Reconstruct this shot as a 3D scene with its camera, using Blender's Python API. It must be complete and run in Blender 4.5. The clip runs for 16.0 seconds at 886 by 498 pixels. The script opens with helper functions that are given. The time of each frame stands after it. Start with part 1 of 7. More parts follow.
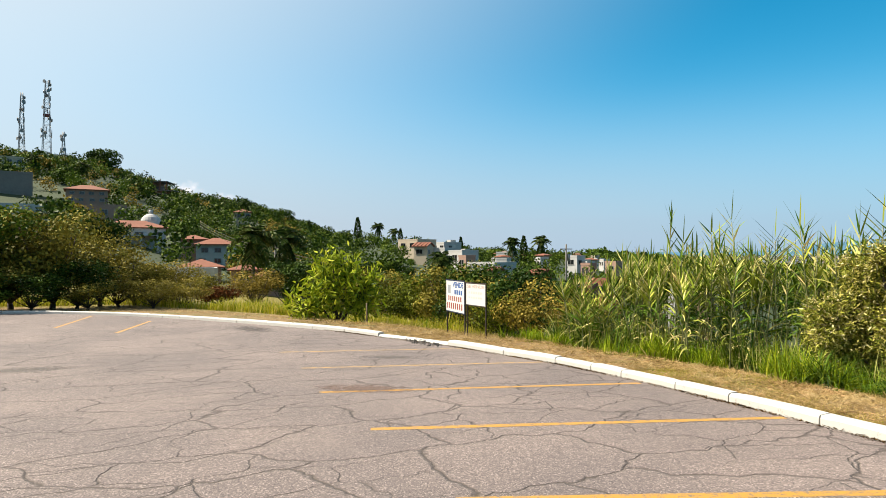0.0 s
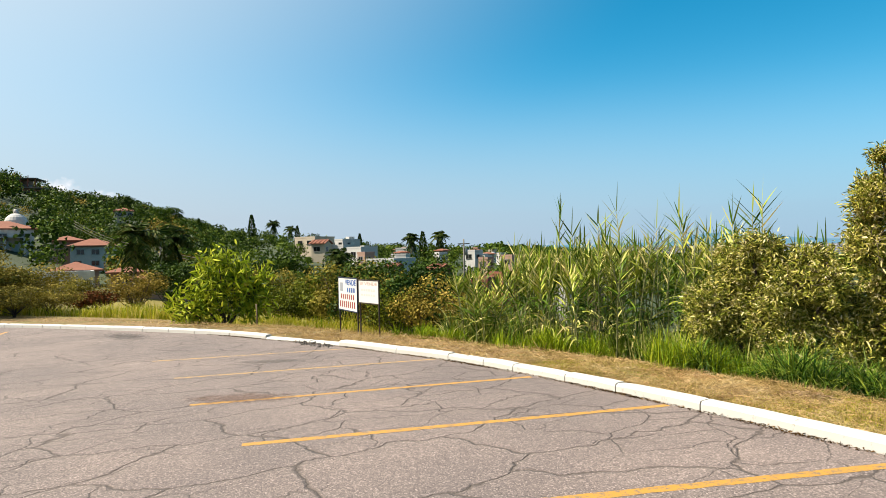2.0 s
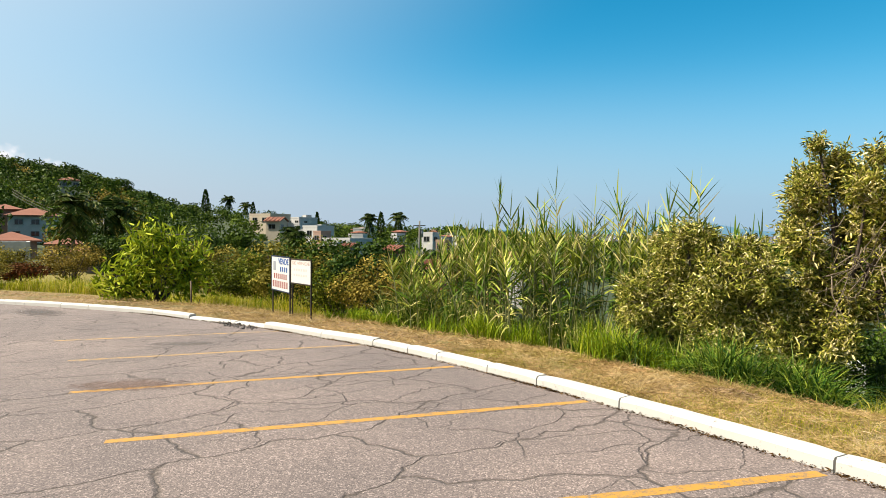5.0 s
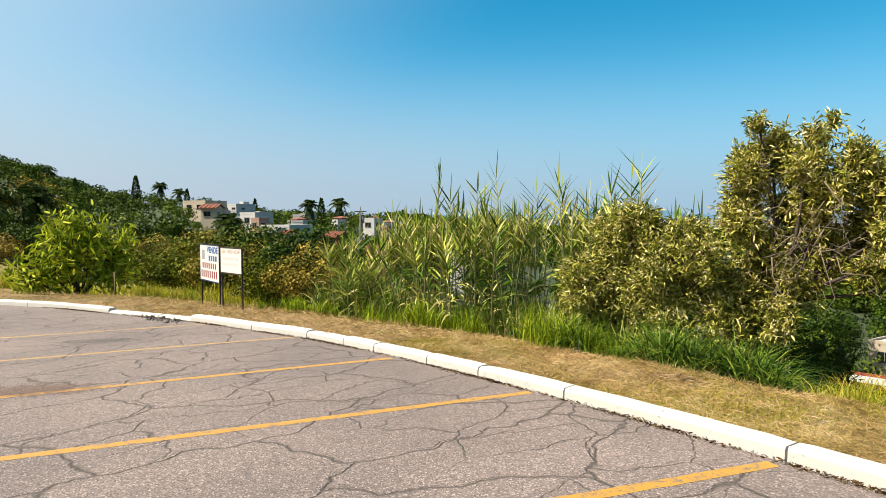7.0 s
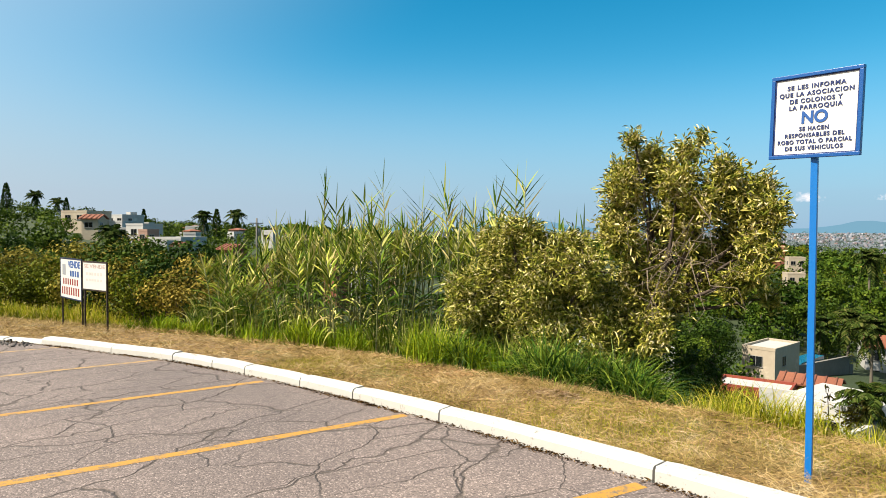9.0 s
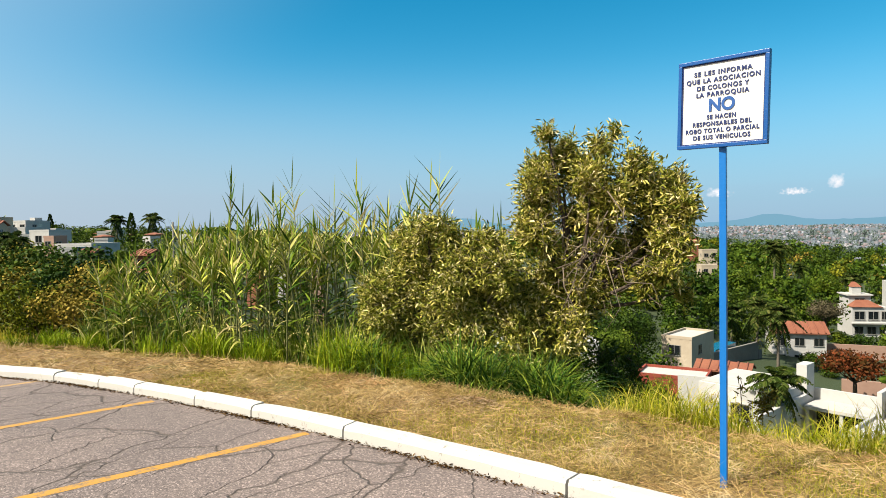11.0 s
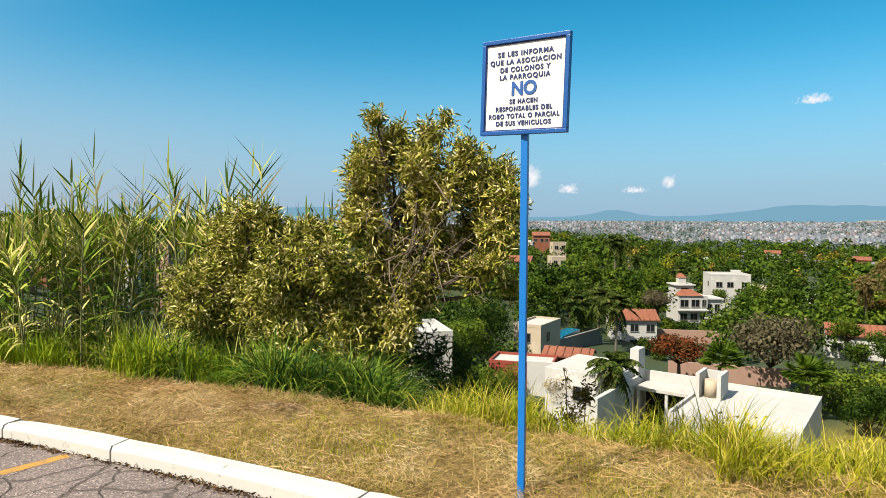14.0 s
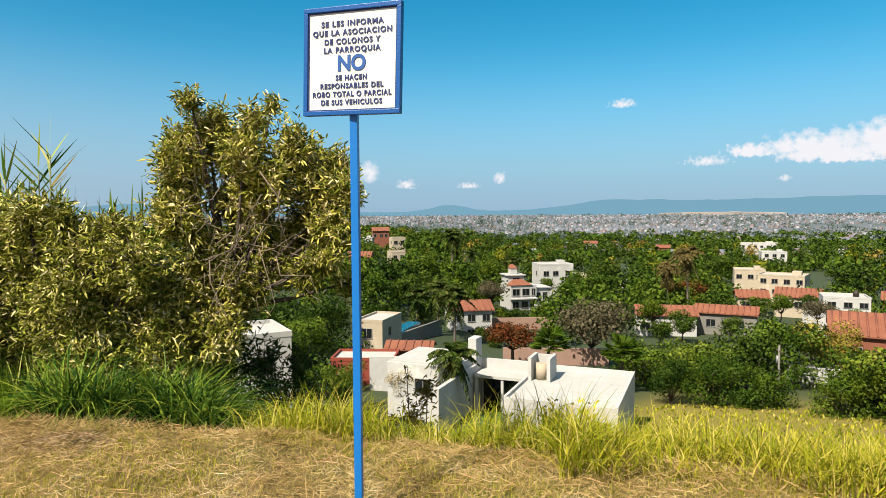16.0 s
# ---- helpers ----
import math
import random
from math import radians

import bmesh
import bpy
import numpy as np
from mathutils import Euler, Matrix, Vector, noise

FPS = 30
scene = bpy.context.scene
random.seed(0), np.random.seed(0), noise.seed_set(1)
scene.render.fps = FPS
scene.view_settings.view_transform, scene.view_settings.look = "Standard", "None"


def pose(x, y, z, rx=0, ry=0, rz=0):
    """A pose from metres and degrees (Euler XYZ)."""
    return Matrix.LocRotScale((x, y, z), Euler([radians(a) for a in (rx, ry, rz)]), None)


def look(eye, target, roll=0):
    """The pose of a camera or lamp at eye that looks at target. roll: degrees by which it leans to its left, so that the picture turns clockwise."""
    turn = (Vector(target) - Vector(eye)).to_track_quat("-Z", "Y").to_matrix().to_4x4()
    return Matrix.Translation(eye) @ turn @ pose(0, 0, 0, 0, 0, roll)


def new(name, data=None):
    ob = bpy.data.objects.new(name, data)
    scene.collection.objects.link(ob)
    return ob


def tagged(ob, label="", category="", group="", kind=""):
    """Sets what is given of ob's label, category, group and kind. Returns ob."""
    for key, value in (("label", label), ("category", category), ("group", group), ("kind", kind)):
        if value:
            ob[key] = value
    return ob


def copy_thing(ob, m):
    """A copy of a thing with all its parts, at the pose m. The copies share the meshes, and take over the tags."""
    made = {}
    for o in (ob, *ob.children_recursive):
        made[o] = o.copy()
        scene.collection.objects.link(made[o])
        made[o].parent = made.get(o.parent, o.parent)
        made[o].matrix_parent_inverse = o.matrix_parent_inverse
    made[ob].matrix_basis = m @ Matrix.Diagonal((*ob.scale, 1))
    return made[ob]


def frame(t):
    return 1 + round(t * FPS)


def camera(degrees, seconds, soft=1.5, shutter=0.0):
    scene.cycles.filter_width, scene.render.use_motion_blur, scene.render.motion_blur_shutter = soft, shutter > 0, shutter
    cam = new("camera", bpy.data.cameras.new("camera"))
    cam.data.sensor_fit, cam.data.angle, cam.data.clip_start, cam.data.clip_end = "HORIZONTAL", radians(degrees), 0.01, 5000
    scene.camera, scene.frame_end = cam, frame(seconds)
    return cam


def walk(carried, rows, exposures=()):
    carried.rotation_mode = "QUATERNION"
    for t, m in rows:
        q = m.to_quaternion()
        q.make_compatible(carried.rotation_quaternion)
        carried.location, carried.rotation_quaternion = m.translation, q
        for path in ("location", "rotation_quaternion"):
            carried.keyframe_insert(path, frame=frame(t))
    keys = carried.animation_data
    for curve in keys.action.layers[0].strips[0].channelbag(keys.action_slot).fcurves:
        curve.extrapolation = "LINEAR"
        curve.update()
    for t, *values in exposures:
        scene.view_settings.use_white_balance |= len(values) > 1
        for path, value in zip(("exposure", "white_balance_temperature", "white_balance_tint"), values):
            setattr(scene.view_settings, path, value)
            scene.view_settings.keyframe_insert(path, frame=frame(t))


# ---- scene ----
cam = camera(69.4, 16.0, soft=0.45)
METRES, EYE, TILT, LEAN, TURN = 3.731, 1.5, 0.0, 0.0, -22.8
ROWS = [
    (0.0, 0.0, 0.0, 0.0, 0.0, 0.53, 0.1),
    (0.5, 0.0221, 0.0187, -0.0026, -1.68, -0.47, 1.04),
    (1.0, 0.0306, 0.0395, -0.003, -4.5, -0.88, 0.67),
    (1.5, 0.0374, 0.0846, -0.0013, -7.29, 1.05, 1.24),
    (2.0, 0.055, 0.1046, -0.004, -8.94, 0.08, 1.25),
    (2.5, 0.0979, 0.1257, -0.0038, -8.79, -0.74, -0.0),
    (3.0, 0.1264, 0.1382, -0.0076, -9.74, -1.33, -0.52),
    (3.5, 0.1396, 0.1662, -0.0085, -10.85, -1.27, -0.28),
    (6.0, 0.2442, 0.2804, -0.0113, -15.4, -1.48, -0.87),
    (6.5, 0.2457, 0.3194, -0.0137, -17.74, -1.24, -0.38),
    (7.0, 0.2561, 0.3349, -0.0139, -17.7, -2.82, 0.05),
    (7.5, 0.2908, 0.3479, -0.0148, -16.87, -2.71, -0.03),
    (8.0, 0.3261, 0.3535, -0.0139, -19.2, -2.87, -0.57),
    (8.5, 0.3491, 0.3578, -0.0145, -22.55, -2.97, -0.44),
    (9.0, 0.3609, 0.3937, -0.014, -26.31, -1.68, -0.2),
    (9.5, 0.3743, 0.4216, -0.014, -29.61, -1.95, 0.64),
    (12.0, 0.5104, 0.4815, -0.0158, -36.37, -1.36, 0.75),
    (12.5, 0.5261, 0.4937, -0.0171, -40.4, -2.14, 0.96),
    (13.0, 0.5582, 0.4973, -0.018, -42.36, -2.25, 1.22),
    (13.5, 0.5969, 0.4913, -0.0154, -44.03, -1.9, 0.48),
    (14.0, 0.6252, 0.4854, -0.0161, -44.9, -2.71, -0.3),
    (14.5, 0.6388, 0.4919, -0.0179, -47.23, -2.25, 0.01),
    (15.0, 0.6598, 0.5237, -0.019, -50.74, -1.82, 0.47),
    (15.5, 0.6781, 0.5395, -0.0222, -55.6, -3.5, 0.14),
    (16.0, 0.7086, 0.5374, -0.0221, -59.21, -3.1, 0.32),
]
walk(cam, [(t, pose(0, 0, EYE, TILT, LEAN, TURN) @ pose(METRES * x, METRES * y, METRES * z, 90 + pitch, roll, yaw)) for t, x, y, z, yaw, pitch, roll in ROWS], [(0, 1.28), (6, 1.22), (12, 1.17), (16, 1.07)])

# ---- world, sun ----
SUN_AZ, SUN_EL = 301.0, 50.0
world = bpy.data.worlds.new("sky")
scene.world = world
world.use_nodes = True
wn = world.node_tree
sky = wn.nodes.new("ShaderNodeTexSky")
sky.sky_type, sky.sun_disc = "NISHITA", False
sky.sun_elevation, sky.sun_rotation = radians(SUN_EL), radians(SUN_AZ)
sky.altitude, sky.air_density, sky.dust_density, sky.ozone_density = 800, 1.0, 0.45, 2.0
SKY = 0.081
vivid = wn.nodes.new("ShaderNodeHueSaturation")
vivid.inputs["Hue"].default_value, vivid.inputs["Saturation"].default_value, vivid.inputs["Value"].default_value = 0.475, 1.48, 1.19
wn.links.new(sky.outputs[0], vivid.inputs["Color"])
# the pale glow of haze round the sun
sa, se = radians(SUN_AZ), radians(SUN_EL)
SUN_WAY = Vector((math.sin(sa) * math.cos(se), math.cos(sa) * math.cos(se), math.sin(se)))
way = wn.nodes.new("ShaderNodeTexCoord").outputs["Generated"]
dot = wn.nodes.new("ShaderNodeVectorMath")
dot.operation = "DOT_PRODUCT"
dot.inputs[1].default_value = SUN_WAY
wn.links.new(way, dot.inputs[0])
glow = wn.nodes.new("ShaderNodeMapRange")
glow.interpolation_type = "SMOOTHSTEP"
glow.inputs["From Min"].default_value, glow.inputs["From Max"].default_value = 0.05, 0.85
glow.inputs["To Min"].default_value, glow.inputs["To Max"].default_value = 0.0, 0.95
wn.links.new(dot.outputs["Value"], glow.inputs["Value"])
haze = wn.nodes.new("ShaderNodeMix")
haze.data_type = "RGBA"
haze.inputs[7].default_value = (0.485 / SKY, 0.53 / SKY, 0.555 / SKY, 1)
wn.links.new(glow.outputs[0], haze.inputs[0])
# haze low over the horizon
sep = wn.nodes.new("ShaderNodeSeparateXYZ")
wn.links.new(way, sep.inputs[0])
low = wn.nodes.new("ShaderNodeMapRange")
low.interpolation_type = "SMOOTHSTEP"
low.inputs["From Min"].default_value, low.inputs["From Max"].default_value = 0.0, 0.26
low.inputs["To Min"].default_value, low.inputs["To Max"].default_value = 0.90, 0.0
wn.links.new(sep.outputs["Z"], low.inputs["Value"])
band = wn.nodes.new("ShaderNodeMix")
band.data_type = "RGBA"
band.inputs[7].default_value = (0.166 / SKY, 0.305 / SKY, 0.445 / SKY, 1)
wn.links.new(low.outputs[0], band.inputs[0])
wn.links.new(vivid.outputs[0], band.inputs[6])
wn.links.new(band.outputs[2], haze.inputs[6])
side = wn.nodes.new("ShaderNodeVectorMath")
side.operation = "DOT_PRODUCT"
side.inputs[1].default_value = (math.sin(sa), math.cos(sa), 0.0)
wn.links.new(way, side.inputs[0])
sunward = wn.nodes.new("ShaderNodeMapRange")
sunward.interpolation_type = "SMOOTHSTEP"
sunward.inputs["From Min"].default_value, sunward.inputs["From Max"].default_value = -0.90, 0.45
wn.links.new(side.outputs["Value"], sunward.inputs["Value"])
thick = wn.nodes.new("ShaderNodeMapRange")
thick.interpolation_type = "SMOOTHSTEP"
thick.inputs["From Min"].default_value, thick.inputs["From Max"].default_value = 0.0, 0.30
thick.inputs["To Min"].default_value, thick.inputs["To Max"].default_value = 0.55, 0.0
wn.links.new(sep.outputs["Z"], thick.inputs["Value"])
share = wn.nodes.new("ShaderNodeMath")
share.operation = "MULTIPLY"
wn.links.new(sunward.outputs[0], share.inputs[0])
wn.links.new(thick.outputs[0], share.inputs[1])
dusty = wn.nodes.new("ShaderNodeMix")
dusty.data_type = "RGBA"
dusty.inputs[7].default_value = (0.385 / SKY, 0.40 / SKY, 0.43 / SKY, 1)
wn.links.new(share.outputs[0], dusty.inputs[0])
wn.links.new(haze.outputs[2], dusty.inputs[6])
wn.links.new(dusty.outputs[2], wn.nodes["Background"].inputs[0])
wn.nodes["Background"].inputs[1].default_value = SKY * 0.69
sun = new("sun", bpy.data.lights.new("sun", "SUN"))
sun.data.energy, sun.data.angle, sun.data.color = 5.0, radians(0.53), (1.0, 0.91, 0.76)
sun.matrix_world = look((0, 0, 60), Vector((0, 0, 60)) - SUN_WAY)


# ---- materials ----
def ramp(nt, fac, colours):
    r = nt.nodes.new("ShaderNodeValToRGB")
    els = r.color_ramp.elements
    while len(els) < len(colours):
        els.new(0.5)
    for i, c in enumerate(colours):
        els[i].position = i / (len(colours) - 1)
        els[i].color = (*(0.44 * v for v in c), 1)
    nt.links.new(fac, r.inputs[0])
    return r.outputs[0]


def noise_node(nt, scale, detail=6.0, rough=0.6, vec=None):
    n = nt.nodes.new("ShaderNodeTexNoise")
    n.inputs["Scale"].default_value, n.inputs["Detail"].default_value, n.inputs["Roughness"].default_value = scale, detail, rough
    if vec is not None:
        nt.links.new(vec, n.inputs["Vector"])
    return n.outputs[0]


def mathn(nt, op, a, b=None):
    m = nt.nodes.new("ShaderNodeMath")
    m.operation = op
    for i, v in enumerate((a, b)):
        if v is None:
            continue
        if isinstance(v, (int, float)):
            m.inputs[i].default_value = v
        else:
            nt.links.new(v, m.inputs[i])
    return m.outputs[0]


def mixc(nt, fac, a, b, how="MIX"):
    m = nt.nodes.new("ShaderNodeMix")
    m.data_type, m.blend_type = "RGBA", how
    for sock, v in ((m.inputs[0], fac), (m.inputs[6], a), (m.inputs[7], b)):
        if isinstance(v, (int, float)):
            sock.default_value = v
        elif isinstance(v, tuple):
            sock.default_value = (*v, 1)
        else:
            nt.links.new(v, sock)
    return m.outputs[2]


def bump(nt, height, strength, dist):
    b = nt.nodes.new("ShaderNodeBump")
    b.inputs["Strength"].default_value, b.inputs["Distance"].default_value = strength, dist
    nt.links.new(height, b.inputs["Height"])
    return b.outputs[0]


def base_mat(name, rough=0.8, metal=0.0):
    m = bpy.data.materials.new(name)
    m.use_nodes = True
    p = m.node_tree.nodes["Principled BSDF"]
    p.inputs["Roughness"].default_value, p.inputs["Metallic"].default_value = rough, metal
    return m, m.node_tree, p


def surface(name, dark, light, scale, rough=0.8, relief=0.3, depth=0.01, stain=None, metal=0.0):
    """A rough surface with grain, broad patches and, where given, stains."""
    m, nt, p = base_mat(name, rough, metal)
    co = nt.nodes.new("ShaderNodeTexCoord").outputs["Object"]
    fine, broad = noise_node(nt, scale, 8, 0.7, co), noise_node(nt, scale * 0.11, 4, 0.6, co)
    both = mathn(nt, "ADD", mathn(nt, "MULTIPLY", fine, 0.5), mathn(nt, "MULTIPLY", broad, 0.5))
    both = mathn(nt, "MULTIPLY", mathn(nt, "SUBTRACT", both, 0.3), 2.5)
    col = ramp(nt, both, (dark, light))
    if stain:
        k = noise_node(nt, scale * 0.25, 6, 0.7, co)
        k = mathn(nt, "MULTIPLY", mathn(nt, "SUBTRACT", k, 0.58), 7.0)
        k.node.use_clamp = True
        col = mixc(nt, k, col, stain)
    nt.links.new(col, p.inputs["Base Color"])
    nt.links.new(bump(nt, fine, relief, depth), p.inputs["Normal"])
    return m


def foliage(name, colours, rough=0.5, through_light=0.3, vary=0.25, cluster=0.0, size=1.0):
    """Leaves: each leaf takes its own tone, each plant a slight shift, and light comes through."""
    m, nt, p = base_mat(name, rough)
    p.inputs["Specular IOR Level"].default_value = 0.05
    geo, info = nt.nodes.new("ShaderNodeNewGeometry"), nt.nodes.new("ShaderNodeObjectInfo")
    tone = geo.outputs["Random Per Island"]
    if cluster:
        # neighbouring leaves are alike: young pale sprays, older dark ones
        patch = noise_node(nt, size, 2, 0.5, nt.nodes.new("ShaderNodeTexCoord").outputs["Object"])
        patch = mathn(nt, "ADD", mathn(nt, "MULTIPLY", mathn(nt, "SUBTRACT", patch, 0.5), 2.6), 0.5)
        patch.node.use_clamp = True
        tone = mathn(nt, "ADD", mathn(nt, "MULTIPLY", tone, 1 - cluster), mathn(nt, "MULTIPLY", patch, cluster))
    col = ramp(nt, tone, colours)
    hsv = nt.nodes.new("ShaderNodeHueSaturation")
    val = mathn(nt, "ADD", mathn(nt, "MULTIPLY", info.outputs["Random"], vary * 2), 1 - vary)
    nt.links.new(val, hsv.inputs["Value"])
    hue = mathn(nt, "ADD", mathn(nt, "MULTIPLY", info.outputs["Random"], -0.03), 0.515)
    nt.links.new(hue, hsv.inputs["Hue"])
    nt.links.new(col, hsv.inputs["Color"])
    nt.links.new(hsv.outputs[0], p.inputs["Base Color"])
    tr = nt.nodes.new("ShaderNodeBsdfTranslucent")
    nt.links.new(hsv.outputs[0], tr.inputs[0])
    mx = nt.nodes.new("ShaderNodeMixShader")
    mx.inputs[0].default_value = through_light
    nt.links.new(p.outputs[0], mx.inputs[1])
    nt.links.new(tr.outputs[0], mx.inputs[2])
    nt.links.new(mx.outputs[0], nt.nodes["Material Output"].inputs[0])
    return m


def asphalt_mat():
    m, nt, p = base_mat("asphalt", 0.88)
    co = nt.nodes.new("ShaderNodeTexCoord").outputs["Object"]
    # warped coordinates, so that the cracks wander
    wob = nt.nodes.new("ShaderNodeTexNoise")
    wob.inputs["Scale"].default_value, wob.inputs["Detail"].default_value = 1.7, 5
    nt.links.new(co, wob.inputs["Vector"])
    add = nt.nodes.new("ShaderNodeVectorMath")
    add.operation = "MULTIPLY_ADD"
    add.inputs[1].default_value = (0.55, 0.55, 0.0)
    nt.links.new(wob.outputs["Color"], add.inputs[0])
    nt.links.new(co, add.inputs[2])

    def cracks(sx, sy, width, turn):
        mp = nt.nodes.new("ShaderNodeMapping")
        mp.inputs["Scale"].default_value, mp.inputs["Rotation"].default_value = (sx, sy, 0), (0, 0, turn)
        nt.links.new(add.outputs[0], mp.inputs[0])
        v = nt.nodes.new("ShaderNodeTexVoronoi")
        v.feature, v.voronoi_dimensions = "DISTANCE_TO_EDGE", "2D"
        v.inputs["Scale"].default_value = 1.0
        nt.links.new(mp.outputs[0], v.inputs["Vector"])
        k = mathn(nt, "SUBTRACT", 1.0, mathn(nt, "DIVIDE", v.outputs["Distance"], width))
        k.node.use_clamp = True
        return k

    big = cracks(0.55, 1.05, 0.018, 0.28)
    small = cracks(1.05, 2.0, 0.020, 0.1)
    gate = mathn(nt, "MULTIPLY", mathn(nt, "SUBTRACT", noise_node(nt, 0.35, 3, 0.5, co), 0.40), 9.0)
    gate.node.use_clamp = True
    crack = mathn(nt, "MAXIMUM", big, mathn(nt, "MULTIPLY", small, gate))
    # stones in worn binder
    peb = nt.nodes.new("ShaderNodeTexVoronoi")
    peb.inputs["Scale"].default_value = 105
    nt.links.new(co, peb.inputs["Vector"])
    stone = ramp(nt, peb.outputs["Color"], ((0.07, 0.060, 0.055), (0.29, 0.243, 0.228), (0.37, 0.31, 0.288), (0.95, 0.82, 0.75)))
    patch = mathn(nt, "MULTIPLY", mathn(nt, "SUBTRACT", noise_node(nt, 0.45, 6, 0.6, co), 0.35), 2.6)
    patch.node.use_clamp = True
    tone = mixc(nt, patch, (0.68, 0.64, 0.64), (1.03, 0.95, 0.91))
    col = mixc(nt, 1.0, stone, tone, "MULTIPLY")
    oil = mathn(nt, "MULTIPLY", mathn(nt, "SUBTRACT", noise_node(nt, 0.8, 5, 0.65, co), 0.63), 6.0)
    oil.node.use_clamp = True
    col = mixc(nt, mathn(nt, "MULTIPLY", oil, 0.55), col, (0.10, 0.075, 0.065))
    col = mixc(nt, mathn(nt, "MULTIPLY", crack, 0.92), col, (0.045, 0.034, 0.027))
    nt.links.new(col, p.inputs["Base Color"])
    h = mathn(nt, "SUBTRACT", mathn(nt, "MULTIPLY", peb.outputs["Distance"], -0.25), mathn(nt, "MULTIPLY", crack, 2.0))
    nt.links.new(bump(nt, h, 0.6, 0.012), p.inputs["Normal"])
    return m


def ground_mat():
    """Cut straw by the kerb, green and yellow grass beyond, mixed growth and bare earth far off, then street greys
    tinted with haze.
    """
    m, nt, p = base_mat("ground_growth", 0.95)
    co = nt.nodes.new("ShaderNodeTexCoord").outputs["Object"]
    a = nt.nodes.new("ShaderNodeAttribute")
    a.attribute_name = "strip"
    f1, f2 = noise_node(nt, 38, 6, 0.7, co), noise_node(nt, 1.3, 5, 0.6, co)
    straw = ramp(nt, mathn(nt, "ADD", mathn(nt, "MULTIPLY", f1, 0.6), mathn(nt, "MULTIPLY", f2, 0.4)), ((0.06, 0.032, 0.014), (0.40, 0.245, 0.095), (0.95, 0.66, 0.33)))
    olive = mathn(nt, "MULTIPLY", mathn(nt, "SUBTRACT", noise_node(nt, 0.8, 4, 0.65, co), 0.51), 8.0)
    olive.node.use_clamp = True
    straw = mixc(nt, mathn(nt, "MULTIPLY", olive, 0.85), straw, ramp(nt, f1, ((0.06, 0.06, 0.012), (0.22, 0.21, 0.04), (0.40, 0.35, 0.09))))
    gr = ramp(nt, f1, ((0.12, 0.10, 0.012), (0.36, 0.29, 0.03), (0.58, 0.43, 0.07)))
    k = mathn(nt, "ADD", a.outputs["Fac"], mathn(nt, "MULTIPLY", mathn(nt, "SUBTRACT", f2, 0.5), 0.9))
    k.node.use_clamp = True
    near = mixc(nt, k, straw, gr)
    w = noise_node(nt, 0.02, 6, 0.7, co)
    far = ramp(nt, w, ((0.02, 0.04, 0.008), (0.035, 0.065, 0.012), (0.06, 0.09, 0.02), (0.14, 0.13, 0.05)))
    b = nt.nodes.new("ShaderNodeAttribute")
    b.attribute_name = "far"
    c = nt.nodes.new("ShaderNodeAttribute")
    # street greys with the far haze painted in, blended by distance
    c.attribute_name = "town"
    hazed_streets = ramp(nt, noise_node(nt, 0.006, 5, 0.7, co), ((0.09, 0.13, 0.10), (0.18, 0.21, 0.23), (0.28, 0.28, 0.30)))
    far = mixc(nt, c.outputs["Fac"], far, hazed_streets)
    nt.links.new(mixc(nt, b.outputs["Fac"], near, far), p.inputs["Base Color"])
    nt.links.new(bump(nt, f1, 0.8, 0.03), p.inputs["Normal"])
    return m


def paint_mat(name, colour, under, wear=0.56, scale=9.0, rough=0.7):
    """Paint worn through in spots to what lies under it."""
    m, nt, p = base_mat(name, rough)
    co = nt.nodes.new("ShaderNodeTexCoord").outputs["Object"]
    n1, n2 = noise_node(nt, scale, 9, 0.75, co), noise_node(nt, scale * 7, 4, 0.7, co)
    k = mathn(nt, "MULTIPLY", mathn(nt, "SUBTRACT", mathn(nt, "ADD", mathn(nt, "MULTIPLY", n1, 0.7), mathn(nt, "MULTIPLY", n2, 0.3)), wear), 9.0)
    k.node.use_clamp = True
    colour, under = tuple(c * 0.53 for c in colour), tuple(c * 0.44 for c in under)
    shade = mixc(nt, n1, tuple(c * 0.85 for c in colour), colour)
    nt.links.new(mixc(nt, k, shade, under), p.inputs["Base Color"])
    nt.links.new(bump(nt, n2, 0.35, 0.004), p.inputs["Normal"])
    return m


def plain(name, colour, rough=0.5, metal=0.0):
    return surface(name, tuple(c * 0.88 for c in colour), colour, 6.0, rough, 0.05, 0.002, None, metal)


def island_mat(name, colours, rough=0.85):
    m, nt, p = base_mat(name, rough)
    geo = nt.nodes.new("ShaderNodeNewGeometry")
    nt.links.new(ramp(nt, geo.outputs["Random Per Island"], colours), p.inputs["Base Color"])
    return m


ASPHALT, GROUND = asphalt_mat(), ground_mat()
KERB = paint_mat("kerb_paint", (0.82, 0.79, 0.73), (0.26, 0.22, 0.18), 0.56, 9.0)
CONCRETE = surface("old_concrete", (0.20, 0.18, 0.16), (0.40, 0.37, 0.33), 20, 0.9, 0.6, 0.01)
RUBBLE = surface("rubble", (0.10, 0.085, 0.075), (0.32, 0.28, 0.25), 25, 0.95, 0.7, 0.01)
YELLOW = paint_mat("yellow_line_paint", (0.70, 0.36, 0.045), (0.24, 0.20, 0.17), 0.495, 14.0)
YELLOW_WORN = paint_mat("worn_yellow_line_paint", (0.66, 0.40, 0.12), (0.22, 0.19, 0.17), 0.47, 9.0)
BLUE = paint_mat("blue_paint", (0.004, 0.24, 0.78), (0.03, 0.05, 0.09), 0.70, 12.0, 0.35)
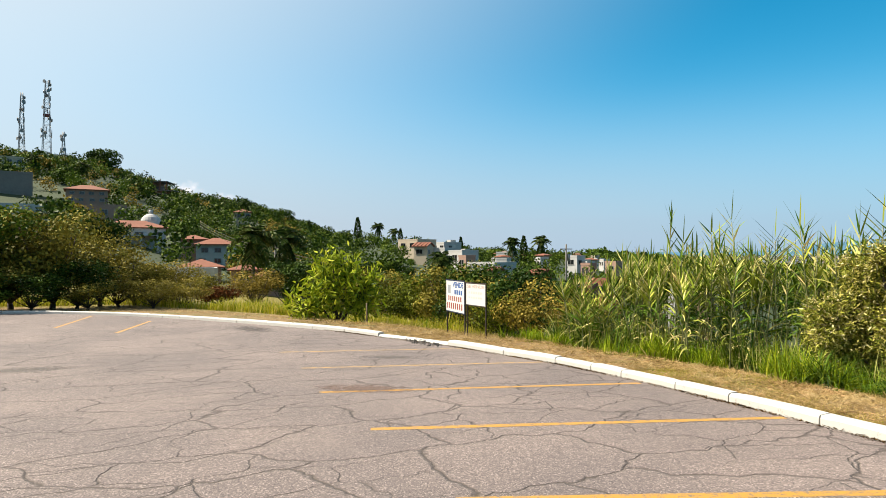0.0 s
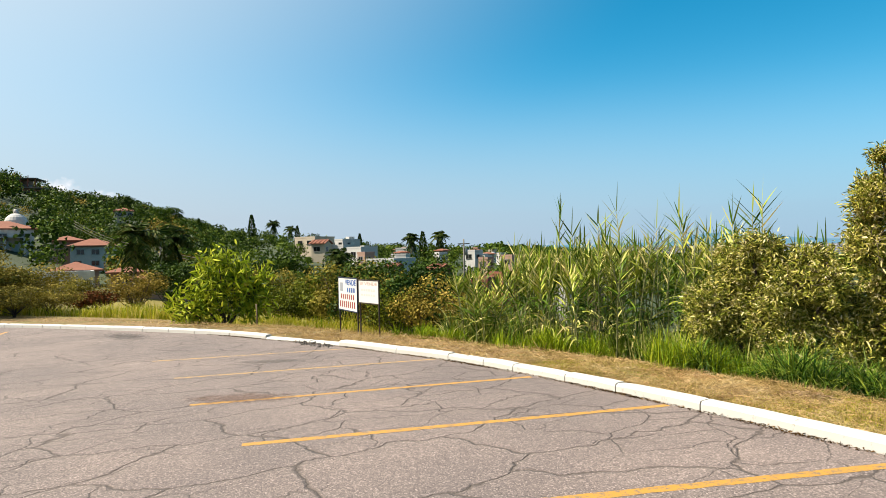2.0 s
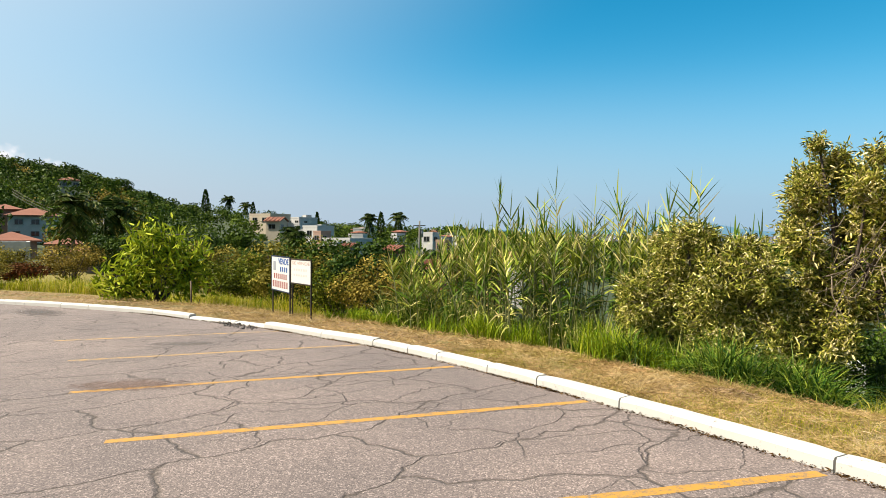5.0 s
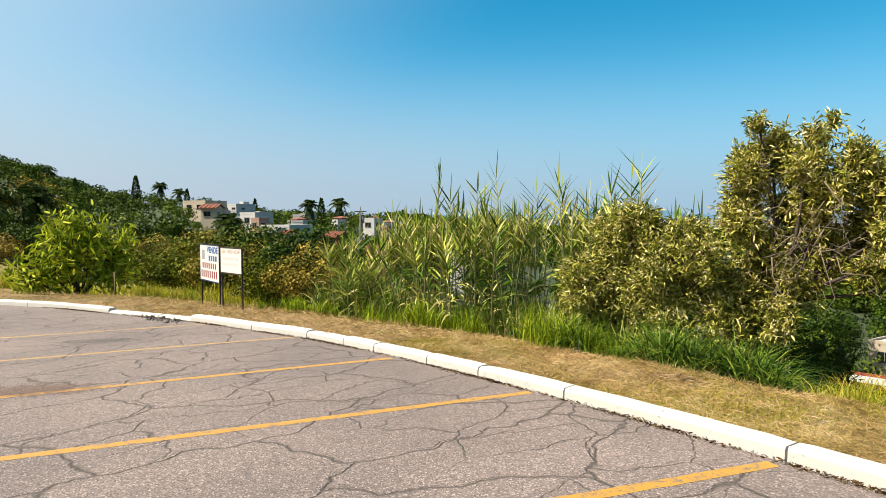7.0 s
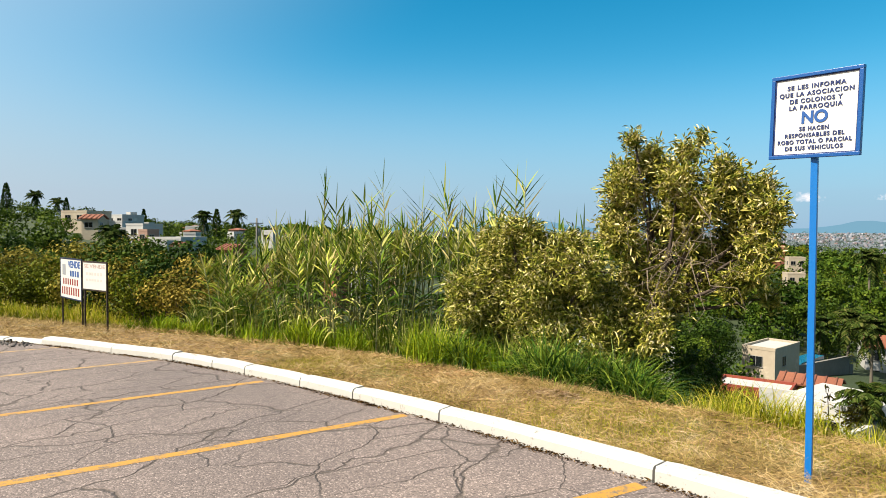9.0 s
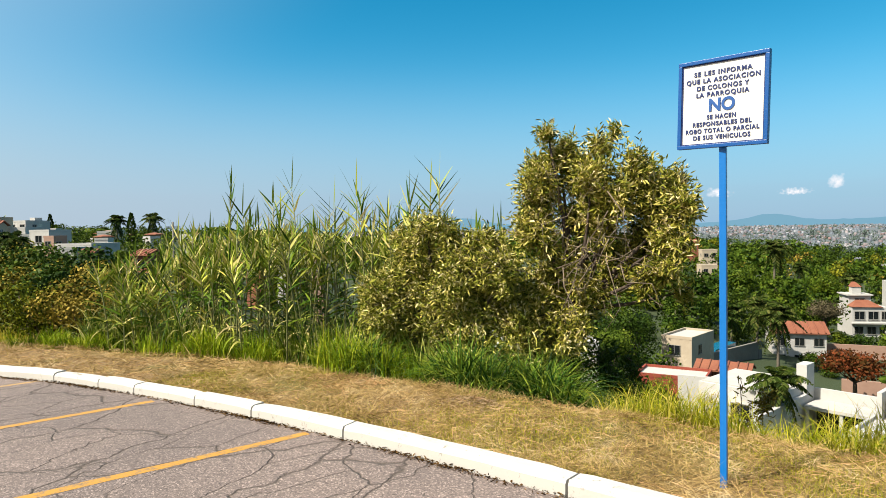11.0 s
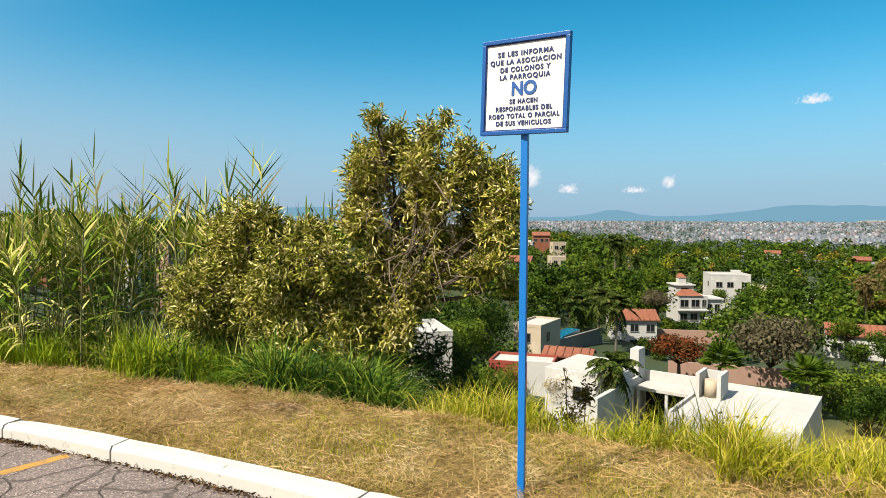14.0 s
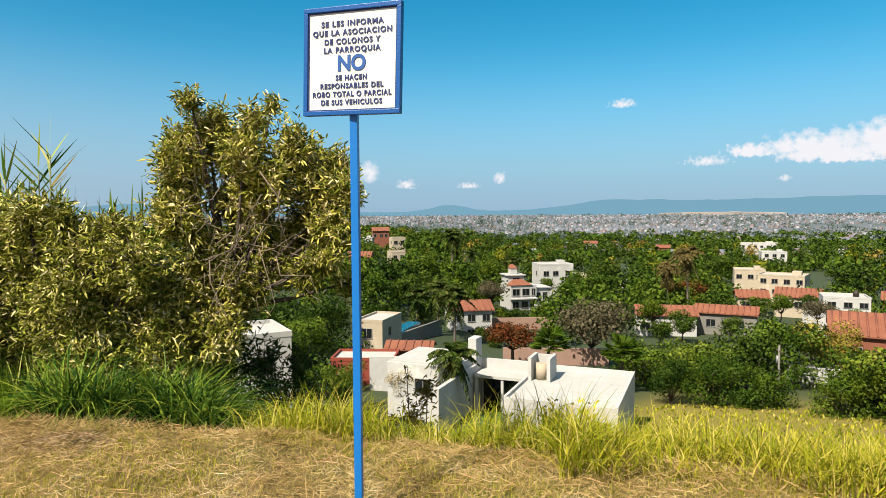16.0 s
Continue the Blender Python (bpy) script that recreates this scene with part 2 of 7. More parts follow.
# the post's blue, darkened for the shadow within the frame's steel lip
BLUE_SHADED = paint_mat("shaded_blue_paint", (0.004, 0.12, 0.46), (0.03, 0.05, 0.09), 0.70, 12.0, 0.35)
WHITE_SHEET = surface("white_sheet", (1.10, 1.10, 1.05), (1.20, 1.20, 1.15), 9, 0.45, 0.05, 0.002)
NAVY = plain("navy_lettering", (0.010, 0.040, 0.24), 0.5)
LETTER_BLUE = plain("blue_lettering", (0.01, 0.14, 0.55), 0.5)
RED_INK = plain("red_lettering", (0.45, 0.03, 0.03), 0.6)
FADED_INK = plain("faded_red_lettering", (0.90, 0.66, 0.60), 0.7)
BLEACHED = plain("almost_bleached_print", (1.05, 0.98, 0.94), 0.7)
GREY_INK = plain("grey_print", (0.48, 0.52, 0.58), 0.7)
STEEL = surface("rusty_dark_steel", (0.03, 0.028, 0.03), (0.12, 0.08, 0.06), 30, 0.6, 0.3, 0.002, (0.20, 0.08, 0.03), 0.4)
WOOD = surface("weathered_wood", (0.10, 0.065, 0.035), (0.30, 0.21, 0.12), 25, 0.85, 0.5, 0.005)
BARK = surface("bark", (0.05, 0.035, 0.025), (0.20, 0.14, 0.10), 14, 0.9, 0.8, 0.02)
TWIG = surface("bare_twig", (0.20, 0.14, 0.09), (0.42, 0.33, 0.23), 30, 0.85, 0.4, 0.004)
PALM_BARK = surface("palm_bark", (0.14, 0.11, 0.08), (0.34, 0.29, 0.22), 9, 0.9, 0.7, 0.03)
L_SHRUB = foliage("shrub_leaf", ((0.024, 0.042, 0.009), (0.20, 0.245, 0.028), (0.58, 0.56, 0.070), (1.10, 0.93, 0.26), (1.90, 1.62, 1.10)), 0.42, 0.11, 0.1, 0.25, 6.0)
L_REED = foliage("reed_leaf", ((0.028, 0.088, 0.014), (0.14, 0.27, 0.024), (0.37, 0.49, 0.045), (0.72, 0.74, 0.14), (1.55, 1.26, 0.62)), 0.38, 0.10, 0.3, 0.15, 1.5)
L_GRASS = foliage("green_grass", ((0.05, 0.13, 0.008), (0.20, 0.36, 0.012), (0.44, 0.58, 0.02), (0.78, 0.78, 0.08)), 0.5, 0.14, 0.1, 0.4, 1.6)
L_YGRASS = foliage("yellow_grass", ((0.24, 0.34, 0.014), (0.55, 0.58, 0.024), (0.82, 0.74, 0.05), (1.08, 0.88, 0.24)), 0.55, 0.30, 0.1)
L_STRAW = foliage("cut_straw", ((0.13, 0.075, 0.03), (0.62, 0.40, 0.15), (1.02, 0.68, 0.31), (1.22, 0.97, 0.60)), 0.75, 0.1, 0.1, 0.55, 2.6)
L_REDSTRAW = foliage("reddish_straw", ((0.45, 0.26, 0.14), (0.72, 0.48, 0.28), (0.90, 0.68, 0.44)), 0.8, 0.1, 0.1)
L_DARK = foliage("dark_tree_leaf", ((0.010, 0.026, 0.005), (0.036, 0.075, 0.009), (0.088, 0.155, 0.016), (0.19, 0.26, 0.034)), 0.5, 0.12, 0.3, 0.7, 0.5)
L_MID = foliage("tree_leaf", ((0.018, 0.044, 0.006), (0.078, 0.145, 0.014), (0.175, 0.26, 0.024), (0.36, 0.43, 0.05)), 0.5, 0.16, 0.3, 0.7, 0.5)
L_OLIVE = foliage("olive_leaf", ((0.05, 0.046, 0.010), (0.25, 0.205, 0.032), (0.52, 0.41, 0.06), (0.86, 0.66, 0.16)), 0.6, 0.14, 0.2, 0.6, 0.6)
L_LIME = foliage("bright_leaf", ((0.045, 0.10, 0.010), (0.10, 0.19, 0.015), (0.18, 0.28, 0.024), (0.28, 0.35, 0.05)), 0.45, 0.33, 0.1, 0.5, 0.6)
L_BUSH = foliage("lit_broad_leaf", ((0.10, 0.16, 0.012), (0.48, 0.60, 0.025), (0.86, 0.92, 0.05), (1.25, 1.18, 0.12)), 0.45, 0.25, 0.05)
L_FRESH = foliage("yellow_green_leaf", ((0.03, 0.04, 0.006), (0.14, 0.17, 0.013), (0.32, 0.34, 0.022), (0.54, 0.50, 0.05)), 0.5, 0.14, 0.15, 0.5, 0.8)
L_RED = foliage("flame_leaf", ((0.05, 0.055, 0.012), (0.13, 0.07, 0.018), (0.26, 0.085, 0.022), (0.36, 0.13, 0.04)), 0.6, 0.2, 0.1, 0.5, 1.0)
L_GREY = foliage("grey_leaf", ((0.07, 0.065, 0.035), (0.14, 0.13, 0.065), (0.23, 0.20, 0.11), (0.30, 0.25, 0.16)), 0.7, 0.2, 0.1, 0.5, 0.8)
L_PALM = foliage("palm_leaf", ((0.025, 0.055, 0.010), (0.055, 0.10, 0.015), (0.10, 0.16, 0.026), (0.20, 0.21, 0.06)), 0.45, 0.2, 0.2)
WALL_WHITE = surface("white_render", (0.70, 0.69, 0.66), (0.92, 0.90, 0.87), 1.6, 0.85, 0.2, 0.01, (0.55, 0.52, 0.47))
WALL_CREAM = surface("cream_render", (0.66, 0.54, 0.39), (0.86, 0.73, 0.55), 1.6, 0.85, 0.2, 0.01, (0.46, 0.38, 0.29))
WALL_PINK = surface("pink_render", (0.48, 0.28, 0.21), (0.62, 0.40, 0.30), 1.6, 0.85, 0.2, 0.01)
WALL_RED = surface("red_render", (0.36, 0.055, 0.025), (0.52, 0.10, 0.05), 1.6, 0.8, 0.2, 0.01)
WALL_BRICK = surface("orange_brickwork", (0.30, 0.09, 0.05), (0.48, 0.17, 0.09), 3.0, 0.9, 0.4, 0.01)
WALL_GREY = surface("grey_blockwork", (0.26, 0.24, 0.21), (0.42, 0.39, 0.35), 2.0, 0.9, 0.3, 0.01)
TILE = surface("clay_roof_tile", (0.28, 0.08, 0.04), (0.50, 0.18, 0.09), 4.0, 0.85, 0.5, 0.03)
FLAT_ROOF = surface("pale_flat_roof", (0.66, 0.64, 0.60), (0.88, 0.85, 0.80), 1.0, 0.9, 0.2, 0.01, (0.48, 0.44, 0.40))
DARK_GLASS = plain("dark_window_glass", (0.02, 0.025, 0.03), 0.08)
LATTICE = plain("tower_steel", (0.50, 0.49, 0.48), 0.55, 0.3)
LATTICE_RED = plain("tower_red_paint", (0.40, 0.07, 0.05), 0.6)
POOL = plain("pool_water", (0.02, 0.30, 0.55), 0.05)
LAWN = surface("lawn", (0.04, 0.11, 0.015), (0.10, 0.20, 0.03), 3, 0.9, 0.4, 0.03)


# ---- mesh helpers ----
def part(name, bm, material, parent, label=""):
    me = bpy.data.meshes.new(name)
    bm.normal_update()
    bm.to_mesh(me)
    bm.free()
    me.materials.append(material)
    ob = new(name, me)
    if parent:
        ob.parent = parent
    return tagged(ob, label)


def mesh_np(name, verts, faces, material, parent=None, smooth=False):
    """A mesh from arrays: verts (n, 3), faces (m, 3 or 4)."""
    verts, faces = np.asarray(verts, dtype=np.float32), np.asarray(faces, dtype=np.int32)
    me = bpy.data.meshes.new(name)
    k = faces.shape[1]
    me.vertices.add(len(verts))
    me.vertices.foreach_set("co", verts.ravel())
    me.loops.add(faces.size)
    me.loops.foreach_set("vertex_index", faces.ravel())
    me.polygons.add(len(faces))
    me.polygons.foreach_set("loop_start", np.arange(0, faces.size, k, dtype=np.int32))
    me.update(calc_edges=True)
    if smooth:
        me.polygons.foreach_set("use_smooth", np.ones(len(faces), dtype=bool))
    me.materials.append(material)
    ob = new(name, me)
    if parent:
        ob.parent = parent
    return ob


def thing(name, m, label, category, group="", kind=""):
    ob = new(name)
    ob.empty_display_size = 0.1
    ob.matrix_world = m
    return tagged(ob, label, category, group, kind)


def box(bm, x0, x1, y0, y1, z0, z1, bevel=0.0):
    vs = [bm.verts.new((x, y, z)) for x in (x0, x1) for y in (y0, y1) for z in (z0, z1)]
    fs = [bm.faces.new([vs[i] for i in q]) for q in ((0, 1, 3, 2), (4, 6, 7, 5), (0, 4, 5, 1), (2, 3, 7, 6), (0, 2, 6, 4), (1, 5, 7, 3))]
    if bevel:
        es = list({e for f in fs for e in f.edges})
        bmesh.ops.bevel(bm, geom=es, offset=bevel, segments=2, affect="EDGES", profile=0.6)
    return bm


def boxes(*specs, bevel=0.0):
    bm = bmesh.new()
    for s in specs:
        box(bm, *s, bevel=bevel)
    return bm


def tube(bm, pts, radii, sides=6):
    """A tapered limb along pts."""
    rings = []
    for i, p in enumerate(pts):
        d = Vector(pts[min(i + 1, len(pts) - 1)]) - Vector(pts[max(i - 1, 0)])
        q = d.to_track_quat("Z", "Y")
        rings.append([bm.verts.new(Vector(p) + q @ Vector((math.cos(a) * radii[i], math.sin(a) * radii[i], 0))) for a in (2 * math.pi * k / sides for k in range(sides))])
    for a, b in zip(rings, rings[1:]):
        for k in range(sides):
            f = bm.faces.new((a[k], a[(k + 1) % sides], b[(k + 1) % sides], b[k]))
            f.smooth = True
    bm.faces.new(rings[0][::-1])
    bm.faces.new(rings[-1])
    return bm


def unit(v):
    return v / np.maximum(np.linalg.norm(v, axis=1, keepdims=True), 1e-6)


def leaves(rng, centre, way, length, width, fold=0.25, droop=0.0, simple=False, facing=None):
    """Lance-shaped leaves, folded along the rib: two quads each."""
    n = len(centre)
    way = unit(way)
    side = unit(np.cross(way, rng.normal(size=(n, 3)) if facing is None else facing))
    up = np.cross(side, way)
    L, W = np.asarray(length).reshape(-1, 1) * np.ones((n, 1)), np.asarray(width).reshape(-1, 1) * np.ones((n, 1))
    sag = np.array([[0, 0, -1.0]]) * droop * L
    b, t = centre, centre + way * L + sag
    if simple:
        l1 = centre + way * L * 0.45 + side * W * 0.5 + up * W * fold
        r1 = centre + way * L * 0.45 - side * W * 0.5 + up * W * fold
        V = np.stack([b, l1, t, r1], axis=1).reshape(-1, 3)
        return V, (np.arange(n) * 4)[:, None] + np.array([[0, 1, 2, 3]])
    l1 = centre + way * L * 0.3 + side * W * 0.5 + up * W * fold
    l2 = centre + way * L * 0.68 + side * W * 0.38 + up * W * fold + sag * 0.5
    r1 = centre + way * L * 0.3 - side * W * 0.5 + up * W * fold
    r2 = centre + way * L * 0.68 - side * W * 0.38 + up * W * fold + sag * 0.5
    V = np.stack([b, l1, l2, t, r2, r1], axis=1).reshape(-1, 3)
    o = (np.arange(n) * 6)[:, None]
    F = np.concatenate([o + np.array([[0, 1, 2, 3]]), o + np.array([[0, 3, 4, 5]])])
    return V, F


def blades(rng, base, height, width, az, bend, seg=4):
    """Grass-like strips that rise, lean over and taper."""
    n = len(base)
    s = np.linspace(0, 1, seg + 1)[None, :, None]
    d = np.stack([np.cos(az), np.sin(az), np.zeros(n)], axis=1)[:, None, :]
    tw = az + np.pi / 2 + rng.uniform(-0.9, 0.9, n)
    side = np.stack([np.cos(tw), np.sin(tw), np.zeros(n)], axis=1)[:, None, :]
    h, w, bd = height[:, None, None], width[:, None, None], bend[:, None, None]
    spine = base[:, None, :] + np.array([0, 0, 1.0]) * h * (s - 0.62 * np.minimum(bd, 1.5) * s ** 2.2) + d * h * bd * s ** 1.7 * 0.75
    taper = w * 0.5 * np.clip(1.0 - s ** 1.8, 0.04, 1) * np.clip(0.55 + s * 2, 0, 1)
    V = np.stack([spine - side * taper, spine + side * taper], axis=2).reshape(-1, 3)
    k = np.arange(seg) * 2
    f = np.stack([k, k + 1, k + 3, k + 2], axis=1)[None]
    F = (np.arange(n) * (seg + 1) * 2)[:, None, None] + f
    return V, F.reshape(-1, 4)


def joined(chunks):
    V, F, o = [], [], 0
    for v, f in chunks:
        V.append(v)
        F.append(f + o)
        o += len(v)
    return np.concatenate(V), np.concatenate(F)


# ---- the lie of the land ----
LOT_A, LOT_X, LOT_Y = -0.004, -0.0119, -0.0286
KERB_LINE = [(3.4, -8.0), (4.5, -4.0), (5.05, -1.5), (5.4, 0.6), (5.62, 1.9), (5.79, 3.15), (5.91, 4.4), (5.98, 5.6), (6.02, 7.5), (5.92, 9.2),
             (5.69, 10.5), (5.33, 12.5), (4.65, 14.7), (3.65, 17.7), (1.25, 22.1), (-1.3, 26.0), (-4.0, 28.7), (-6.6, 29.9), (-12.0, 31.0), (-24.0, 32.0)]


def smooth_line(pts, step):
    """An even walk along a smooth curve through pts."""
    p = [Vector(q) for q in pts]
    out = []
    for i in range(len(p) - 1):
        a, b, c, d = p[max(i - 1, 0)], p[i], p[i + 1], p[min(i + 2, len(p) - 1)]
        for k in range(16):
            t = k / 16
            out.append(0.5 * ((2 * b) + (c - a) * t + (2 * a - 5 * b + 4 * c - d) * t * t + (3 * b - a - 3 * c + d) * t ** 3))
    out.append(p[-1])
    q = np.array([tuple(v) for v in out])
    s = np.concatenate([[0], np.cumsum(np.linalg.norm(np.diff(q, axis=0), axis=1))])
    m = np.arange(0, s[-1], step)
    return np.stack([np.interp(m, s, q[:, 0]), np.interp(m, s, q[:, 1])], axis=1)


KERB_PATH = smooth_line(KERB_LINE, 0.1)
LOT_OUTLINE = np.concatenate([KERB_PATH, [(-30, 20), (-30, -20), (-2, -22)]])


def verge_edge(y):
    """How far the cut verge reaches beyond the kerb."""
    return np.interp(y, [-10, 0.5, 2, 11, 13, 16, 20, 24, 30], [1.3, 1.4, 1.8, 1.9, 2.4, 3.6, 5.4, 6.4, 6.0])


def lot_z(x, y):
    return LOT_A + LOT_X * x + LOT_Y * y


def past_kerb(x, y):
    """Signed distance beyond the kerb's face, positive outside the lot."""
    x, y = np.atleast_1d(np.asarray(x, float)), np.atleast_1d(np.asarray(y, float))
    best, inside = np.full(x.shape, 1e9), np.zeros(x.shape, bool)
    P = np.concatenate([LOT_OUTLINE[:-3:4], LOT_OUTLINE[-3:]])
    for (ax, ay), (bx, by) in zip(P, np.roll(P, -1, axis=0)):
        dx, dy = bx - ax, by - ay
        t = np.clip(((x - ax) * dx + (y - ay) * dy) / (dx * dx + dy * dy), 0, 1)
        best = np.minimum(best, np.hypot(x - ax - t * dx, y - ay - t * dy))
        hit = ((ay > y) != (by > y)) & (x < (bx - ax) * (y - ay) / (by - ay + 1e-12) + ax)
        inside ^= hit
    return np.where(inside, -best, best)


LAND_S = np.array([6, 15, 35, 70, 120, 300, 600, 1500, 4800.0])
LAND_AZ = np.array([-30, -8, 3, 14, 30, 55, 72, 90, 120, 190.0])
LAND_Z = np.array([
    [-1.0, -1.0, 2, 8, 18, 50, 54, 20, 0],
    [-1.0, -1.2, 0, 3, 10.5, 42, 38, 20, 0],
    [-1.1, -1.8, -2.5, -1, 3.5, 24.5, 23, 15, 0],
    [-1.2, -2.5, -4, -3.2, 0, 8.5, 7, 0, 0],
    [-1.6, -3.5, -6, -5.3, -3.4, -0.2, -0.5, -8, -8],
    [-2.8, -7, -13, -15, -15, -12, -14, -30, -10],
    [-3.1, -7.9, -13.9, -18.2, -18, -14, -14, -30, -10],
    [-3.3, -8.6, -14.6, -19.2, -21.5, -24.5, -26.5, -36, -8],
    [-1.7, -5.2, -11.2, -17.4, -21.0, -24.5, -26.5, -36, -8],
    [-0.3, -0.5, -1, -2, -3, -5, -5, 0, 0]])


def land(x, y):
    """The ground's height."""
    x, y = np.atleast_1d(np.asarray(x, float)), np.atleast_1d(np.asarray(y, float))
    s = past_kerb(x, y)
    az = (np.degrees(np.arctan2(x - 2, y - 1)) + 30) % 360 - 30
    az = np.where(az > 260, -30 + 0 * az, np.minimum(az, 190))
    u = np.log(np.clip(s, LAND_S[0], LAND_S[-1]))
    cols = np.stack([np.interp(u, np.log(LAND_S), row) for row in LAND_Z])
    far = np.zeros_like(x)
    for i in range(len(LAND_AZ) - 1):
        a0, a1 = LAND_AZ[i], LAND_AZ[i + 1]
        t = np.clip((az - a0) / (a1 - a0), 0, 1)
        t = t * t * (3 - 2 * t)
        far = np.where((az >= a0) & (az <= a1), cols[i] * (1 - t) + cols[i + 1] * t, far)
    r = np.hypot(x, y)
    k = np.minimum(1, 34 / np.maximum(r, 1))
    near = lot_z(x * k, y * k) + 0.015 + 0.02 * np.sin(x * 2.1 + y) * np.sin(y * 1.7)
    t = np.clip((s - 1.5) / 4.5, 0, 1)
    t = t * t * (3 - 2 * t)
    z = near * (1 - t) + far * t
    return np.where(s < 0.08, lot_z(x * k, y * k) - 0.06, z)


def land1(x, y):
    return float(land(x, y)[0])


def bearing(az, r, eye=(0.0, 0.0)):
    return eye[0] + r * math.sin(radians(az)), eye[1] + r * math.cos(radians(az))


RIGHT_EYE = (3.2, 0.8)

# ---- ground, lot, kerb ----
NR, NA = 130, 260
rr = np.geomspace(2.2, 4700, NR)
aa = np.linspace(0, 2 * np.pi, NA, endpoint=False)
gx, gy = 3 + rr[:, None] * np.sin(aa)[None], 1 + rr[:, None] * np.cos(aa)[None]
gz = land(gx.ravel(), gy.ravel())
gv = np.concatenate([np.stack([gx.ravel(), gy.ravel(), gz], axis=1), [(3, 1, lot_z(3, 1) - 0.06)]])
i, j = np.meshgrid(np.arange(NR - 1), np.arange(NA), indexing="ij")
gf = np.stack([i * NA + j, i * NA + (j + 1) % NA, (i + 1) * NA + (j + 1) % NA, (i + 1) * NA + j], axis=-1).reshape(-1, 4)[:, ::-1]
ground = mesh_np("ground", gv, gf, GROUND, smooth=True)
gs = np.concatenate([past_kerb(gx.ravel(), gy.ravel()), [0]])
# town: share of haze-tinted street grey, rising from 700 m to 1600 m
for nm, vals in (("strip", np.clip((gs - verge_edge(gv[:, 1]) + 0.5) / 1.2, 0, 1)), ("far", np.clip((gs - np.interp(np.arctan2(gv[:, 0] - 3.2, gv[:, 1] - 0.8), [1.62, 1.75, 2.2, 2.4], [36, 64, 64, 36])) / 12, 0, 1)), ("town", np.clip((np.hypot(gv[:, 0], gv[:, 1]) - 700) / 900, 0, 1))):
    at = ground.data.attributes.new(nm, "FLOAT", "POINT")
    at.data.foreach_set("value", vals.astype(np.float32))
tagged(ground, "sloping ground with dry cut grass falling away to a wooded valley", "ground", kind="structure")

bm = bmesh.new()
bm.faces.new([bm.verts.new((x, y, lot_z(x, y))) for x, y in LOT_OUTLINE[::2]])
road = part("parking_lot", bm, ASPHALT, None)
tagged(road, "worn grey asphalt parking lot with branching cracks", "pavement", kind="structure")


def stain(cx, cy, rx, ry, turn, colour, label):
    """A dark spill soaked into the asphalt, with a frayed edge."""
    m, nt, p = base_mat("stain", 0.85)
    co = nt.nodes.new("ShaderNodeTexCoord").outputs["Object"]
    ln = nt.nodes.new("ShaderNodeVectorMath")
    ln.operation = "LENGTH"
    sc = nt.nodes.new("ShaderNodeMapping")
    sc.inputs["Scale"].default_value = (1 / rx, 1 / ry, 0)
    nt.links.new(co, sc.inputs[0])
    nt.links.new(sc.outputs[0], ln.inputs[0])
    k = mathn(nt, "SUBTRACT", 0.72, mathn(nt, "ADD", ln.outputs["Value"], mathn(nt, "MULTIPLY", mathn(nt, "SUBTRACT", noise_node(nt, 5.0, 8, 0.75, co), 0.5), 2.2)))
    k = mathn(nt, "MULTIPLY", k, 2.2)
    k.node.use_clamp = True
    p.inputs["Base Color"].default_value = (*colour, 1)
    nt.links.new(mathn(nt, "MULTIPLY", k, 0.55), p.inputs["Alpha"])
    bm = bmesh.new()
    bm.faces.new([bm.verts.new((rx * 1.2 * math.cos(a), ry * 1.2 * math.sin(a), 0)) for a in (6.2832 * q / 28 for q in range(28))])
    ob = part("asphalt_stain", bm, m, None)
    tilt = Vector((-LOT_X, -LOT_Y, 1)).to_track_quat("Z", "Y").to_matrix().to_4x4()
    ob.matrix_world = Matrix.Translation((cx, cy, lot_z(cx, cy) + 0.0025)) @ tilt @ Matrix.Rotation(radians(turn), 4, "Z")
    return tagged(ob, label, "stain", "stains", "structure")


stain(2.0, 18.6, 1.9, 0.7, -60, (0.06, 0.05, 0.045), "dark oily stain on asphalt beside the kerb")
stain(2.3, 8.25, 1.1, 0.45, -14, (0.12, 0.07, 0.05), "reddish-brown gravel stain on asphalt")
stain(-2.3, 12.0, 1.4, 0.5, 20, (0.10, 0.085, 0.075), "dark worn patch on asphalt")
stain(3.6, 11.2, 0.9, 0.35, -10, (0.10, 0.085, 0.075), "dark worn patch on asphalt")


def stall_line(a, b, width, mat, label):
    """A painted line lying on the asphalt, with uneven edges."""
    a, b = Vector(a), Vector(b)
    n = int((b - a).length / 0.12)
    d = (b - a).normalized()
    sd = Vector((-d.y, d.x))
    bm = bmesh.new()
    prev = None
    for k in range(n + 1):
        c = a + (b - a) * k / n
        e = [c + sd * (width / 2 + random.uniform(-0.006, 0.006)), c - sd * (width / 2 + random.uniform(-0.006, 0.006))]
        row = [bm.verts.new((q.x, q.y, lot_z(q.x, q.y) + 0.0015)) for q in e]
        if prev:
            bm.faces.new((prev[1], row[1], row[0], prev[0]))
        prev = row
    ob = part("parking_line", bm, mat, None)
    return tagged(ob, label, "road marking", "stall lines", "structure")


stall_line((1.74, 3.92), (5.62, 2.48), 0.105, YELLOW, "bright yellow painted stall line on asphalt")
stall_line((1.77, 6.04), (5.90, 4.81), 0.105, YELLOW, "bright yellow painted stall line on asphalt")
stall_line((1.72, 8.19), (5.94, 7.12), 0.10, YELLOW, "yellow painted stall line, worn at its end")
stall_line((1.9, 10.42), (6.0, 9.47), 0.10, YELLOW_WORN, "faded yellow stall line on asphalt")
stall_line((1.9, 12.75), (5.45, 11.9), 0.10, YELLOW_WORN, "faded yellow stall line on asphalt")
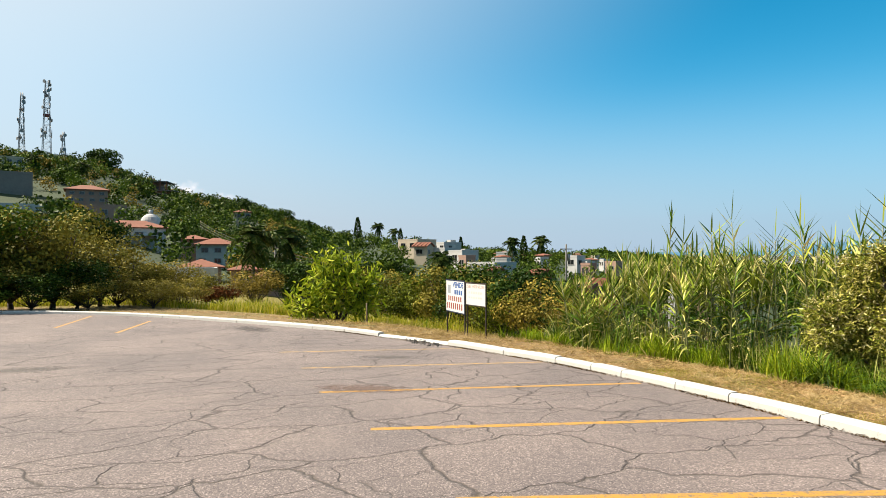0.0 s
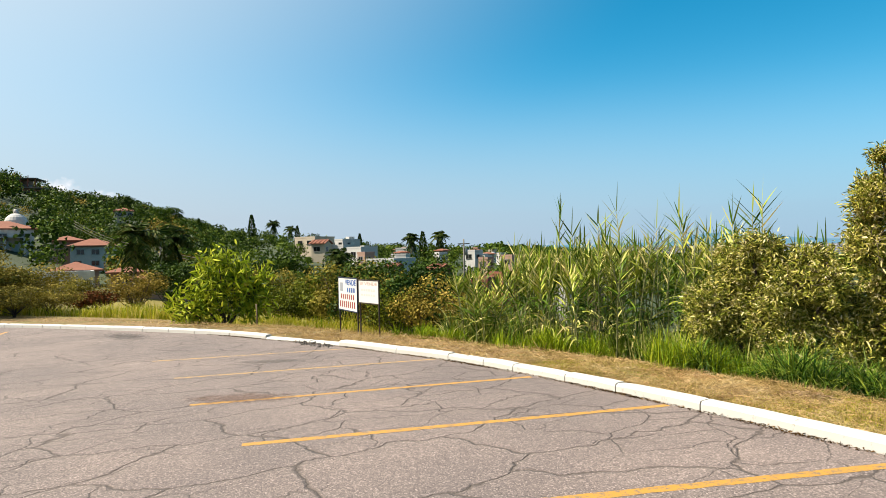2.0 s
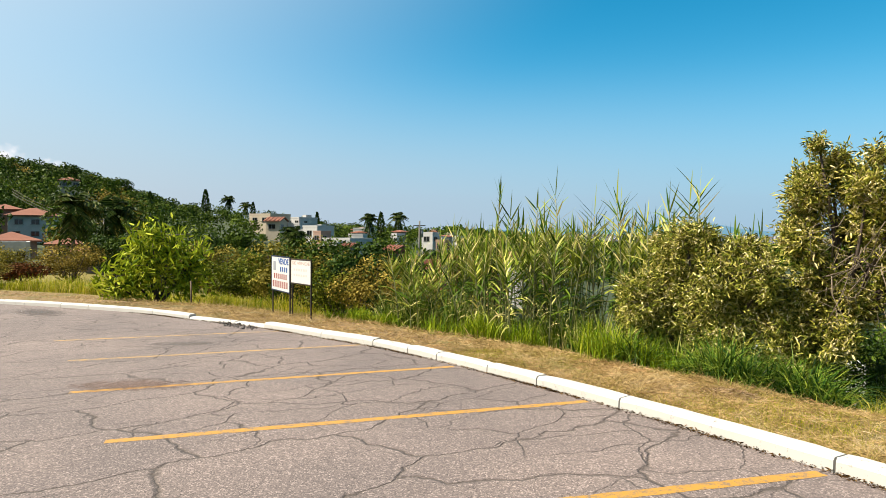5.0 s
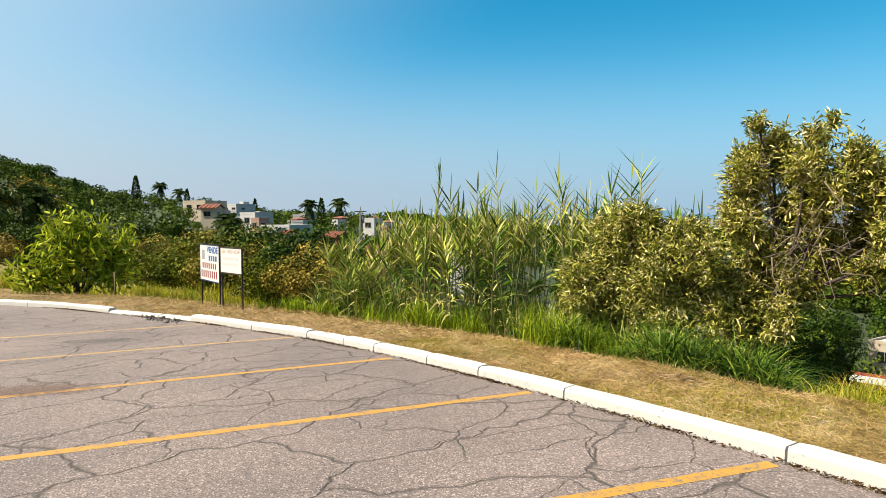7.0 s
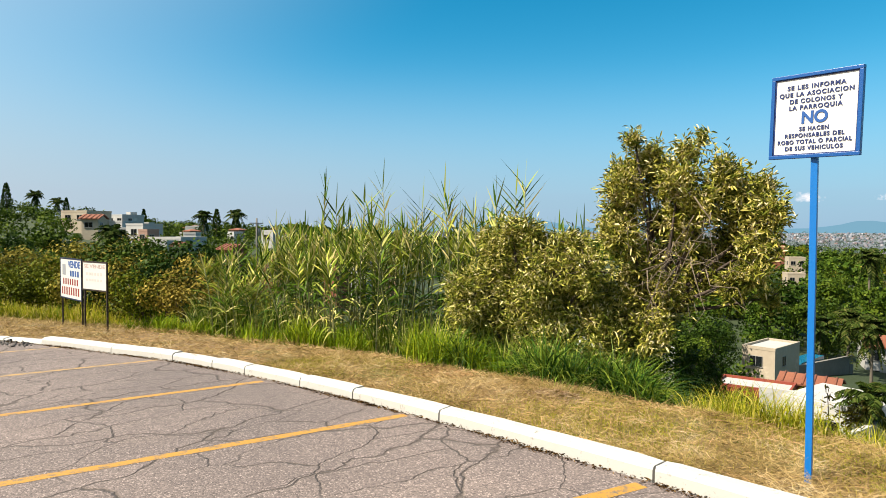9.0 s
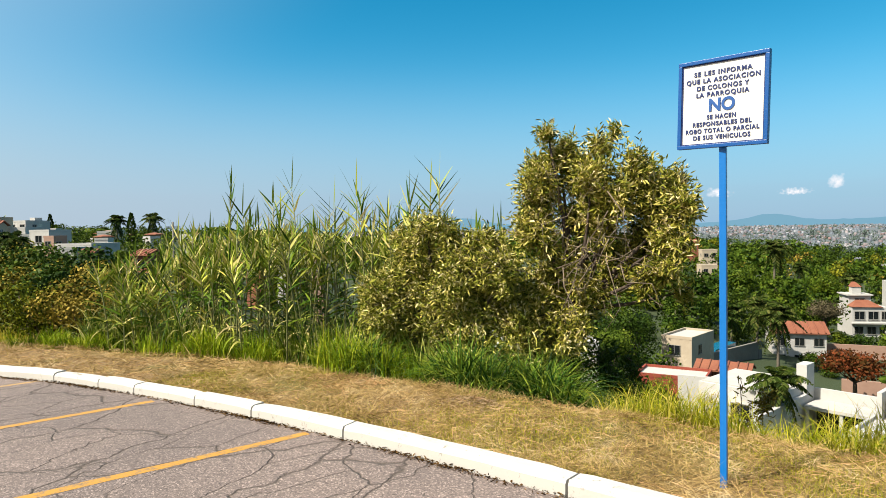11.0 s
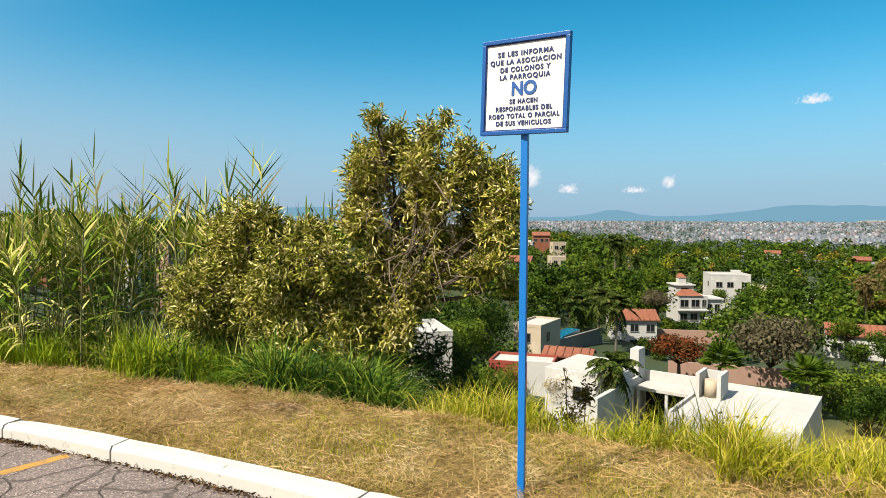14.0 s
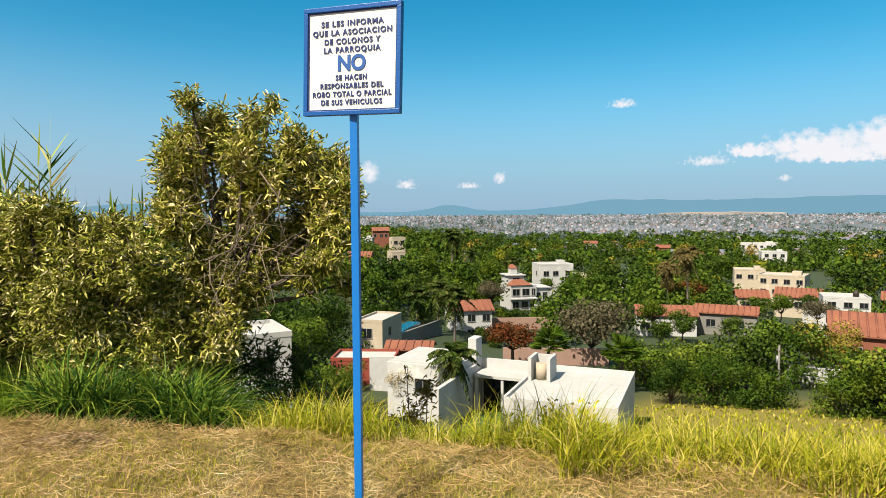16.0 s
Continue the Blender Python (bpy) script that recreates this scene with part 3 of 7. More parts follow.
stall_line((-1.39, 18.67), (-0.70, 23.2), 0.10, YELLOW, "yellow stall line across the lot")
stall_line((-3.15, 21.2), (-2.80, 27.0), 0.10, YELLOW, "yellow stall line across the lot")


def kerb_run():
    """The white kerb, stone by stone along the lot's edge."""
    kerb = thing("kerb", Matrix(), "white painted concrete kerb of separate stones beside asphalt", "kerb", kind="structure")
    P = KERB_PATH
    joints = {2.4, 4.37, 5.57, 6.45, 7.6, 8.3, 9.2, 10.55}
    cuts, k = [], 0
    acc = 0.0
    nxt = 1.2
    for k in range(1, len(P) - 1):
        y0, y1 = P[k - 1][1], P[k][1]
        if 2.0 < y1 < 11.2:
            if any(y0 <= j < y1 for j in joints):
                cuts.append(k)
                acc = 0
        else:
            acc += 0.1
            if acc >= nxt:
                cuts.append(k)
                acc, nxt = 0, random.uniform(0.85, 1.6)
    cuts = [0] + cuts + [len(P) - 1]
    for c0, c1 in zip(cuts, cuts[1:]):
        if c1 - c0 < 3:
            continue
        mid = P[(c0 + c1) // 2]
        sunk = 0.055 if 12.4 < mid[1] < 14.4 else 0.0
        h, tilt = 0.115 - sunk + random.uniform(-0.004, 0.004), random.uniform(-0.007, 0.007)
        bm = bmesh.new()
        prof = [(0.0, -0.1), (0.004, h - 0.035), (0.018, h - 0.008), (0.045, h), (0.145, h + 0.003), (0.165, h - 0.012), (0.17, -0.1)]
        rows = []
        idx = list(range(c0, c1 + 1, 2))
        if idx[-1] != c1:
            idx.append(c1)
        for q, k in enumerate(idx):
            a, b = P[max(k - 1, 0)], P[min(k + 1, len(P) - 1)]
            d = Vector((b[0] - a[0], b[1] - a[1])).normalized()
            nrm = Vector((d.y, -d.x))
            shift = 0.009 * (1 if q == 0 else -1 if q == len(idx) - 1 else 0)
            c = Vector(P[k]) + d * shift
            z = lot_z(*P[k])
            rows.append([bm.verts.new((c.x + nrm.x * o, c.y + nrm.y * o, z + hh + (tilt * (o / 0.17) + 0.005 * noise.noise((c.x * 3 + o * 9, c.y * 3, hh * 9)) - (0.011 * random.random() if q in (0, len(idx) - 1) else 0) if hh > 0 else 0))) for o, hh in prof])
        for a, b in zip(rows, rows[1:]):
            for e in range(len(prof) - 1):
                bm.faces.new((a[e], a[e + 1], b[e + 1], b[e]))
        bm.faces.new(rows[0][::-1])
        bm.faces.new(rows[-1])
        bmesh.ops.recalc_face_normals(bm, faces=bm.faces)
        part("kerb_stone", bm, KERB, kerb)
    return kerb


kerb_run()


def rubble_heap(cx, cy, lx, ly, n, label):
    """Broken asphalt heaved up in lumps against the kerb."""
    bm = bmesh.new()
    for k in range(n):
        a, q = random.uniform(0, 6.28), random.random() ** 0.5
        x, y = cx + lx * q * math.cos(a), cy + ly * q * math.sin(a)
        s = random.uniform(0.018, 0.05) * (1.2 - q * 0.6)
        r = bmesh.ops.create_icosphere(bm, subdivisions=1, radius=s)
        m = Matrix.Translation((x, y, lot_z(x, y) + s * 0.2)) @ Euler((random.random() * 3, random.random() * 3, random.random() * 3)).to_matrix().to_4x4() @ Matrix.Diagonal((1.3, 0.9, 0.5, 1))
        for v in r["verts"]:
            v.co = m @ (v.co * random.uniform(0.75, 1.2))
    ob = part("rubble_heap", bm, RUBBLE, None)
    return tagged(ob, label, "rubble", kind="stuff")


rubble_heap(5.08, 13.4, 0.26, 1.05, 130, "heap of broken dark asphalt lumps against the kerb")


# ---- signs ----
def lettering(body, size, material, parent, m, spacing=1.0, thick=0.0, width=None):
    """A line of raised lettering, centred at m, as a mesh."""
    cu = bpy.data.curves.new("lettering", "FONT")
    cu.body, cu.size, cu.align_x, cu.align_y = body, size, "CENTER", "CENTER"
    cu.space_character, cu.offset, cu.extrude = spacing, thick, 0.0012
    tmp = new("lettering", cu)
    bpy.context.view_layer.update()
    me = bpy.data.meshes.new_from_object(tmp.evaluated_get(bpy.context.evaluated_depsgraph_get()))
    bpy.data.objects.remove(tmp)
    if width:
        co = np.zeros(len(me.vertices) * 3)
        me.vertices.foreach_get("co", co)
        co = co.reshape(-1, 3)
        co[:, 0] *= width / max(np.ptp(co[:, 0]), 1e-6)
        me.vertices.foreach_set("co", co.ravel())
    me.materials.clear()
    me.materials.append(material)
    ob = new("lettering", me)
    ob.parent = parent
    ob.matrix_local = m
    return ob


def notice_sign():
    """A white notice in a blue frame on a square blue post."""
    px, py = 6.262, 1.684
    z0 = land1(px, py)
    sg = thing("notice_sign", Matrix.Translation((px, py, z0)), "white notice board framed blue on a tall blue steel post", "sign")
    part("post", boxes((-0.019, 0.019, -0.019, 0.019, -0.3, 1.99 - z0), bevel=0.003), BLUE, sg, "square blue steel post")
    # board: local x to the reader's right, local -y out to the reader, z up
    turn = math.atan2(-0.505, -0.114)
    m = Matrix.Translation((0.010, -0.010, 2.155 - z0)) @ Matrix.Rotation(turn, 4, "Z") @ Matrix.Rotation(radians(1.7), 4, "Y") @ Matrix.Translation((0, -0.045, 0))
    w, h = 0.256, 0.253
    bd = part("board", boxes((-w, w, 0.0, 0.012, -h, h)), WHITE_SHEET, sg, "white metal sheet")
    bd.matrix_local = m
    t = 0.017
    fr = part("frame", boxes((-w - 0.005, w + 0.005, -0.012, 0.02, h - t, h + 0.005), (-w - 0.005, w + 0.005, -0.012, 0.02, -h - 0.005, -h + t),
                             (-w - 0.005, -w + t, -0.0115, 0.02, -h + t, h - t), (w - t, w + 0.005, -0.0115, 0.02, -h + t, h - t), bevel=0.003), BLUE_SHADED, sg, "blue angle-steel frame")
    fr.matrix_local = m
    # navy lines on the sheet draw the shadow of the frame's inner lip
    lip_shade = part("lip_shade", boxes((-w + t, w - t, -0.004, 0.0, h - t - 0.006, h - t), (-w + t, w - t, -0.004, 0.0, -h + t, -h + t + 0.006),
                              (-w + t, -w + t + 0.006, -0.004, 0.0, -h + t + 0.006, h - t - 0.006), (w - t - 0.006, w - t, -0.004, 0.0, -h + t + 0.006, h - t - 0.006)), NAVY, sg)
    lip_shade.matrix_local = m
    rows = [("SE LES INFORMA", 0.176, 0.036, 0.335, NAVY), ("QUE LA ASOCIACION", 0.134, 0.036, 0.425, NAVY), ("DE COLONOS Y", 0.092, 0.036, 0.300, NAVY),
            ("LA PARROQUIA", 0.052, 0.036, 0.305, NAVY), ("NO", -0.014, 0.100, 0.150, LETTER_BLUE), ("SE HACEN", -0.080, 0.034, 0.168, NAVY),
            ("RESPONSABLES DEL", -0.119, 0.034, 0.340, NAVY), ("ROBO TOTAL O PARCIAL", -0.158, 0.034, 0.425, NAVY), ("DE SUS VEHICULOS", -0.197, 0.034, 0.330, NAVY)]
    for body, z, size, width, mat in rows:
        lm = m @ Matrix.Translation((0, -0.0025, z)) @ Matrix.Rotation(radians(90), 4, "X")
        lettering(body, size, mat, sg, lm, 1.22 if body != "NO" else 1.0, 0.0011 if body != "NO" else 0.0035, width)
    return sg


notice_sign()


def post_sign(a, b, z_low, z_high, label, fill, edge_mat):
    """A sheet sign on two thin posts from a to b (its left and right as read)."""
    a, b = Vector(a), Vector(b)
    mid = (a + b) / 2
    d = (b - a)
    z0 = land1(mid.x, mid.y)
    w = d.length / 2
    m = Matrix.Translation((mid.x, mid.y, z0)) @ Matrix.Rotation(math.atan2(d.y, d.x), 4, "Z")
    sg = thing("sale_sign", m, label, "sign", "sale signs")
    for x in (-w + 0.04, w - 0.04):
        part("post", boxes((x - 0.014, x + 0.014, 0.003, 0.031, -0.3, z_high - 0.03)), STEEL, sg)
    part("sheet", boxes((-w, w, -0.008, 0.0, z_low, z_high)), WHITE_SHEET, sg, "white sheet")
    t = 0.022
    part("frame", boxes((-w - 0.004, w + 0.004, -0.014, 0.003, z_high - t, z_high + 0.004), (-w - 0.004, w + 0.004, -0.014, 0.003, z_low - 0.004, z_low + t),
                        (-w - 0.004, -w + t, -0.0135, 0.003, z_low + t, z_high - t), (w - t, w + 0.004, -0.0135, 0.003, z_low + t, z_high - t)), edge_mat, sg)
    fill(sg, w, z_low, z_high)
    return sg


def face(x, z):
    return Matrix.Translation((x, -0.0095, z)) @ Matrix.Rotation(radians(90), 4, "X")


def fill_blue(sg, w, z0, z1):
    h = z1 - z0
    lettering("VENDE", 0.19, LETTER_BLUE, sg, face(0.16 * w * 2, z1 - 0.155 * h), 1.0, 0.006, w * 1.12)
    # a house mark, and rows of characters as bars
    part("mark", boxes((-w * 0.78, -w * 0.48, -0.011, -0.009, z1 - 0.42 * h, z1 - 0.16 * h)), GREY_INK, sg)
    for k in range(4):
        x = -0.05 * w + k * 0.22 * w
        part("bar", boxes((x, x + 0.14 * w, -0.011, -0.009, z1 - 0.44 * h, z1 - 0.30 * h)), LETTER_BLUE, sg)
    for row, (n, za, zb, lo, hi) in enumerate(((7, 0.50, 0.65, -0.72, 0.78), (8, 0.71, 0.90, -0.85, 0.88))):
        for k in range(n):
            x = w * (lo + (hi - lo) * k / n)
            part("bar", boxes((x, x + w * (hi - lo) / n * 0.5, -0.011, -0.009, z1 - zb * h, z1 - za * h)), RED_INK, sg)


def fill_faded(sg, w, z0, z1):
    h = z1 - z0
    lettering("SE VENDE", 0.1, FADED_INK, sg, face(0, z1 - 0.17 * h), 1.0, 0.002, w * 1.7)
    for za, zb in ((0.38, 0.48), (0.60, 0.68)):
        for k in range(6):
            x = w * (-0.7 + 1.4 * k / 6)
            part("bar", boxes((x, x + 0.15 * w, -0.0105, -0.009, z1 - zb * h, z1 - za * h)), BLEACHED, sg)


post_sign((6.756, 15.844), (6.70, 14.531), 0.56, 1.40, "white sale sign with blue frame and lettering on two thin posts", fill_blue, plain("blue_black_frame", (0.012, 0.03, 0.10), 0.5))
post_sign((6.665, 14.386), (6.756, 13.458), 0.74, 1.30, "bleached white sale sign with faded red lettering on thin posts", fill_faded, STEEL)

sx, sy = 6.62, 23.1
stake = thing("stake", Matrix.Translation((sx, sy, land1(sx, sy))), "short weathered wooden stake in dry grass", "post")
part("shaft", tube(bmesh.new(), [(0, 0, -0.3), (0.01, 0, 0.45), (0.0, 0.015, 0.86)], [0.036, 0.033, 0.028], 7), WOOD, stake)


# ---- near plants ----
def scatter_strip(rng, n, y0, y1, s0, s1, edge=0.25):
    """Places along the verge: y from y0 to y1, s beyond the kerb."""
    ys = KERB_PATH[:, 1]
    keep = (ys > y0) & (ys < y1)
    P = KERB_PATH[keep]
    T = np.gradient(KERB_PATH, axis=0)[keep]
    T = T / np.linalg.norm(T, axis=1, keepdims=True)
    k = rng.integers(0, len(P), n)
    s = rng.uniform(s0, s1, n)
    if y0 > 12:
        s = s + verge_edge(P[k, 1])
    elif s0 < 0.5:
        s = s * np.maximum(1, verge_edge(P[k, 1]) / s1)
    x = P[k, 0] + T[k, 1] * s + rng.uniform(-0.05, 0.05, n)
    y = P[k, 1] - T[k, 0] * s + rng.uniform(-0.05, 0.05, n)
    return x, y, s


def stuff(name, V, F, mat, label, category):
    return tagged(mesh_np(name, V, F, mat), label, category, kind="stuff")


def clumpy(x, y, scale, seed):
    """Smooth patchiness from 0 to 1."""
    a = np.sin(x * scale + seed) + np.sin(y * scale * 1.13 + seed * 2.1) + np.sin((x + y) * scale * 0.71 + seed * 0.7) + np.sin((x - y) * scale * 1.9 + seed)
    return np.clip(a / 5 + 0.5, 0, 1)


rng = np.random.default_rng(5)
# cut straw lying on the verge
chunks = []
for n, y0, y1, smax in ((125000, -3, 8, 1.95), (26000, 8, 20, 2.0), (18000, 11.9, 31, 2.0)):
    x, y, s = scatter_strip(rng, n, y0, y1, 0.19, smax)
    keep = rng.random(n) < 0.32 + 0.75 * clumpy(x, y, 2.3, 1.0)
    x, y = x[keep], y[keep]
    m = len(x)
    b = np.stack([x, y, land(x, y) + rng.uniform(-0.005, 0.03, m)], axis=1)
    b[:, 2] += 0.035 * clumpy(x, y, 5.3, 2.0)
    el = rng.normal(0.22, 0.36, m)
    az = rng.uniform(0, 6.283, m)
    way = np.stack([np.cos(az), np.sin(az), el], axis=1)
    ln = rng.uniform(0.03, 0.11, m) * (1 + 1.3 * (rng.random(m) < 0.08)) * (1.0 if y0 < 8 else 1.5 if y0 < 11 else 1.9)
    chunks.append(leaves(rng, b, way, ln, rng.uniform(0.0016, 0.0042, m) * (1 if y0 < 8 else 1.8), 0.1, simple=True))
V, F = joined(chunks)
stuff("cut_straw", V, F, L_STRAW, "dry yellow cut grass lying on the verge", "straw")
x, y, s_ = scatter_strip(rng, 4200, -3, 12, 0.25, 2.0)
m = len(x)
az = rng.uniform(0, 6.283, m)
V, F = leaves(rng, np.stack([x, y, land(x, y) + rng.uniform(0.03, 0.07, m)], axis=1), np.stack([np.cos(az), np.sin(az), rng.normal(0.0, 0.10, m)], axis=1), rng.uniform(0.07, 0.20, m), rng.uniform(0.003, 0.0055, m), 0.1)
stuff("loose_straw", V, F, L_STRAW, "long pale loose stalks lying on the cut verge", "straw")
# short living grass showing through the straw
chunks = []
for n, y0, y1, smax in ((95000, -3, 8, 2.0), (4000, 8, 26, 2.3)):
    x, y, s = scatter_strip(rng, n, y0, y1, 0.19, smax)
    keep = rng.random(n) < 1.9 * clumpy(x, y, 1.7, 3.3) ** 2.4 * (1.0 if y0 > 0 else 1.1) * np.where(y < 3.2, 1.0, 0.6)
    x, y = x[keep], y[keep]
    m = len(x)
    b = np.stack([x, y, land(x, y) - 0.01], axis=1)
    chunks.append(blades(rng, b, rng.uniform(0.025, 0.085, m), rng.uniform(0.003, 0.007, m), rng.uniform(0, 6.283, m), rng.uniform(0.1, 1.0, m), 2))
V, F = joined(chunks)
stuff("short_grass", V, F, L_YGRASS, "short olive mown grass between straw", "grass")


n = 11000
k = np.sort(rng.integers(40, 260, n))
k = k[rng.random(n) < 0.25 + clumpy(k * 0.1, k * 0.07, 3.1, 2.0) ** 1.5]
n = len(k)
off = -np.abs(rng.normal(0, 0.028, n))
T = np.gradient(KERB_PATH, axis=0)[k]
T = T / np.linalg.norm(T, axis=1, keepdims=True)
x, y = KERB_PATH[k, 0] + T[:, 1] * off + rng.uniform(-0.05, 0.05, n) * T[:, 0], KERB_PATH[k, 1] - T[:, 0] * off + rng.uniform(-0.05, 0.05, n) * T[:, 1]
az = rng.uniform(0, 6.283, n)
V, F = leaves(rng, np.stack([x, y, lot_z(x, y) + rng.uniform(0.002, 0.02, n)], axis=1), np.stack([np.cos(az), np.sin(az), rng.normal(0, 0.2, n)], axis=1), rng.uniform(0.01, 0.045, n), rng.uniform(0.005, 0.014, n), 0.2, simple=True)
stuff("leaf_litter", V, F, foliage("leaf_litter", ((0.03, 0.018, 0.01), (0.08, 0.045, 0.02), (0.18, 0.09, 0.03), (0.34, 0.20, 0.07)), 0.8, 0.1, 0.1), "dark dry leaf litter along the kerb's foot", "leaf litter")


def straw_heap(cx, cy, r, h, n, mat, label):
    q, a = rng.random(n) ** 0.5, rng.uniform(0, 6.283, n)
    x, y = cx + r * q * np.cos(a), cy + r * q * np.sin(a) * 1.4
    b = np.stack([x, y, land(x, y) + h * (1 - q ** 2) * rng.random(n)], axis=1)
    turn = rng.uniform(0, 6.283, n)
    w = np.stack([np.cos(turn), np.sin(turn), rng.normal(0.0, 0.16, n)], axis=1)
    V, F = leaves(rng, b, w, rng.uniform(0.04, 0.14, n), rng.uniform(0.003, 0.007, n), 0.1)
    ob = mesh_np("straw_heap", V, F, mat)
    return tagged(ob, label, "straw heap", "straw heaps", "stuff")


straw_heap(7.22, 4.05, 0.24, 0.07, 1500, L_REDSTRAW, "low heap of reddish dry raked grass on the verge")
straw_heap(7.55, 8.2, 0.45, 0.07, 1500, L_STRAW, "low heap of pale raked straw beside tall reeds")
straw_heap(7.5, 5.9, 0.40, 0.06, 1300, L_STRAW, "low heap of pale raked straw beside tall reeds")


def grass_band(name, n, y0, y1, s0, s1, h0, h1, mat, label, bend=(0.15, 0.9), width=(0.006, 0.014), front=True, seed=1.0, tuft=2.6):
    """Tall grass in tufts."""
    x, y, s = scatter_strip(rng, n, y0, y1, s0, s1)
    c = clumpy(x, y, tuft, seed)
    ragged = s - (verge_edge(y) if y0 > 12 else 0) > s0 + 0.5 * (s1 - s0) * (1 - c) * (0.7 if front else 0)
    keep = (rng.random(n) < 0.25 + 0.9 * c) & ragged
    x, y, s, c = x[keep], y[keep], s[keep], c[keep]
    m = len(x)
    b = np.stack([x, y, land(x, y) - 0.03], axis=1)
    hh = rng.uniform(h0, h1, m) * (0.35 + 0.9 * c)
    if mat is L_YGRASS:
        hh = hh * np.interp(y, [-2.0, 0.6], [0.55, 0.95])
    V, F = blades(rng, b, hh, rng.uniform(width[0], width[1], m), rng.uniform(0, 6.283, m), rng.uniform(bend[0], bend[1], m), 4)
    return stuff(name, V, F, mat, label, "grass")


grass_band("tall_grass", 9000, 5.0, 9.6, 1.75, 3.2, 0.34, 0.76, L_GRASS, "tall bright green grass at the foot of the reeds", width=(0.008, 0.02))
grass_band("dark_grass", 14000, 3.0, 6.3, 1.70, 3.7, 0.58, 1.05, foliage("deep_green_grass", ((0.015, 0.06, 0.012), (0.05, 0.15, 0.02), (0.17, 0.32, 0.03), (0.46, 0.58, 0.07)), 0.4, 0.14, 0.1), "deep green arching grass below the shrub", bend=(0.4, 1.3), width=(0.010, 0.024), seed=4.0)
grass_band("reed_shoots", 13000, 5.6, 12.4, 2.5, 5.2, 0.7, 1.3, L_REED, "green reed shoots between the tall stalks", front=False, width=(0.014, 0.030), seed=5.0)
grass_band("far_reach_grass", 9000, 12.6, 18.5, 0.1, 2.4, 0.32, 0.58, L_YGRASS, "bright green uncut grass behind the sale signs", width=(0.012, 0.026), seed=2.6)
grass_band("verge_grass", 8000, 9.0, 12.8, 1.7, 3.6, 0.26, 0.52, L_GRASS, "bright green uncut grass beyond the verge", width=(0.010, 0.024), seed=2.0)
grass_band("yellow_grass", 33000, -6.0, 3.3, 1.55, 3.4, 0.32, 0.66, L_YGRASS, "yellow-green seeding grass on the slope's edge", bend=(0.3, 1.1), width=(0.005, 0.012), seed=6.0)
grass_band("edge_grass", 18000, -6.0, 0.9, 1.2, 2.4, 0.36, 0.70, L_YGRASS, "yellow-green seeding grass at the slope's lip", bend=(0.3, 1.1), width=(0.005, 0.012), seed=8.0)
grass_band("slope_grass", 14000, -8.0, 3.0, 3.0, 9.0, 0.35, 0.65, L_YGRASS, "yellow-green seeding grass down the slope", bend=(0.2, 0.9), width=(0.008, 0.018), front=False, seed=7.0)
grass_band("far_verge_grass", 30000, 17.0, 31.6, 0.0, 5.0, 0.50, 0.95, L_YGRASS, "yellow-green uncut grass along the lot's far edge", width=(0.016, 0.036), seed=3.0, tuft=1.2)
grass_band("far_green_grass", 5000, 17.0, 31.6, 1.0, 5.0, 0.5, 0.9, L_GRASS, "green uncut grass along the lot's far edge", width=(0.018, 0.04), seed=9.0, tuft=1.2)


def meadow(n, az0, az1, r0, r1, label):
    """Seeding grass over the open slope below the lot."""
    az, r = np.radians(rng.uniform(az0, az1, n)), r0 * (r1 / r0) ** rng.random(n)
    x, y = 3.2 + r * np.sin(az), 0.8 + r * np.cos(az)
    keep = (past_kerb(x, y) > 4) & (rng.random(n) < 0.3 + 0.8 * clumpy(x, y, 1.1, 2.0))
    x, y, r = x[keep], y[keep], r[keep]
    m = len(x)
    V, F = blades(rng, np.stack([x, y, land(x, y) - 0.03], axis=1), rng.uniform(0.3, 0.6, m), rng.uniform(0.014, 0.026, m) * r / 7, rng.uniform(0, 6.283, m), rng.uniform(0.2, 0.9, m), 2)
    return stuff("meadow_grass", V, F, L_YGRASS, label, "grass")


meadow(52000, 84, 140, 7.0, 68.0, "open slope of yellow-green seeding grass")


def straps(rng, base, way, length, width, droop, seg=4):
    """Stiff strap leaves that set off along way and droop a little at the tip."""
    n = len(base)
    s = np.linspace(0, 1, seg + 1)[None, :, None]
    way = unit(way)
    side = unit(np.cross(way, np.array([[0, 0, 1.0]])) + rng.normal(0, 0.45, (n, 3)))[:, None, :]
    L, w, dr = length[:, None, None], width[:, None, None], droop[:, None, None]
    spine = base[:, None, :] + way[:, None, :] * L * s - np.array([0, 0, 1.0]) * L * dr * s ** 2.4
    taper = w * 0.5 * np.clip(1.0 - s ** 2.2, 0.03, 1) * np.clip(0.6 + s * 2, 0, 1)
    V = np.stack([spine - side * taper, spine + side * taper], axis=2).reshape(-1, 3)
    k = np.arange(seg) * 2
    F = (np.arange(n) * (seg + 1) * 2)[:, None, None] + np.stack([k, k + 1, k + 3, k + 2], axis=1)[None]
    return V, F.reshape(-1, 4)


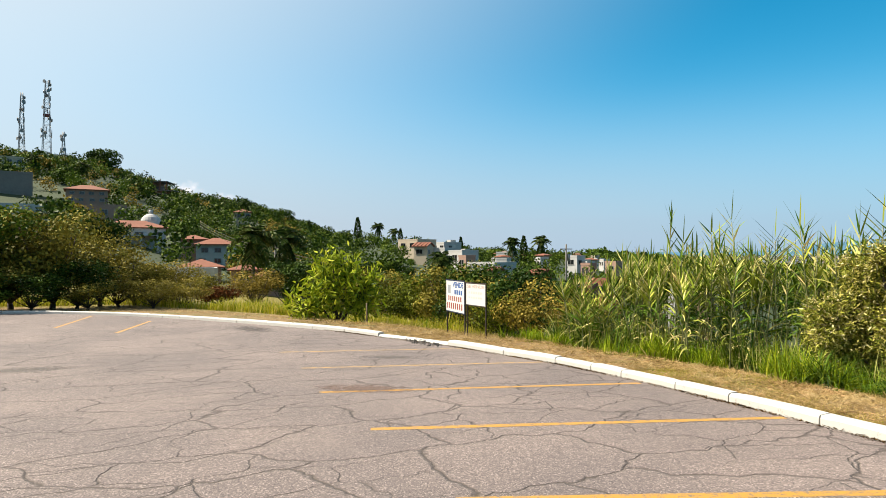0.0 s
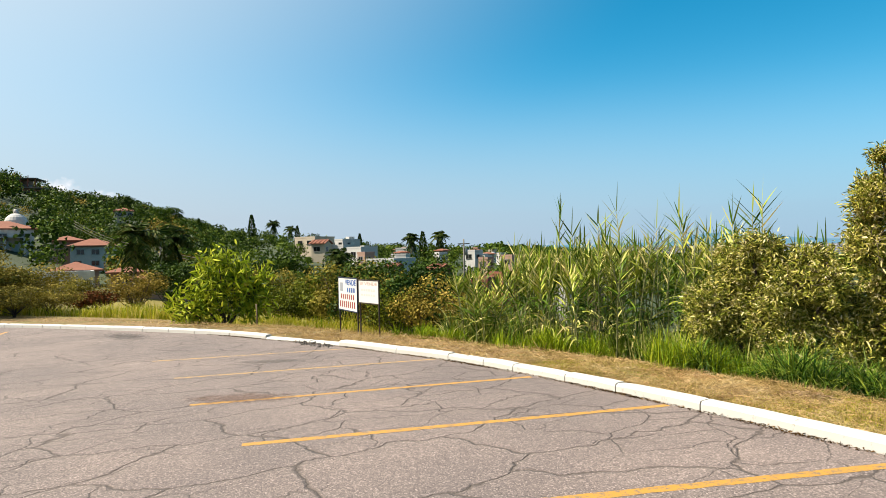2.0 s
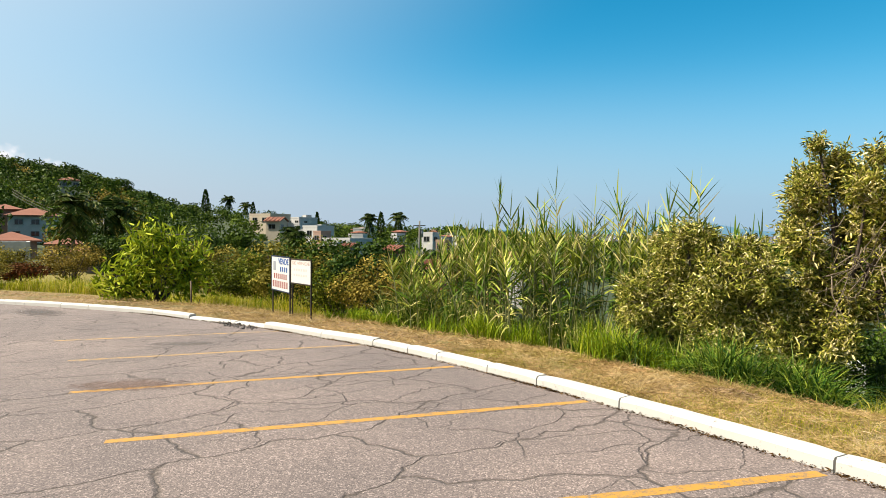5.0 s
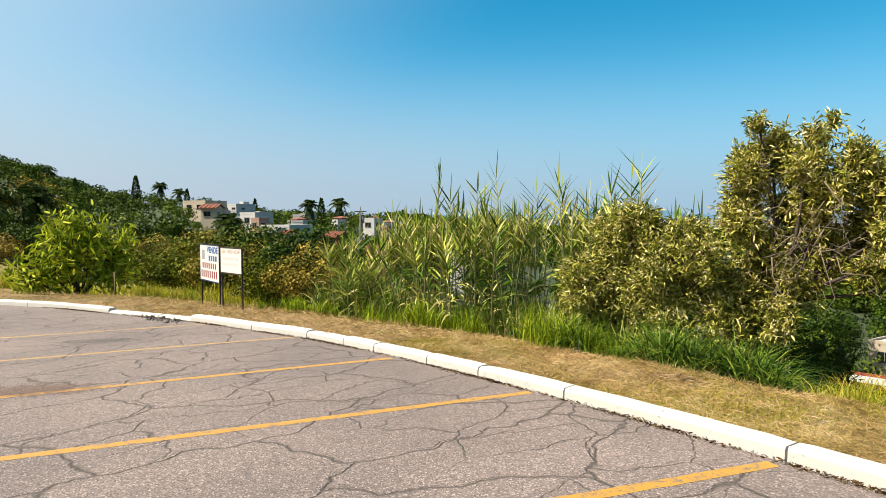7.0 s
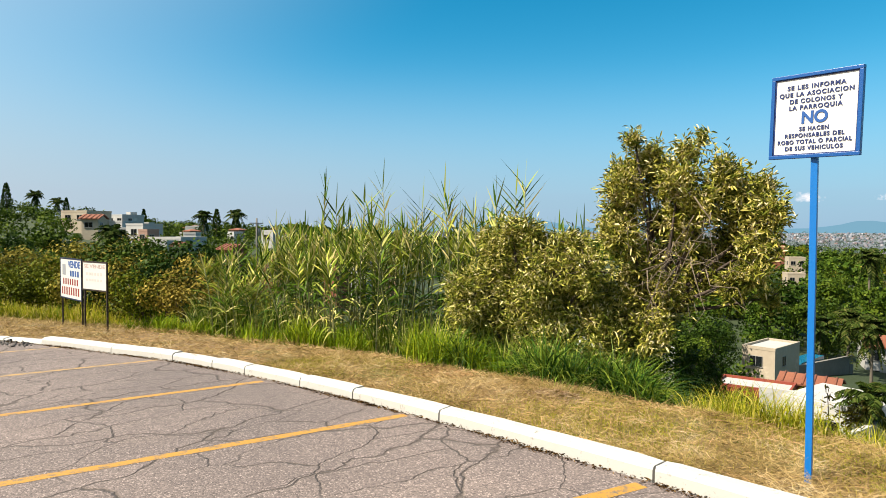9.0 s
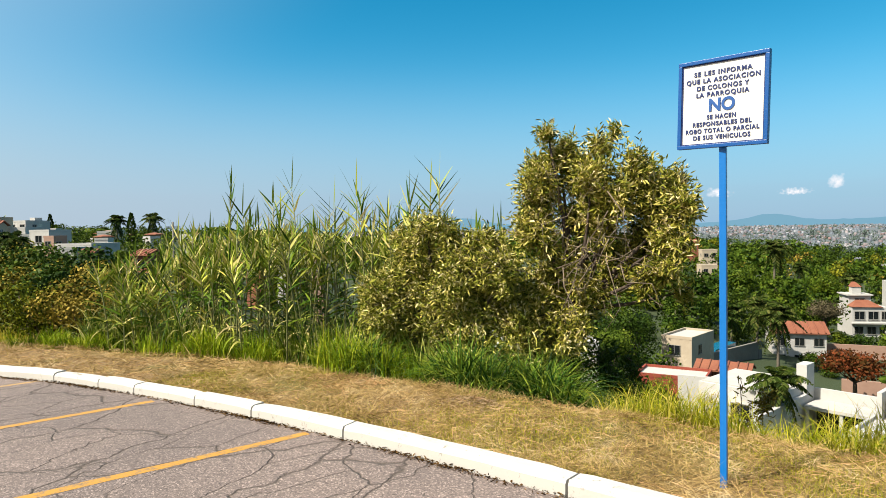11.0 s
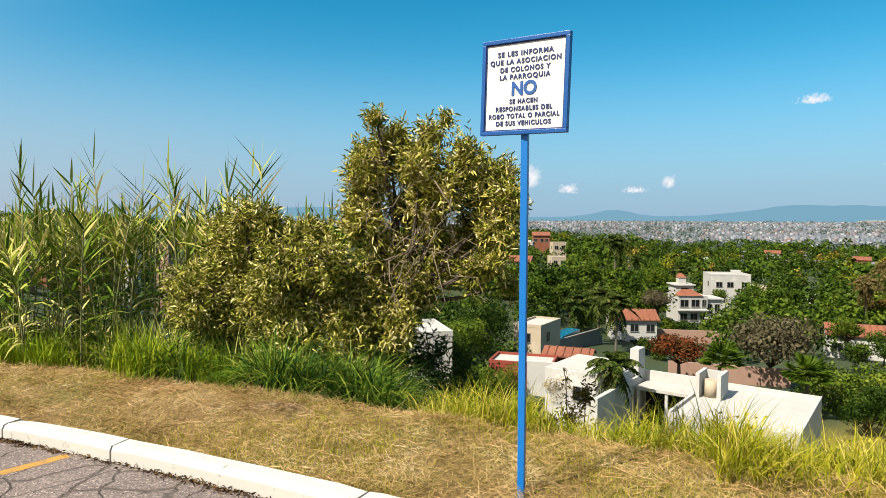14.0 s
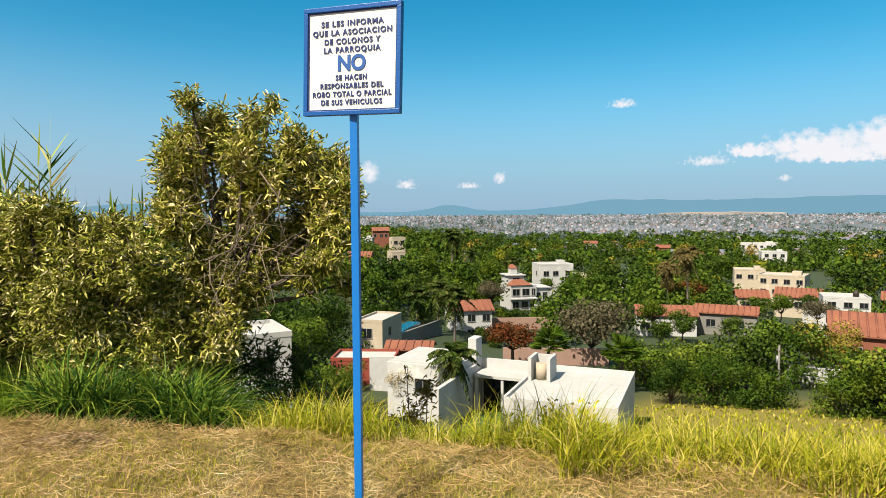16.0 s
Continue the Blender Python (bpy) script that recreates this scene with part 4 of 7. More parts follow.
def reed_plant(rng, height, lean, nleaf, tall):
    """One giant reed, base at the origin: a stalk with leaves in two ranks, dry and hanging low down, stiff and upright at the tip."""
    la = rng.uniform(0, 6.283)
    t = np.linspace(0, 1, 7)
    sp = np.stack([np.cos(la) * lean * t ** 2, np.sin(la) * lean * t ** 2, height * t], axis=1)
    u = np.concatenate([np.sort(rng.uniform(0.06, 0.74, nleaf // 2)), np.linspace(0.75, 1.0, nleaf - nleaf // 2)])
    base = np.stack([np.interp(u, t, sp[:, k]) for k in range(3)], axis=1)
    plane = rng.normal(1.75, 0.4) if tall else rng.uniform(0, np.pi)
    az = plane + np.where(np.arange(nleaf) % 2 == 0, 0, np.pi) + rng.normal(0, 0.3, nleaf)
    L = rng.uniform(0.34, 0.54, nleaf) * np.where(u > 0.9, 1.05 if tall else 0.78, 1.0)
    off = np.radians(np.clip(72 - 38 * u + rng.normal(0, 8, nleaf), 20, 95))
    off[-1] = 0.06
    way = np.stack([np.sin(off) * np.cos(az), np.sin(off) * np.sin(az), np.cos(off)], axis=1)
    droop = np.clip(0.95 - 1.0 * u + rng.normal(0, 0.12, nleaf), 0.02, 1.2)
    V, F = straps(rng, base, way, L, rng.uniform(0.024, 0.041, nleaf), droop)
    return sp, V, F


def reed_object(x, y, h, lean, nleaf, label):
    z = land1(x, y)
    ob = thing("giant_reed", Matrix.Translation((x, y, z)), label, "reed", "giant reeds")
    sp, V, F = reed_plant(rng, h, lean, nleaf, nleaf > 33)
    part("stalk", tube(bmesh.new(), [tuple(p) for p in sp - np.array([0, 0, 0.05])], [0.014 * (1 - 0.5 * k / 6) for k in range(7)], 5), STALK, ob)
    mesh_np("leaves", V, F, L_REED, ob)
    return ob


STALK = surface("reed_stalk", (0.16, 0.20, 0.05), (0.42, 0.40, 0.16), 12, 0.6, 0.2, 0.003)
# the tall ones, that stand out against the sky: x, y, top
REED_TOPS = ((9.2, 10.2, 2.28), (9.2, 8.36, 2.12), (9.2, 9.05, 1.92), (9.15, 9.5, 1.76), (9.2, 7.0, 1.94), (9.25, 7.12, 1.85), (9.2, 7.65, 1.78), (9.2, 6.15, 1.84), (9.25, 5.82, 2.1), (9.3, 5.98, 1.95), (9.2, 11.5, 1.45), (9.3, 8.9, 1.7), (9.3, 6.6, 1.65))
for x, y, top in REED_TOPS:
    reed_object(x, y, top - land1(x, y), rng.uniform(0.03, 0.16), 36, "tall green giant reed with stiff strap leaves")
# the stand grows in bunches of stalks
bunches = [(rng.uniform(8.3, 10.4), rng.uniform(5.6, 12.3), rng.uniform(-0.22, 0.16)) for k in range(46)]
for k in range(270):
    bx, by, lift = bunches[k % 46]
    x, y = bx + rng.normal(0, 0.16), by + rng.normal(0, 0.16)
    if y < 7.3 and x < 9.5:
        x += 1.0
    reed_object(x, y, rng.uniform(1.15, 1.55) + lift - land1(x, y) - 0.3 * (y > 10.8) - 0.35 * (x < 8.6), rng.uniform(0.05, 0.4), 30, "green giant reed in a dense stand")


def twiggy(rng, name, m, blobs, n_tips, per_tip, leaf, leaf_mat, label, trunk_from, bare=0, trunk_r=0.05, bark=None, bare_at=(0, 0, 1), fork=None):
    """A shrub or small tree: limbs reach into blobs (x, y, z, r), and every twig's end carries a whorl of lance leaves."""
    ob = thing(name, m, label, "tree" if name.endswith("tree") else "shrub")
    bm = bmesh.new()
    base = Vector(trunk_from)
    if fork:
        # a short leaning trunk, from whose top the limbs part
        top = Vector(fork)
        tube(bm, [base - Vector((0, 0, 0.3)), base, base.lerp(top, 0.5) + Vector((0.03, 0.05, 0)), top], [trunk_r * 1.7, trunk_r * 1.5, trunk_r * 1.3, trunk_r], 7)
        base = top
    tips = []
    wts = np.array([b[3] ** 2 for b in blobs])
    wts /= wts.sum()
    for bx, by, bz, br in blobs:
        c = Vector((bx, by, bz))
        midp = base.lerp(c, 0.5) + Vector(rng.normal(0, 0.10, 3)) * max(br, 0.2)
        tube(bm, [base, midp, c], [trunk_r, trunk_r * 0.6, trunk_r * 0.28], 6)
    for k in range(n_tips):
        bx, by, bz, br = blobs[rng.choice(len(blobs), p=wts)]
        d = Vector(rng.normal(size=3)).normalized()
        rad = br * (0.40 + 1.02 * rng.random() ** 0.85)
        tip = Vector((bx, by, bz)) + d * rad
        tips.append((tip, d))
        if k % 4 == 0:
            c = Vector((bx, by, bz)) + d * rad * 0.15
            tube(bm, [c, c.lerp(tip, 0.55) + Vector(rng.normal(0, 0.03, 3)), tip], [trunk_r * 0.2, trunk_r * 0.13, trunk_r * 0.06], 4)
    part("branching", bm, bark or BARK, ob)
    T = np.array([tuple(t) for t, d in tips])
    D = np.array([tuple(d) for t, d in tips])
    tipv = unit(D + np.array([0, 0, 0.7]) + rng.normal(0, 0.3, D.shape))
    C = np.repeat(T, per_tip, axis=0) - np.repeat(tipv, per_tip, axis=0) * (rng.random((len(T) * per_tip, 1)) * leaf * 2.4) + rng.normal(0, 0.42 * leaf, (len(T) * per_tip, 3))
    W = np.repeat(tipv, per_tip, axis=0) * 0.75 + unit(rng.normal(size=(len(T) * per_tip, 3)))
    V, F = leaves(rng, C, W, rng.uniform(0.75, 1.3, len(C)) * leaf, rng.uniform(0.20, 0.29, len(C)) * leaf, 0.3, 0.12)
    mesh_np("leaves", V, F, leaf_mat, ob)
    for k in range(bare):
        bm = bmesh.new()
        a = Vector(bare_at) + Vector((rng.normal(0, 0.06), rng.uniform(-0.5, 0.35), rng.uniform(-0.55, 0.35)))
        d = Vector((rng.normal(-0.12, 0.12), rng.normal(-0.1, 0.5), rng.uniform(-1.0, 0.5))).normalized()
        ln = rng.uniform(0.25, 0.75)
        pts = [a, a + d * ln * 0.35 + Vector(rng.normal(0, 0.04, 3)), a + d * ln * 0.7 + Vector(rng.normal(0, 0.05, 3)), a + d * ln + Vector((0, rng.normal(0, 0.08), -0.10))]
        tube(bm, pts, [0.008, 0.006, 0.004, 0.002], 4)
        for e in range(4):
            q = pts[1].lerp(pts[3], rng.random())
            tube(bm, [q, q + Vector((rng.normal(-0.02, 0.03), rng.normal(0, 0.10), rng.normal(-0.03, 0.10)))], [0.004, 0.0015], 4)
        part("bare_twig", bm, TWIG, ob, "dry grey-brown bare twig" if k == 0 else "")
    return ob


# the yellow-green small tree and the lower shrub beside it; rounds of leaves are given as y, z, radius
TX, TY = 9.45, 4.25
tz = land1(TX, TY)
CROWN = [(4.17, 2.58, 0.10), (4.15, 2.36, 0.19), (3.54, 2.60, 0.09), (3.60, 2.42, 0.13), (4.50, 2.15, 0.19), (4.32, 1.98, 0.27), (3.92, 2.16, 0.24), (3.62, 2.04, 0.20),
         (3.20, 2.08, 0.22), (2.92, 1.95, 0.20), (2.66, 1.68, 0.17), (3.00, 1.66, 0.28), (3.38, 1.76, 0.22), (4.55, 1.62, 0.20), (4.30, 1.42, 0.26), (3.60, 1.40, 0.18),
         (3.15, 1.25, 0.27), (2.80, 1.30, 0.19), (3.48, 1.00, 0.26), (3.00, 0.90, 0.18), (2.72, 0.72, 0.11), (2.80, 1.00, 0.14), (4.00, 1.00, 0.28), (4.30, 0.72, 0.30),
         (3.75, 0.70, 0.22), (4.05, 0.45, 0.26), (4.45, 0.35, 0.30), (4.30, 0.02, 0.30), (3.90, 0.28, 0.22), (3.75, 1.68, 0.22), (4.00, 1.60, 0.22)]
twiggy(rng, "small_tree", Matrix.Translation((TX, TY, tz)), [(0.09 * (k * 3 % 7 - 3), y - TY, z - tz, r) for k, (y, z, r) in enumerate(CROWN)],
       2700, 21, 0.080, L_SHRUB, "small yellow-green leafy tree with bare inner twigs beside reeds", (0.1, 0.0, 0.0), 22, 0.036, None, (-0.42, -0.55, 1.50 - tz), (0.0, -0.30, 0.45 - tz))
SHRUB = [(5.70, 1.48, 0.18), (5.50, 1.20, 0.28), (5.02, 1.12, 0.27), (5.92, 1.10, 0.28), (6.20, 0.88, 0.30), (5.20, 0.80, 0.38), (5.70, 0.70, 0.38), (6.30, 0.50, 0.38), (6.62, 0.68, 0.27),
         (4.80, 0.62, 0.36), (5.30, 0.34, 0.38), (5.90, 0.24, 0.38), (4.62, 0.98, 0.27), (4.50, 0.20, 0.33), (5.00, 0.00, 0.34), (6.40, 0.05, 0.34), (6.85, 0.25, 0.28), (4.92, 1.30, 0.17), (5.50, -0.20, 0.36), (4.55, -0.25, 0.30), (6.2, 1.3, 0.20), (5.4, 1.45, 0.16)]
SX, SY = 9.1, 5.5
sz = land1(SX, SY)
twiggy(rng, "wide_shrub", Matrix.Translation((SX, SY, sz)), [(0.08 * (k * 3 % 7 - 3) - 0.05, y - SY, z - sz, r) for k, (y, z, r) in enumerate(SHRUB)],
       2700, 21, 0.078, L_SHRUB, "wide yellow-green leafy shrub in front of reeds", (0, 0, 0), 0, 0.04, fork=(0.0, 0.0, 0.35))


# ---- trees, palms ----
def tree_proto(rng, name, height, spread, n, leaf, mat, label, flat=0.8, trunk_r=0.16, lobes=13, low=0.14):
    """A broad tree at the origin: tapered trunk, limbs, and a crown of small clumps in uneven lobes."""
    ob = thing(name, Matrix(), label, "tree")
    bm = bmesh.new()
    fork = Vector((rng.normal(0, 0.1), rng.normal(0, 0.1), height * low))
    tube(bm, [(0, 0, -0.8), fork * 0.5, fork], [trunk_r * 1.25, trunk_r, trunk_r * 0.8], 7)
    C, Wd, Nd = [], [], []
    cz = height * (1 + low) / 2
    for k in range(lobes):
        a = 2.4 * k + rng.normal(0, 0.3)
        q = (0.15 + 0.85 * (k / lobes)) ** 0.6
        c = Vector((math.cos(a) * spread * 0.62 * q, math.sin(a) * spread * 0.62 * q, cz + (height * (1 - low) / 2 - spread * 0.25) * rng.uniform(-0.75, 1.0) * (1.15 - 0.5 * q)))
        r = spread * rng.uniform(0.30, 0.46)
        tube(bm, [fork, fork.lerp(c, 0.55) + Vector((0, 0, -0.06 * height)), c], [trunk_r * 0.55, trunk_r * 0.3, trunk_r * 0.12], 5)
        m = int(n / lobes)
        d = unit(rng.normal(size=(m, 3)))
        rad = r * (0.62 + 0.45 * rng.random((m, 1)))
        pts = np.array(tuple(c)) + d * rad * np.array([1, 1, flat])
        C.append(pts)
        Wd.append(np.cross(d, rng.normal(size=(m, 3))) + d * 0.25)
        Nd.append(d + rng.normal(0, 0.38, (m, 3)))
    part("trunk", bm, BARK, ob)
    C, Wd, Nd = np.concatenate(C), np.concatenate(Wd), np.concatenate(Nd)
    V, F = leaves(rng, C, Wd, rng.uniform(0.6, 1.25, len(C)) * leaf, rng.uniform(0.5, 0.85, len(C)) * leaf, 0.25, simple=True, facing=Nd)
    mesh_np("crown", V, F, mat, ob)
    return ob


def cypress_proto(rng, height, spread, mat, label):
    ob = thing("cypress", Matrix(), label, "tree")
    part("trunk", tube(bmesh.new(), [(0, 0, -0.8), (0, 0, height * 0.5), (0, 0, height * 0.95)], [0.16, 0.1, 0.03], 6), BARK, ob)
    n = 900
    u = rng.random(n) ** 0.8
    a = rng.uniform(0, 6.283, n)
    r = spread * np.sin(np.pi * np.clip(u * 0.86 + 0.12, 0, 1)) ** 0.8 * (0.7 + 0.4 * rng.random(n))
    C = np.stack([r * np.cos(a), r * np.sin(a), u * height], axis=1)
    W = np.stack([np.cos(a) * 0.5, np.sin(a) * 0.5, np.ones(n)], axis=1) + rng.normal(0, 0.2, (n, 3))
    V, F = leaves(rng, C, W, rng.uniform(0.3, 0.7, n), rng.uniform(0.15, 0.3, n), 0.3)
    mesh_np("crown", V, F, mat, ob)
    return ob


def palm_proto(rng, height, frond, n, label, skirt=0, mat=None, fan=False, trunk_r=0.16):
    """A palm: ringed trunk, arching fronds with paired leaflets, or fans."""
    ob = thing("palm_tree", Matrix(), label, "palm")
    bend = rng.normal(0, 0.25, 2)
    pts = [(bend[0] * (k / 6) ** 2, bend[1] * (k / 6) ** 2, -0.8 + (height + 0.8) * k / 6) for k in range(7)]
    part("trunk", tube(bmesh.new(), pts, [trunk_r * (1.2 - 0.4 * k / 6) for k in range(7)], 8), PALM_BARK, ob)
    top = np.array(pts[-1])
    ch = []
    for k in range(n + skirt):
        a = 2.4 * k + rng.normal(0, 0.2)
        e = rng.uniform(-0.1, 1.25) if k < n else rng.uniform(-1.3, -0.8)
        L = frond * rng.uniform(0.8, 1.1)
        t = np.linspace(0.12, 1, 18)[:, None]
        d = np.array([[math.cos(a) * math.cos(e), math.sin(a) * math.cos(e), math.sin(e)]])
        if fan:
            d1 = d[0]
            hub = top + d1 * L * 0.5
            sd = np.cross(d1, [0, 0, 1.0])
            th = np.linspace(-1.25, 1.25, 15)[:, None]
            w = np.cos(th) * d1[None] + np.sin(th) * sd[None] + np.array([[0, 0, -0.15]])
            ch.append(leaves(rng, np.repeat(hub[None], 15, axis=0), w, L * 0.55, L * 0.1, 0.2))
            ch.append(leaves(rng, top[None], d, L * 0.55, 0.05, 0.1))
            continue
        rach = top + d * L * t + np.array([[0, 0, -1.0]]) * L * 0.55 * t ** 2.2
        sd = np.array([[-math.sin(a), math.cos(a), 0]])
        tang = np.gradient(rach, axis=0)
        tang = unit(tang)
        for sg in (-1, 1):
            w = sd * sg + tang * 0.55 + np.array([[0, 0, -0.35]])
            ch.append(leaves(rng, rach, w, L * 0.26 * np.sin(np.pi * (0.15 + 0.8 * t[:, 0])) + 0.05, L * 0.045 + 0.05, 0.2, 0.15))
        ch.append(leaves(rng, rach[:-1], np.diff(rach, axis=0), L / 15, 0.05, 0.1))
    V, F = joined(ch)
    mesh_np("crown", V, F, mat or L_PALM, ob)
    return ob


rng = np.random.default_rng(11)
T_DARK = [tree_proto(rng, "broad_tree", 8.0, 4.2, 1500, 0.55, L_DARK, "dense dark green broad-crowned tree") for k in range(2)]
T_MID = [tree_proto(rng, "broad_tree", 7.0, 3.8, 1500, 0.50, L_MID, "mid-green leafy tree with uneven crown") for k in range(2)]
T_OLIVE = tree_proto(rng, "olive_tree", 6.5, 3.4, 1500, 0.45, L_OLIVE, "olive-brown tree with thin sparse leaves", low=0.1)
T_GREY = tree_proto(rng, "grey_tree", 6.0, 4.4, 3200, 0.34, L_GREY, "grey-brown feathery spreading tree", 0.65)
T_RED = tree_proto(rng, "flame_tree", 3.6, 3.4, 2400, 0.30, L_RED, "low spreading tree with rust-red flowers", 0.55)
T_LIME = tree_proto(rng, "bright_tree", 6.0, 3.4, 2000, 0.42, L_LIME, "bright green tree with leafy rounded crown")
N_OLIVE = [tree_proto(rng, "olive_tree", 6.5, 3.6, 4400, 0.22, L_OLIVE, "olive-brown tree with thin sparse leaves by the lot", low=0.06, lobes=15) for k in range(2)]
N_FRESH = tree_proto(rng, "fresh_tree", 6.0, 3.8, 4200, 0.24, L_FRESH, "yellow-green leafy bush-like tree below the lot", low=0.05, lobes=14)
N_GREEN = [tree_proto(rng, "leafy_tree", 7.0, 3.8, 4400, 0.27, m_, "full green leafy tree standing on the slope", low=0.07, lobes=14) for m_ in (L_MID, L_DARK, L_MID)]
CYP = cypress_proto(rng, 9.0, 1.0, L_DARK, "tall narrow dark green cypress tree")
PALM = palm_proto(rng, 6.5, 3.2, 28, "green feather palm with arching fronds", 8)
PALM_TALL = palm_proto(rng, 10.0, 3.6, 24, "tall slender palm with tawny hanging fronds", 12, foliage("tawny_palm_leaf", ((0.10, 0.10, 0.03), (0.22, 0.17, 0.06), (0.35, 0.24, 0.09), (0.14, 0.16, 0.05)), 0.6, 0.2, 0.1))
FAN = palm_proto(rng, 3.0, 1.7, 30, "squat fan palm with pale green leaves", 0, L_LIME, True, 0.15)
USED = set()


def plant(proto, x, y, scale=1.0, z=None, wide=1.0, group=""):
    """Stand a tree on the land; the prototype itself takes the first place."""
    z = land1(x, y) if z is None else z
    m = Matrix.Translation((x, y, z)) @ Matrix.Rotation(random.uniform(0, 6.28), 4, "Z") @ Matrix.Diagonal((scale * wide, scale * wide, scale, 1))
    if proto.name not in USED:
        USED.add(proto.name)
        proto.matrix_world = m
        bpy.context.view_layer.update()
        if group:
            tagged(proto, group=group)
        return proto
    ob = copy_thing(proto, m @ Matrix.Diagonal((*[1 / s for s in proto.scale], 1)))
    if group:
        tagged(ob, group=group)
    return ob


KEEP_CLEAR = []  # house plots: x, y, radius


# ---- houses ----
def house(az, r, w, d, h, wall, roof, label, eye=(0.0, 0.0), z=None, rel=0.0, storeys=1, cols=3, tiles=False, roof_mat=None, dome=False, name="house", lift=0.0, win=True, porch=False):
    """A rendered house facing the lot: walls, parapet or tiled roof, framed windows with panes."""
    x, y = bearing(az, r, eye)
    if z is None:
        z, w, d, h = land1(x, y) + lift + (0.9 if r > 130 else 0.3), w * 0.72, d * 0.72, h * 0.64
    else:
        z = min(z, land1(x, y) + 1.4)
    ob = thing(name, Matrix.Translation((x, y, z)) @ Matrix.Rotation(radians(-az + rel), 4, "Z"), label, "house", "houses")
    KEEP_CLEAR.append((x, y, max(w, d) * 0.62))
    W, D = w / 2, d / 2
    foot = min(-2.0, float(land(x, y)[0]) - z - 2.0)
    part("wall", boxes((-W, W, -D, D, foot, h), bevel=0.03), wall, ob)
    if tiles:
        bm = bmesh.new()
        o, rise = 0.45, min(w, d) * 0.2
        lo = [bm.verts.new(p) for p in ((-W - o, -D - o, h + 0.004), (W + o, -D - o, h + 0.004), (W + o, D + o, h + 0.004), (-W - o, D + o, h + 0.004))]
        hi = [bm.verts.new(p) for p in ((-W - o, -D - o, h + 0.16), (W + o, -D - o, h + 0.16), (W + o, D + o, h + 0.16), (-W - o, D + o, h + 0.16))]
        k = max(W - D, 0) + 0.05
        k2 = max(D - W, 0) + 0.05
        rid = [bm.verts.new(p) for p in ((-k, -k2, h + 0.16 + rise), (k, -k2, h + 0.16 + rise), (k, k2, h + 0.16 + rise), (-k, k2, h + 0.16 + rise))]
        bm.faces.new(lo[::-1])
        for q in range(4):
            bm.faces.new((lo[q], lo[(q + 1) % 4], hi[(q + 1) % 4], hi[q]))
            bm.faces.new((hi[q], hi[(q + 1) % 4], rid[(q + 1) % 4], rid[q]))
        bm.faces.new(rid)
        part("roof", bm, roof_mat or TILE, ob, "clay tile roof")
    else:
        part("roof", boxes((-W + 0.2, W - 0.2, -D + 0.2, D - 0.2, h + 0.004, h + 0.06)), roof_mat or FLAT_ROOF, ob)
        t = 0.2
        part("parapet", boxes((-W - 0.03, W + 0.03, -D - 0.03, -D + t, h - 0.05, h + 0.45), (-W - 0.03, W + 0.03, D - t, D + 0.03, h - 0.05, h + 0.45),
                              (-W - 0.03, -W + t, -D + t, D - t, h - 0.05, h + 0.447), (W - t, W + 0.03, -D + t, D - t, h - 0.05, h + 0.447)), wall, ob)
    if dome:
        bm = bmesh.new()
        bmesh.ops.create_uvsphere(bm, u_segments=20, v_segments=10, radius=1.6)
        for v in bm.verts:
            v.co.z = max(v.co.z, -0.5) + h + 0.8
        tube(bm, [(0, 0, h + 2.3), (0, 0, h + 3.0)], [0.35, 0.3], 8)
        part("dome", bm, WALL_WHITE, ob, "white dome with lantern")
    if win:
        fl = h / storeys
        for s in range(storeys):
            for c in range(cols):
                wx = -W + w * (c + 0.5) / cols + random.uniform(-0.15, 0.15) * w / cols
                ww, wh = min(1.5, w / cols * 0.5), min(1.4, fl * 0.45)
                zc = fl * s + fl * 0.55
                window(ob, Matrix.Translation((wx, -D, zc)), ww, wh)
            for sg in (-1, 1):
                for c in range(max(1, cols - 2)):
                    wy = -D + d * (c + 0.5) / max(1, cols - 2)
                    window(ob, Matrix.Translation((sg * W, wy, fl * s + fl * 0.55)) @ Matrix.Rotation(radians(90 * sg), 4, "Z"), 1.0, min(1.2, fl * 0.4))
    if porch:
        part("porch", boxes((-W * 0.8, W * 0.8, -D - 2.2, -D - 0.03, h * 0.48, h * 0.54), *[(px - 0.15, px + 0.15, -D - 2.1, -D - 1.8, -3.0, h * 0.478) for px in (-W * 0.75, -W * 0.25, W * 0.25, W * 0.75)]), wall, ob)
    return ob


WIN_CACHE = {}


def window(parent, m, w, h):
    """A framed window: frame proud of the wall, dark pane set in it."""
    key = (round(w, 1), round(h, 1))
    if key not in WIN_CACHE:
        W, H = key[0] / 2, key[1] / 2
        f = boxes((-W, W, -0.06, 0.03, H - 0.07, H), (-W - 0.06, W + 0.06, -0.12, 0.03, -H - 0.06, -H + 0.02), (-W, -W + 0.07, -0.06, 0.03, -H + 0.02, H - 0.07), (W - 0.07, W, -0.06, 0.03, -H + 0.02, H - 0.07), (-0.03, 0.03, -0.05, 0.03, -H + 0.02, H - 0.07))
        p = boxes((-W + 0.02, W - 0.02, -0.02, 0.025, -H + 0.01, H - 0.02))
        ms = []
        for bm, mat in ((f, WINFRAME), (p, DARK_GLASS)):
            me = bpy.data.meshes.new("window")
            bm.to_mesh(me)
            bm.free()
            me.materials.append(mat)
            ms.append(me)
        WIN_CACHE[key] = ms
    f, p = WIN_CACHE[key]
    fo = new("window", f)
    fo.parent = parent
    fo.matrix_local = m
    po = new("pane", p)
    po.parent = fo
    return fo


WINFRAME = plain("window_frame_paint", (0.45, 0.43, 0.40), 0.5)

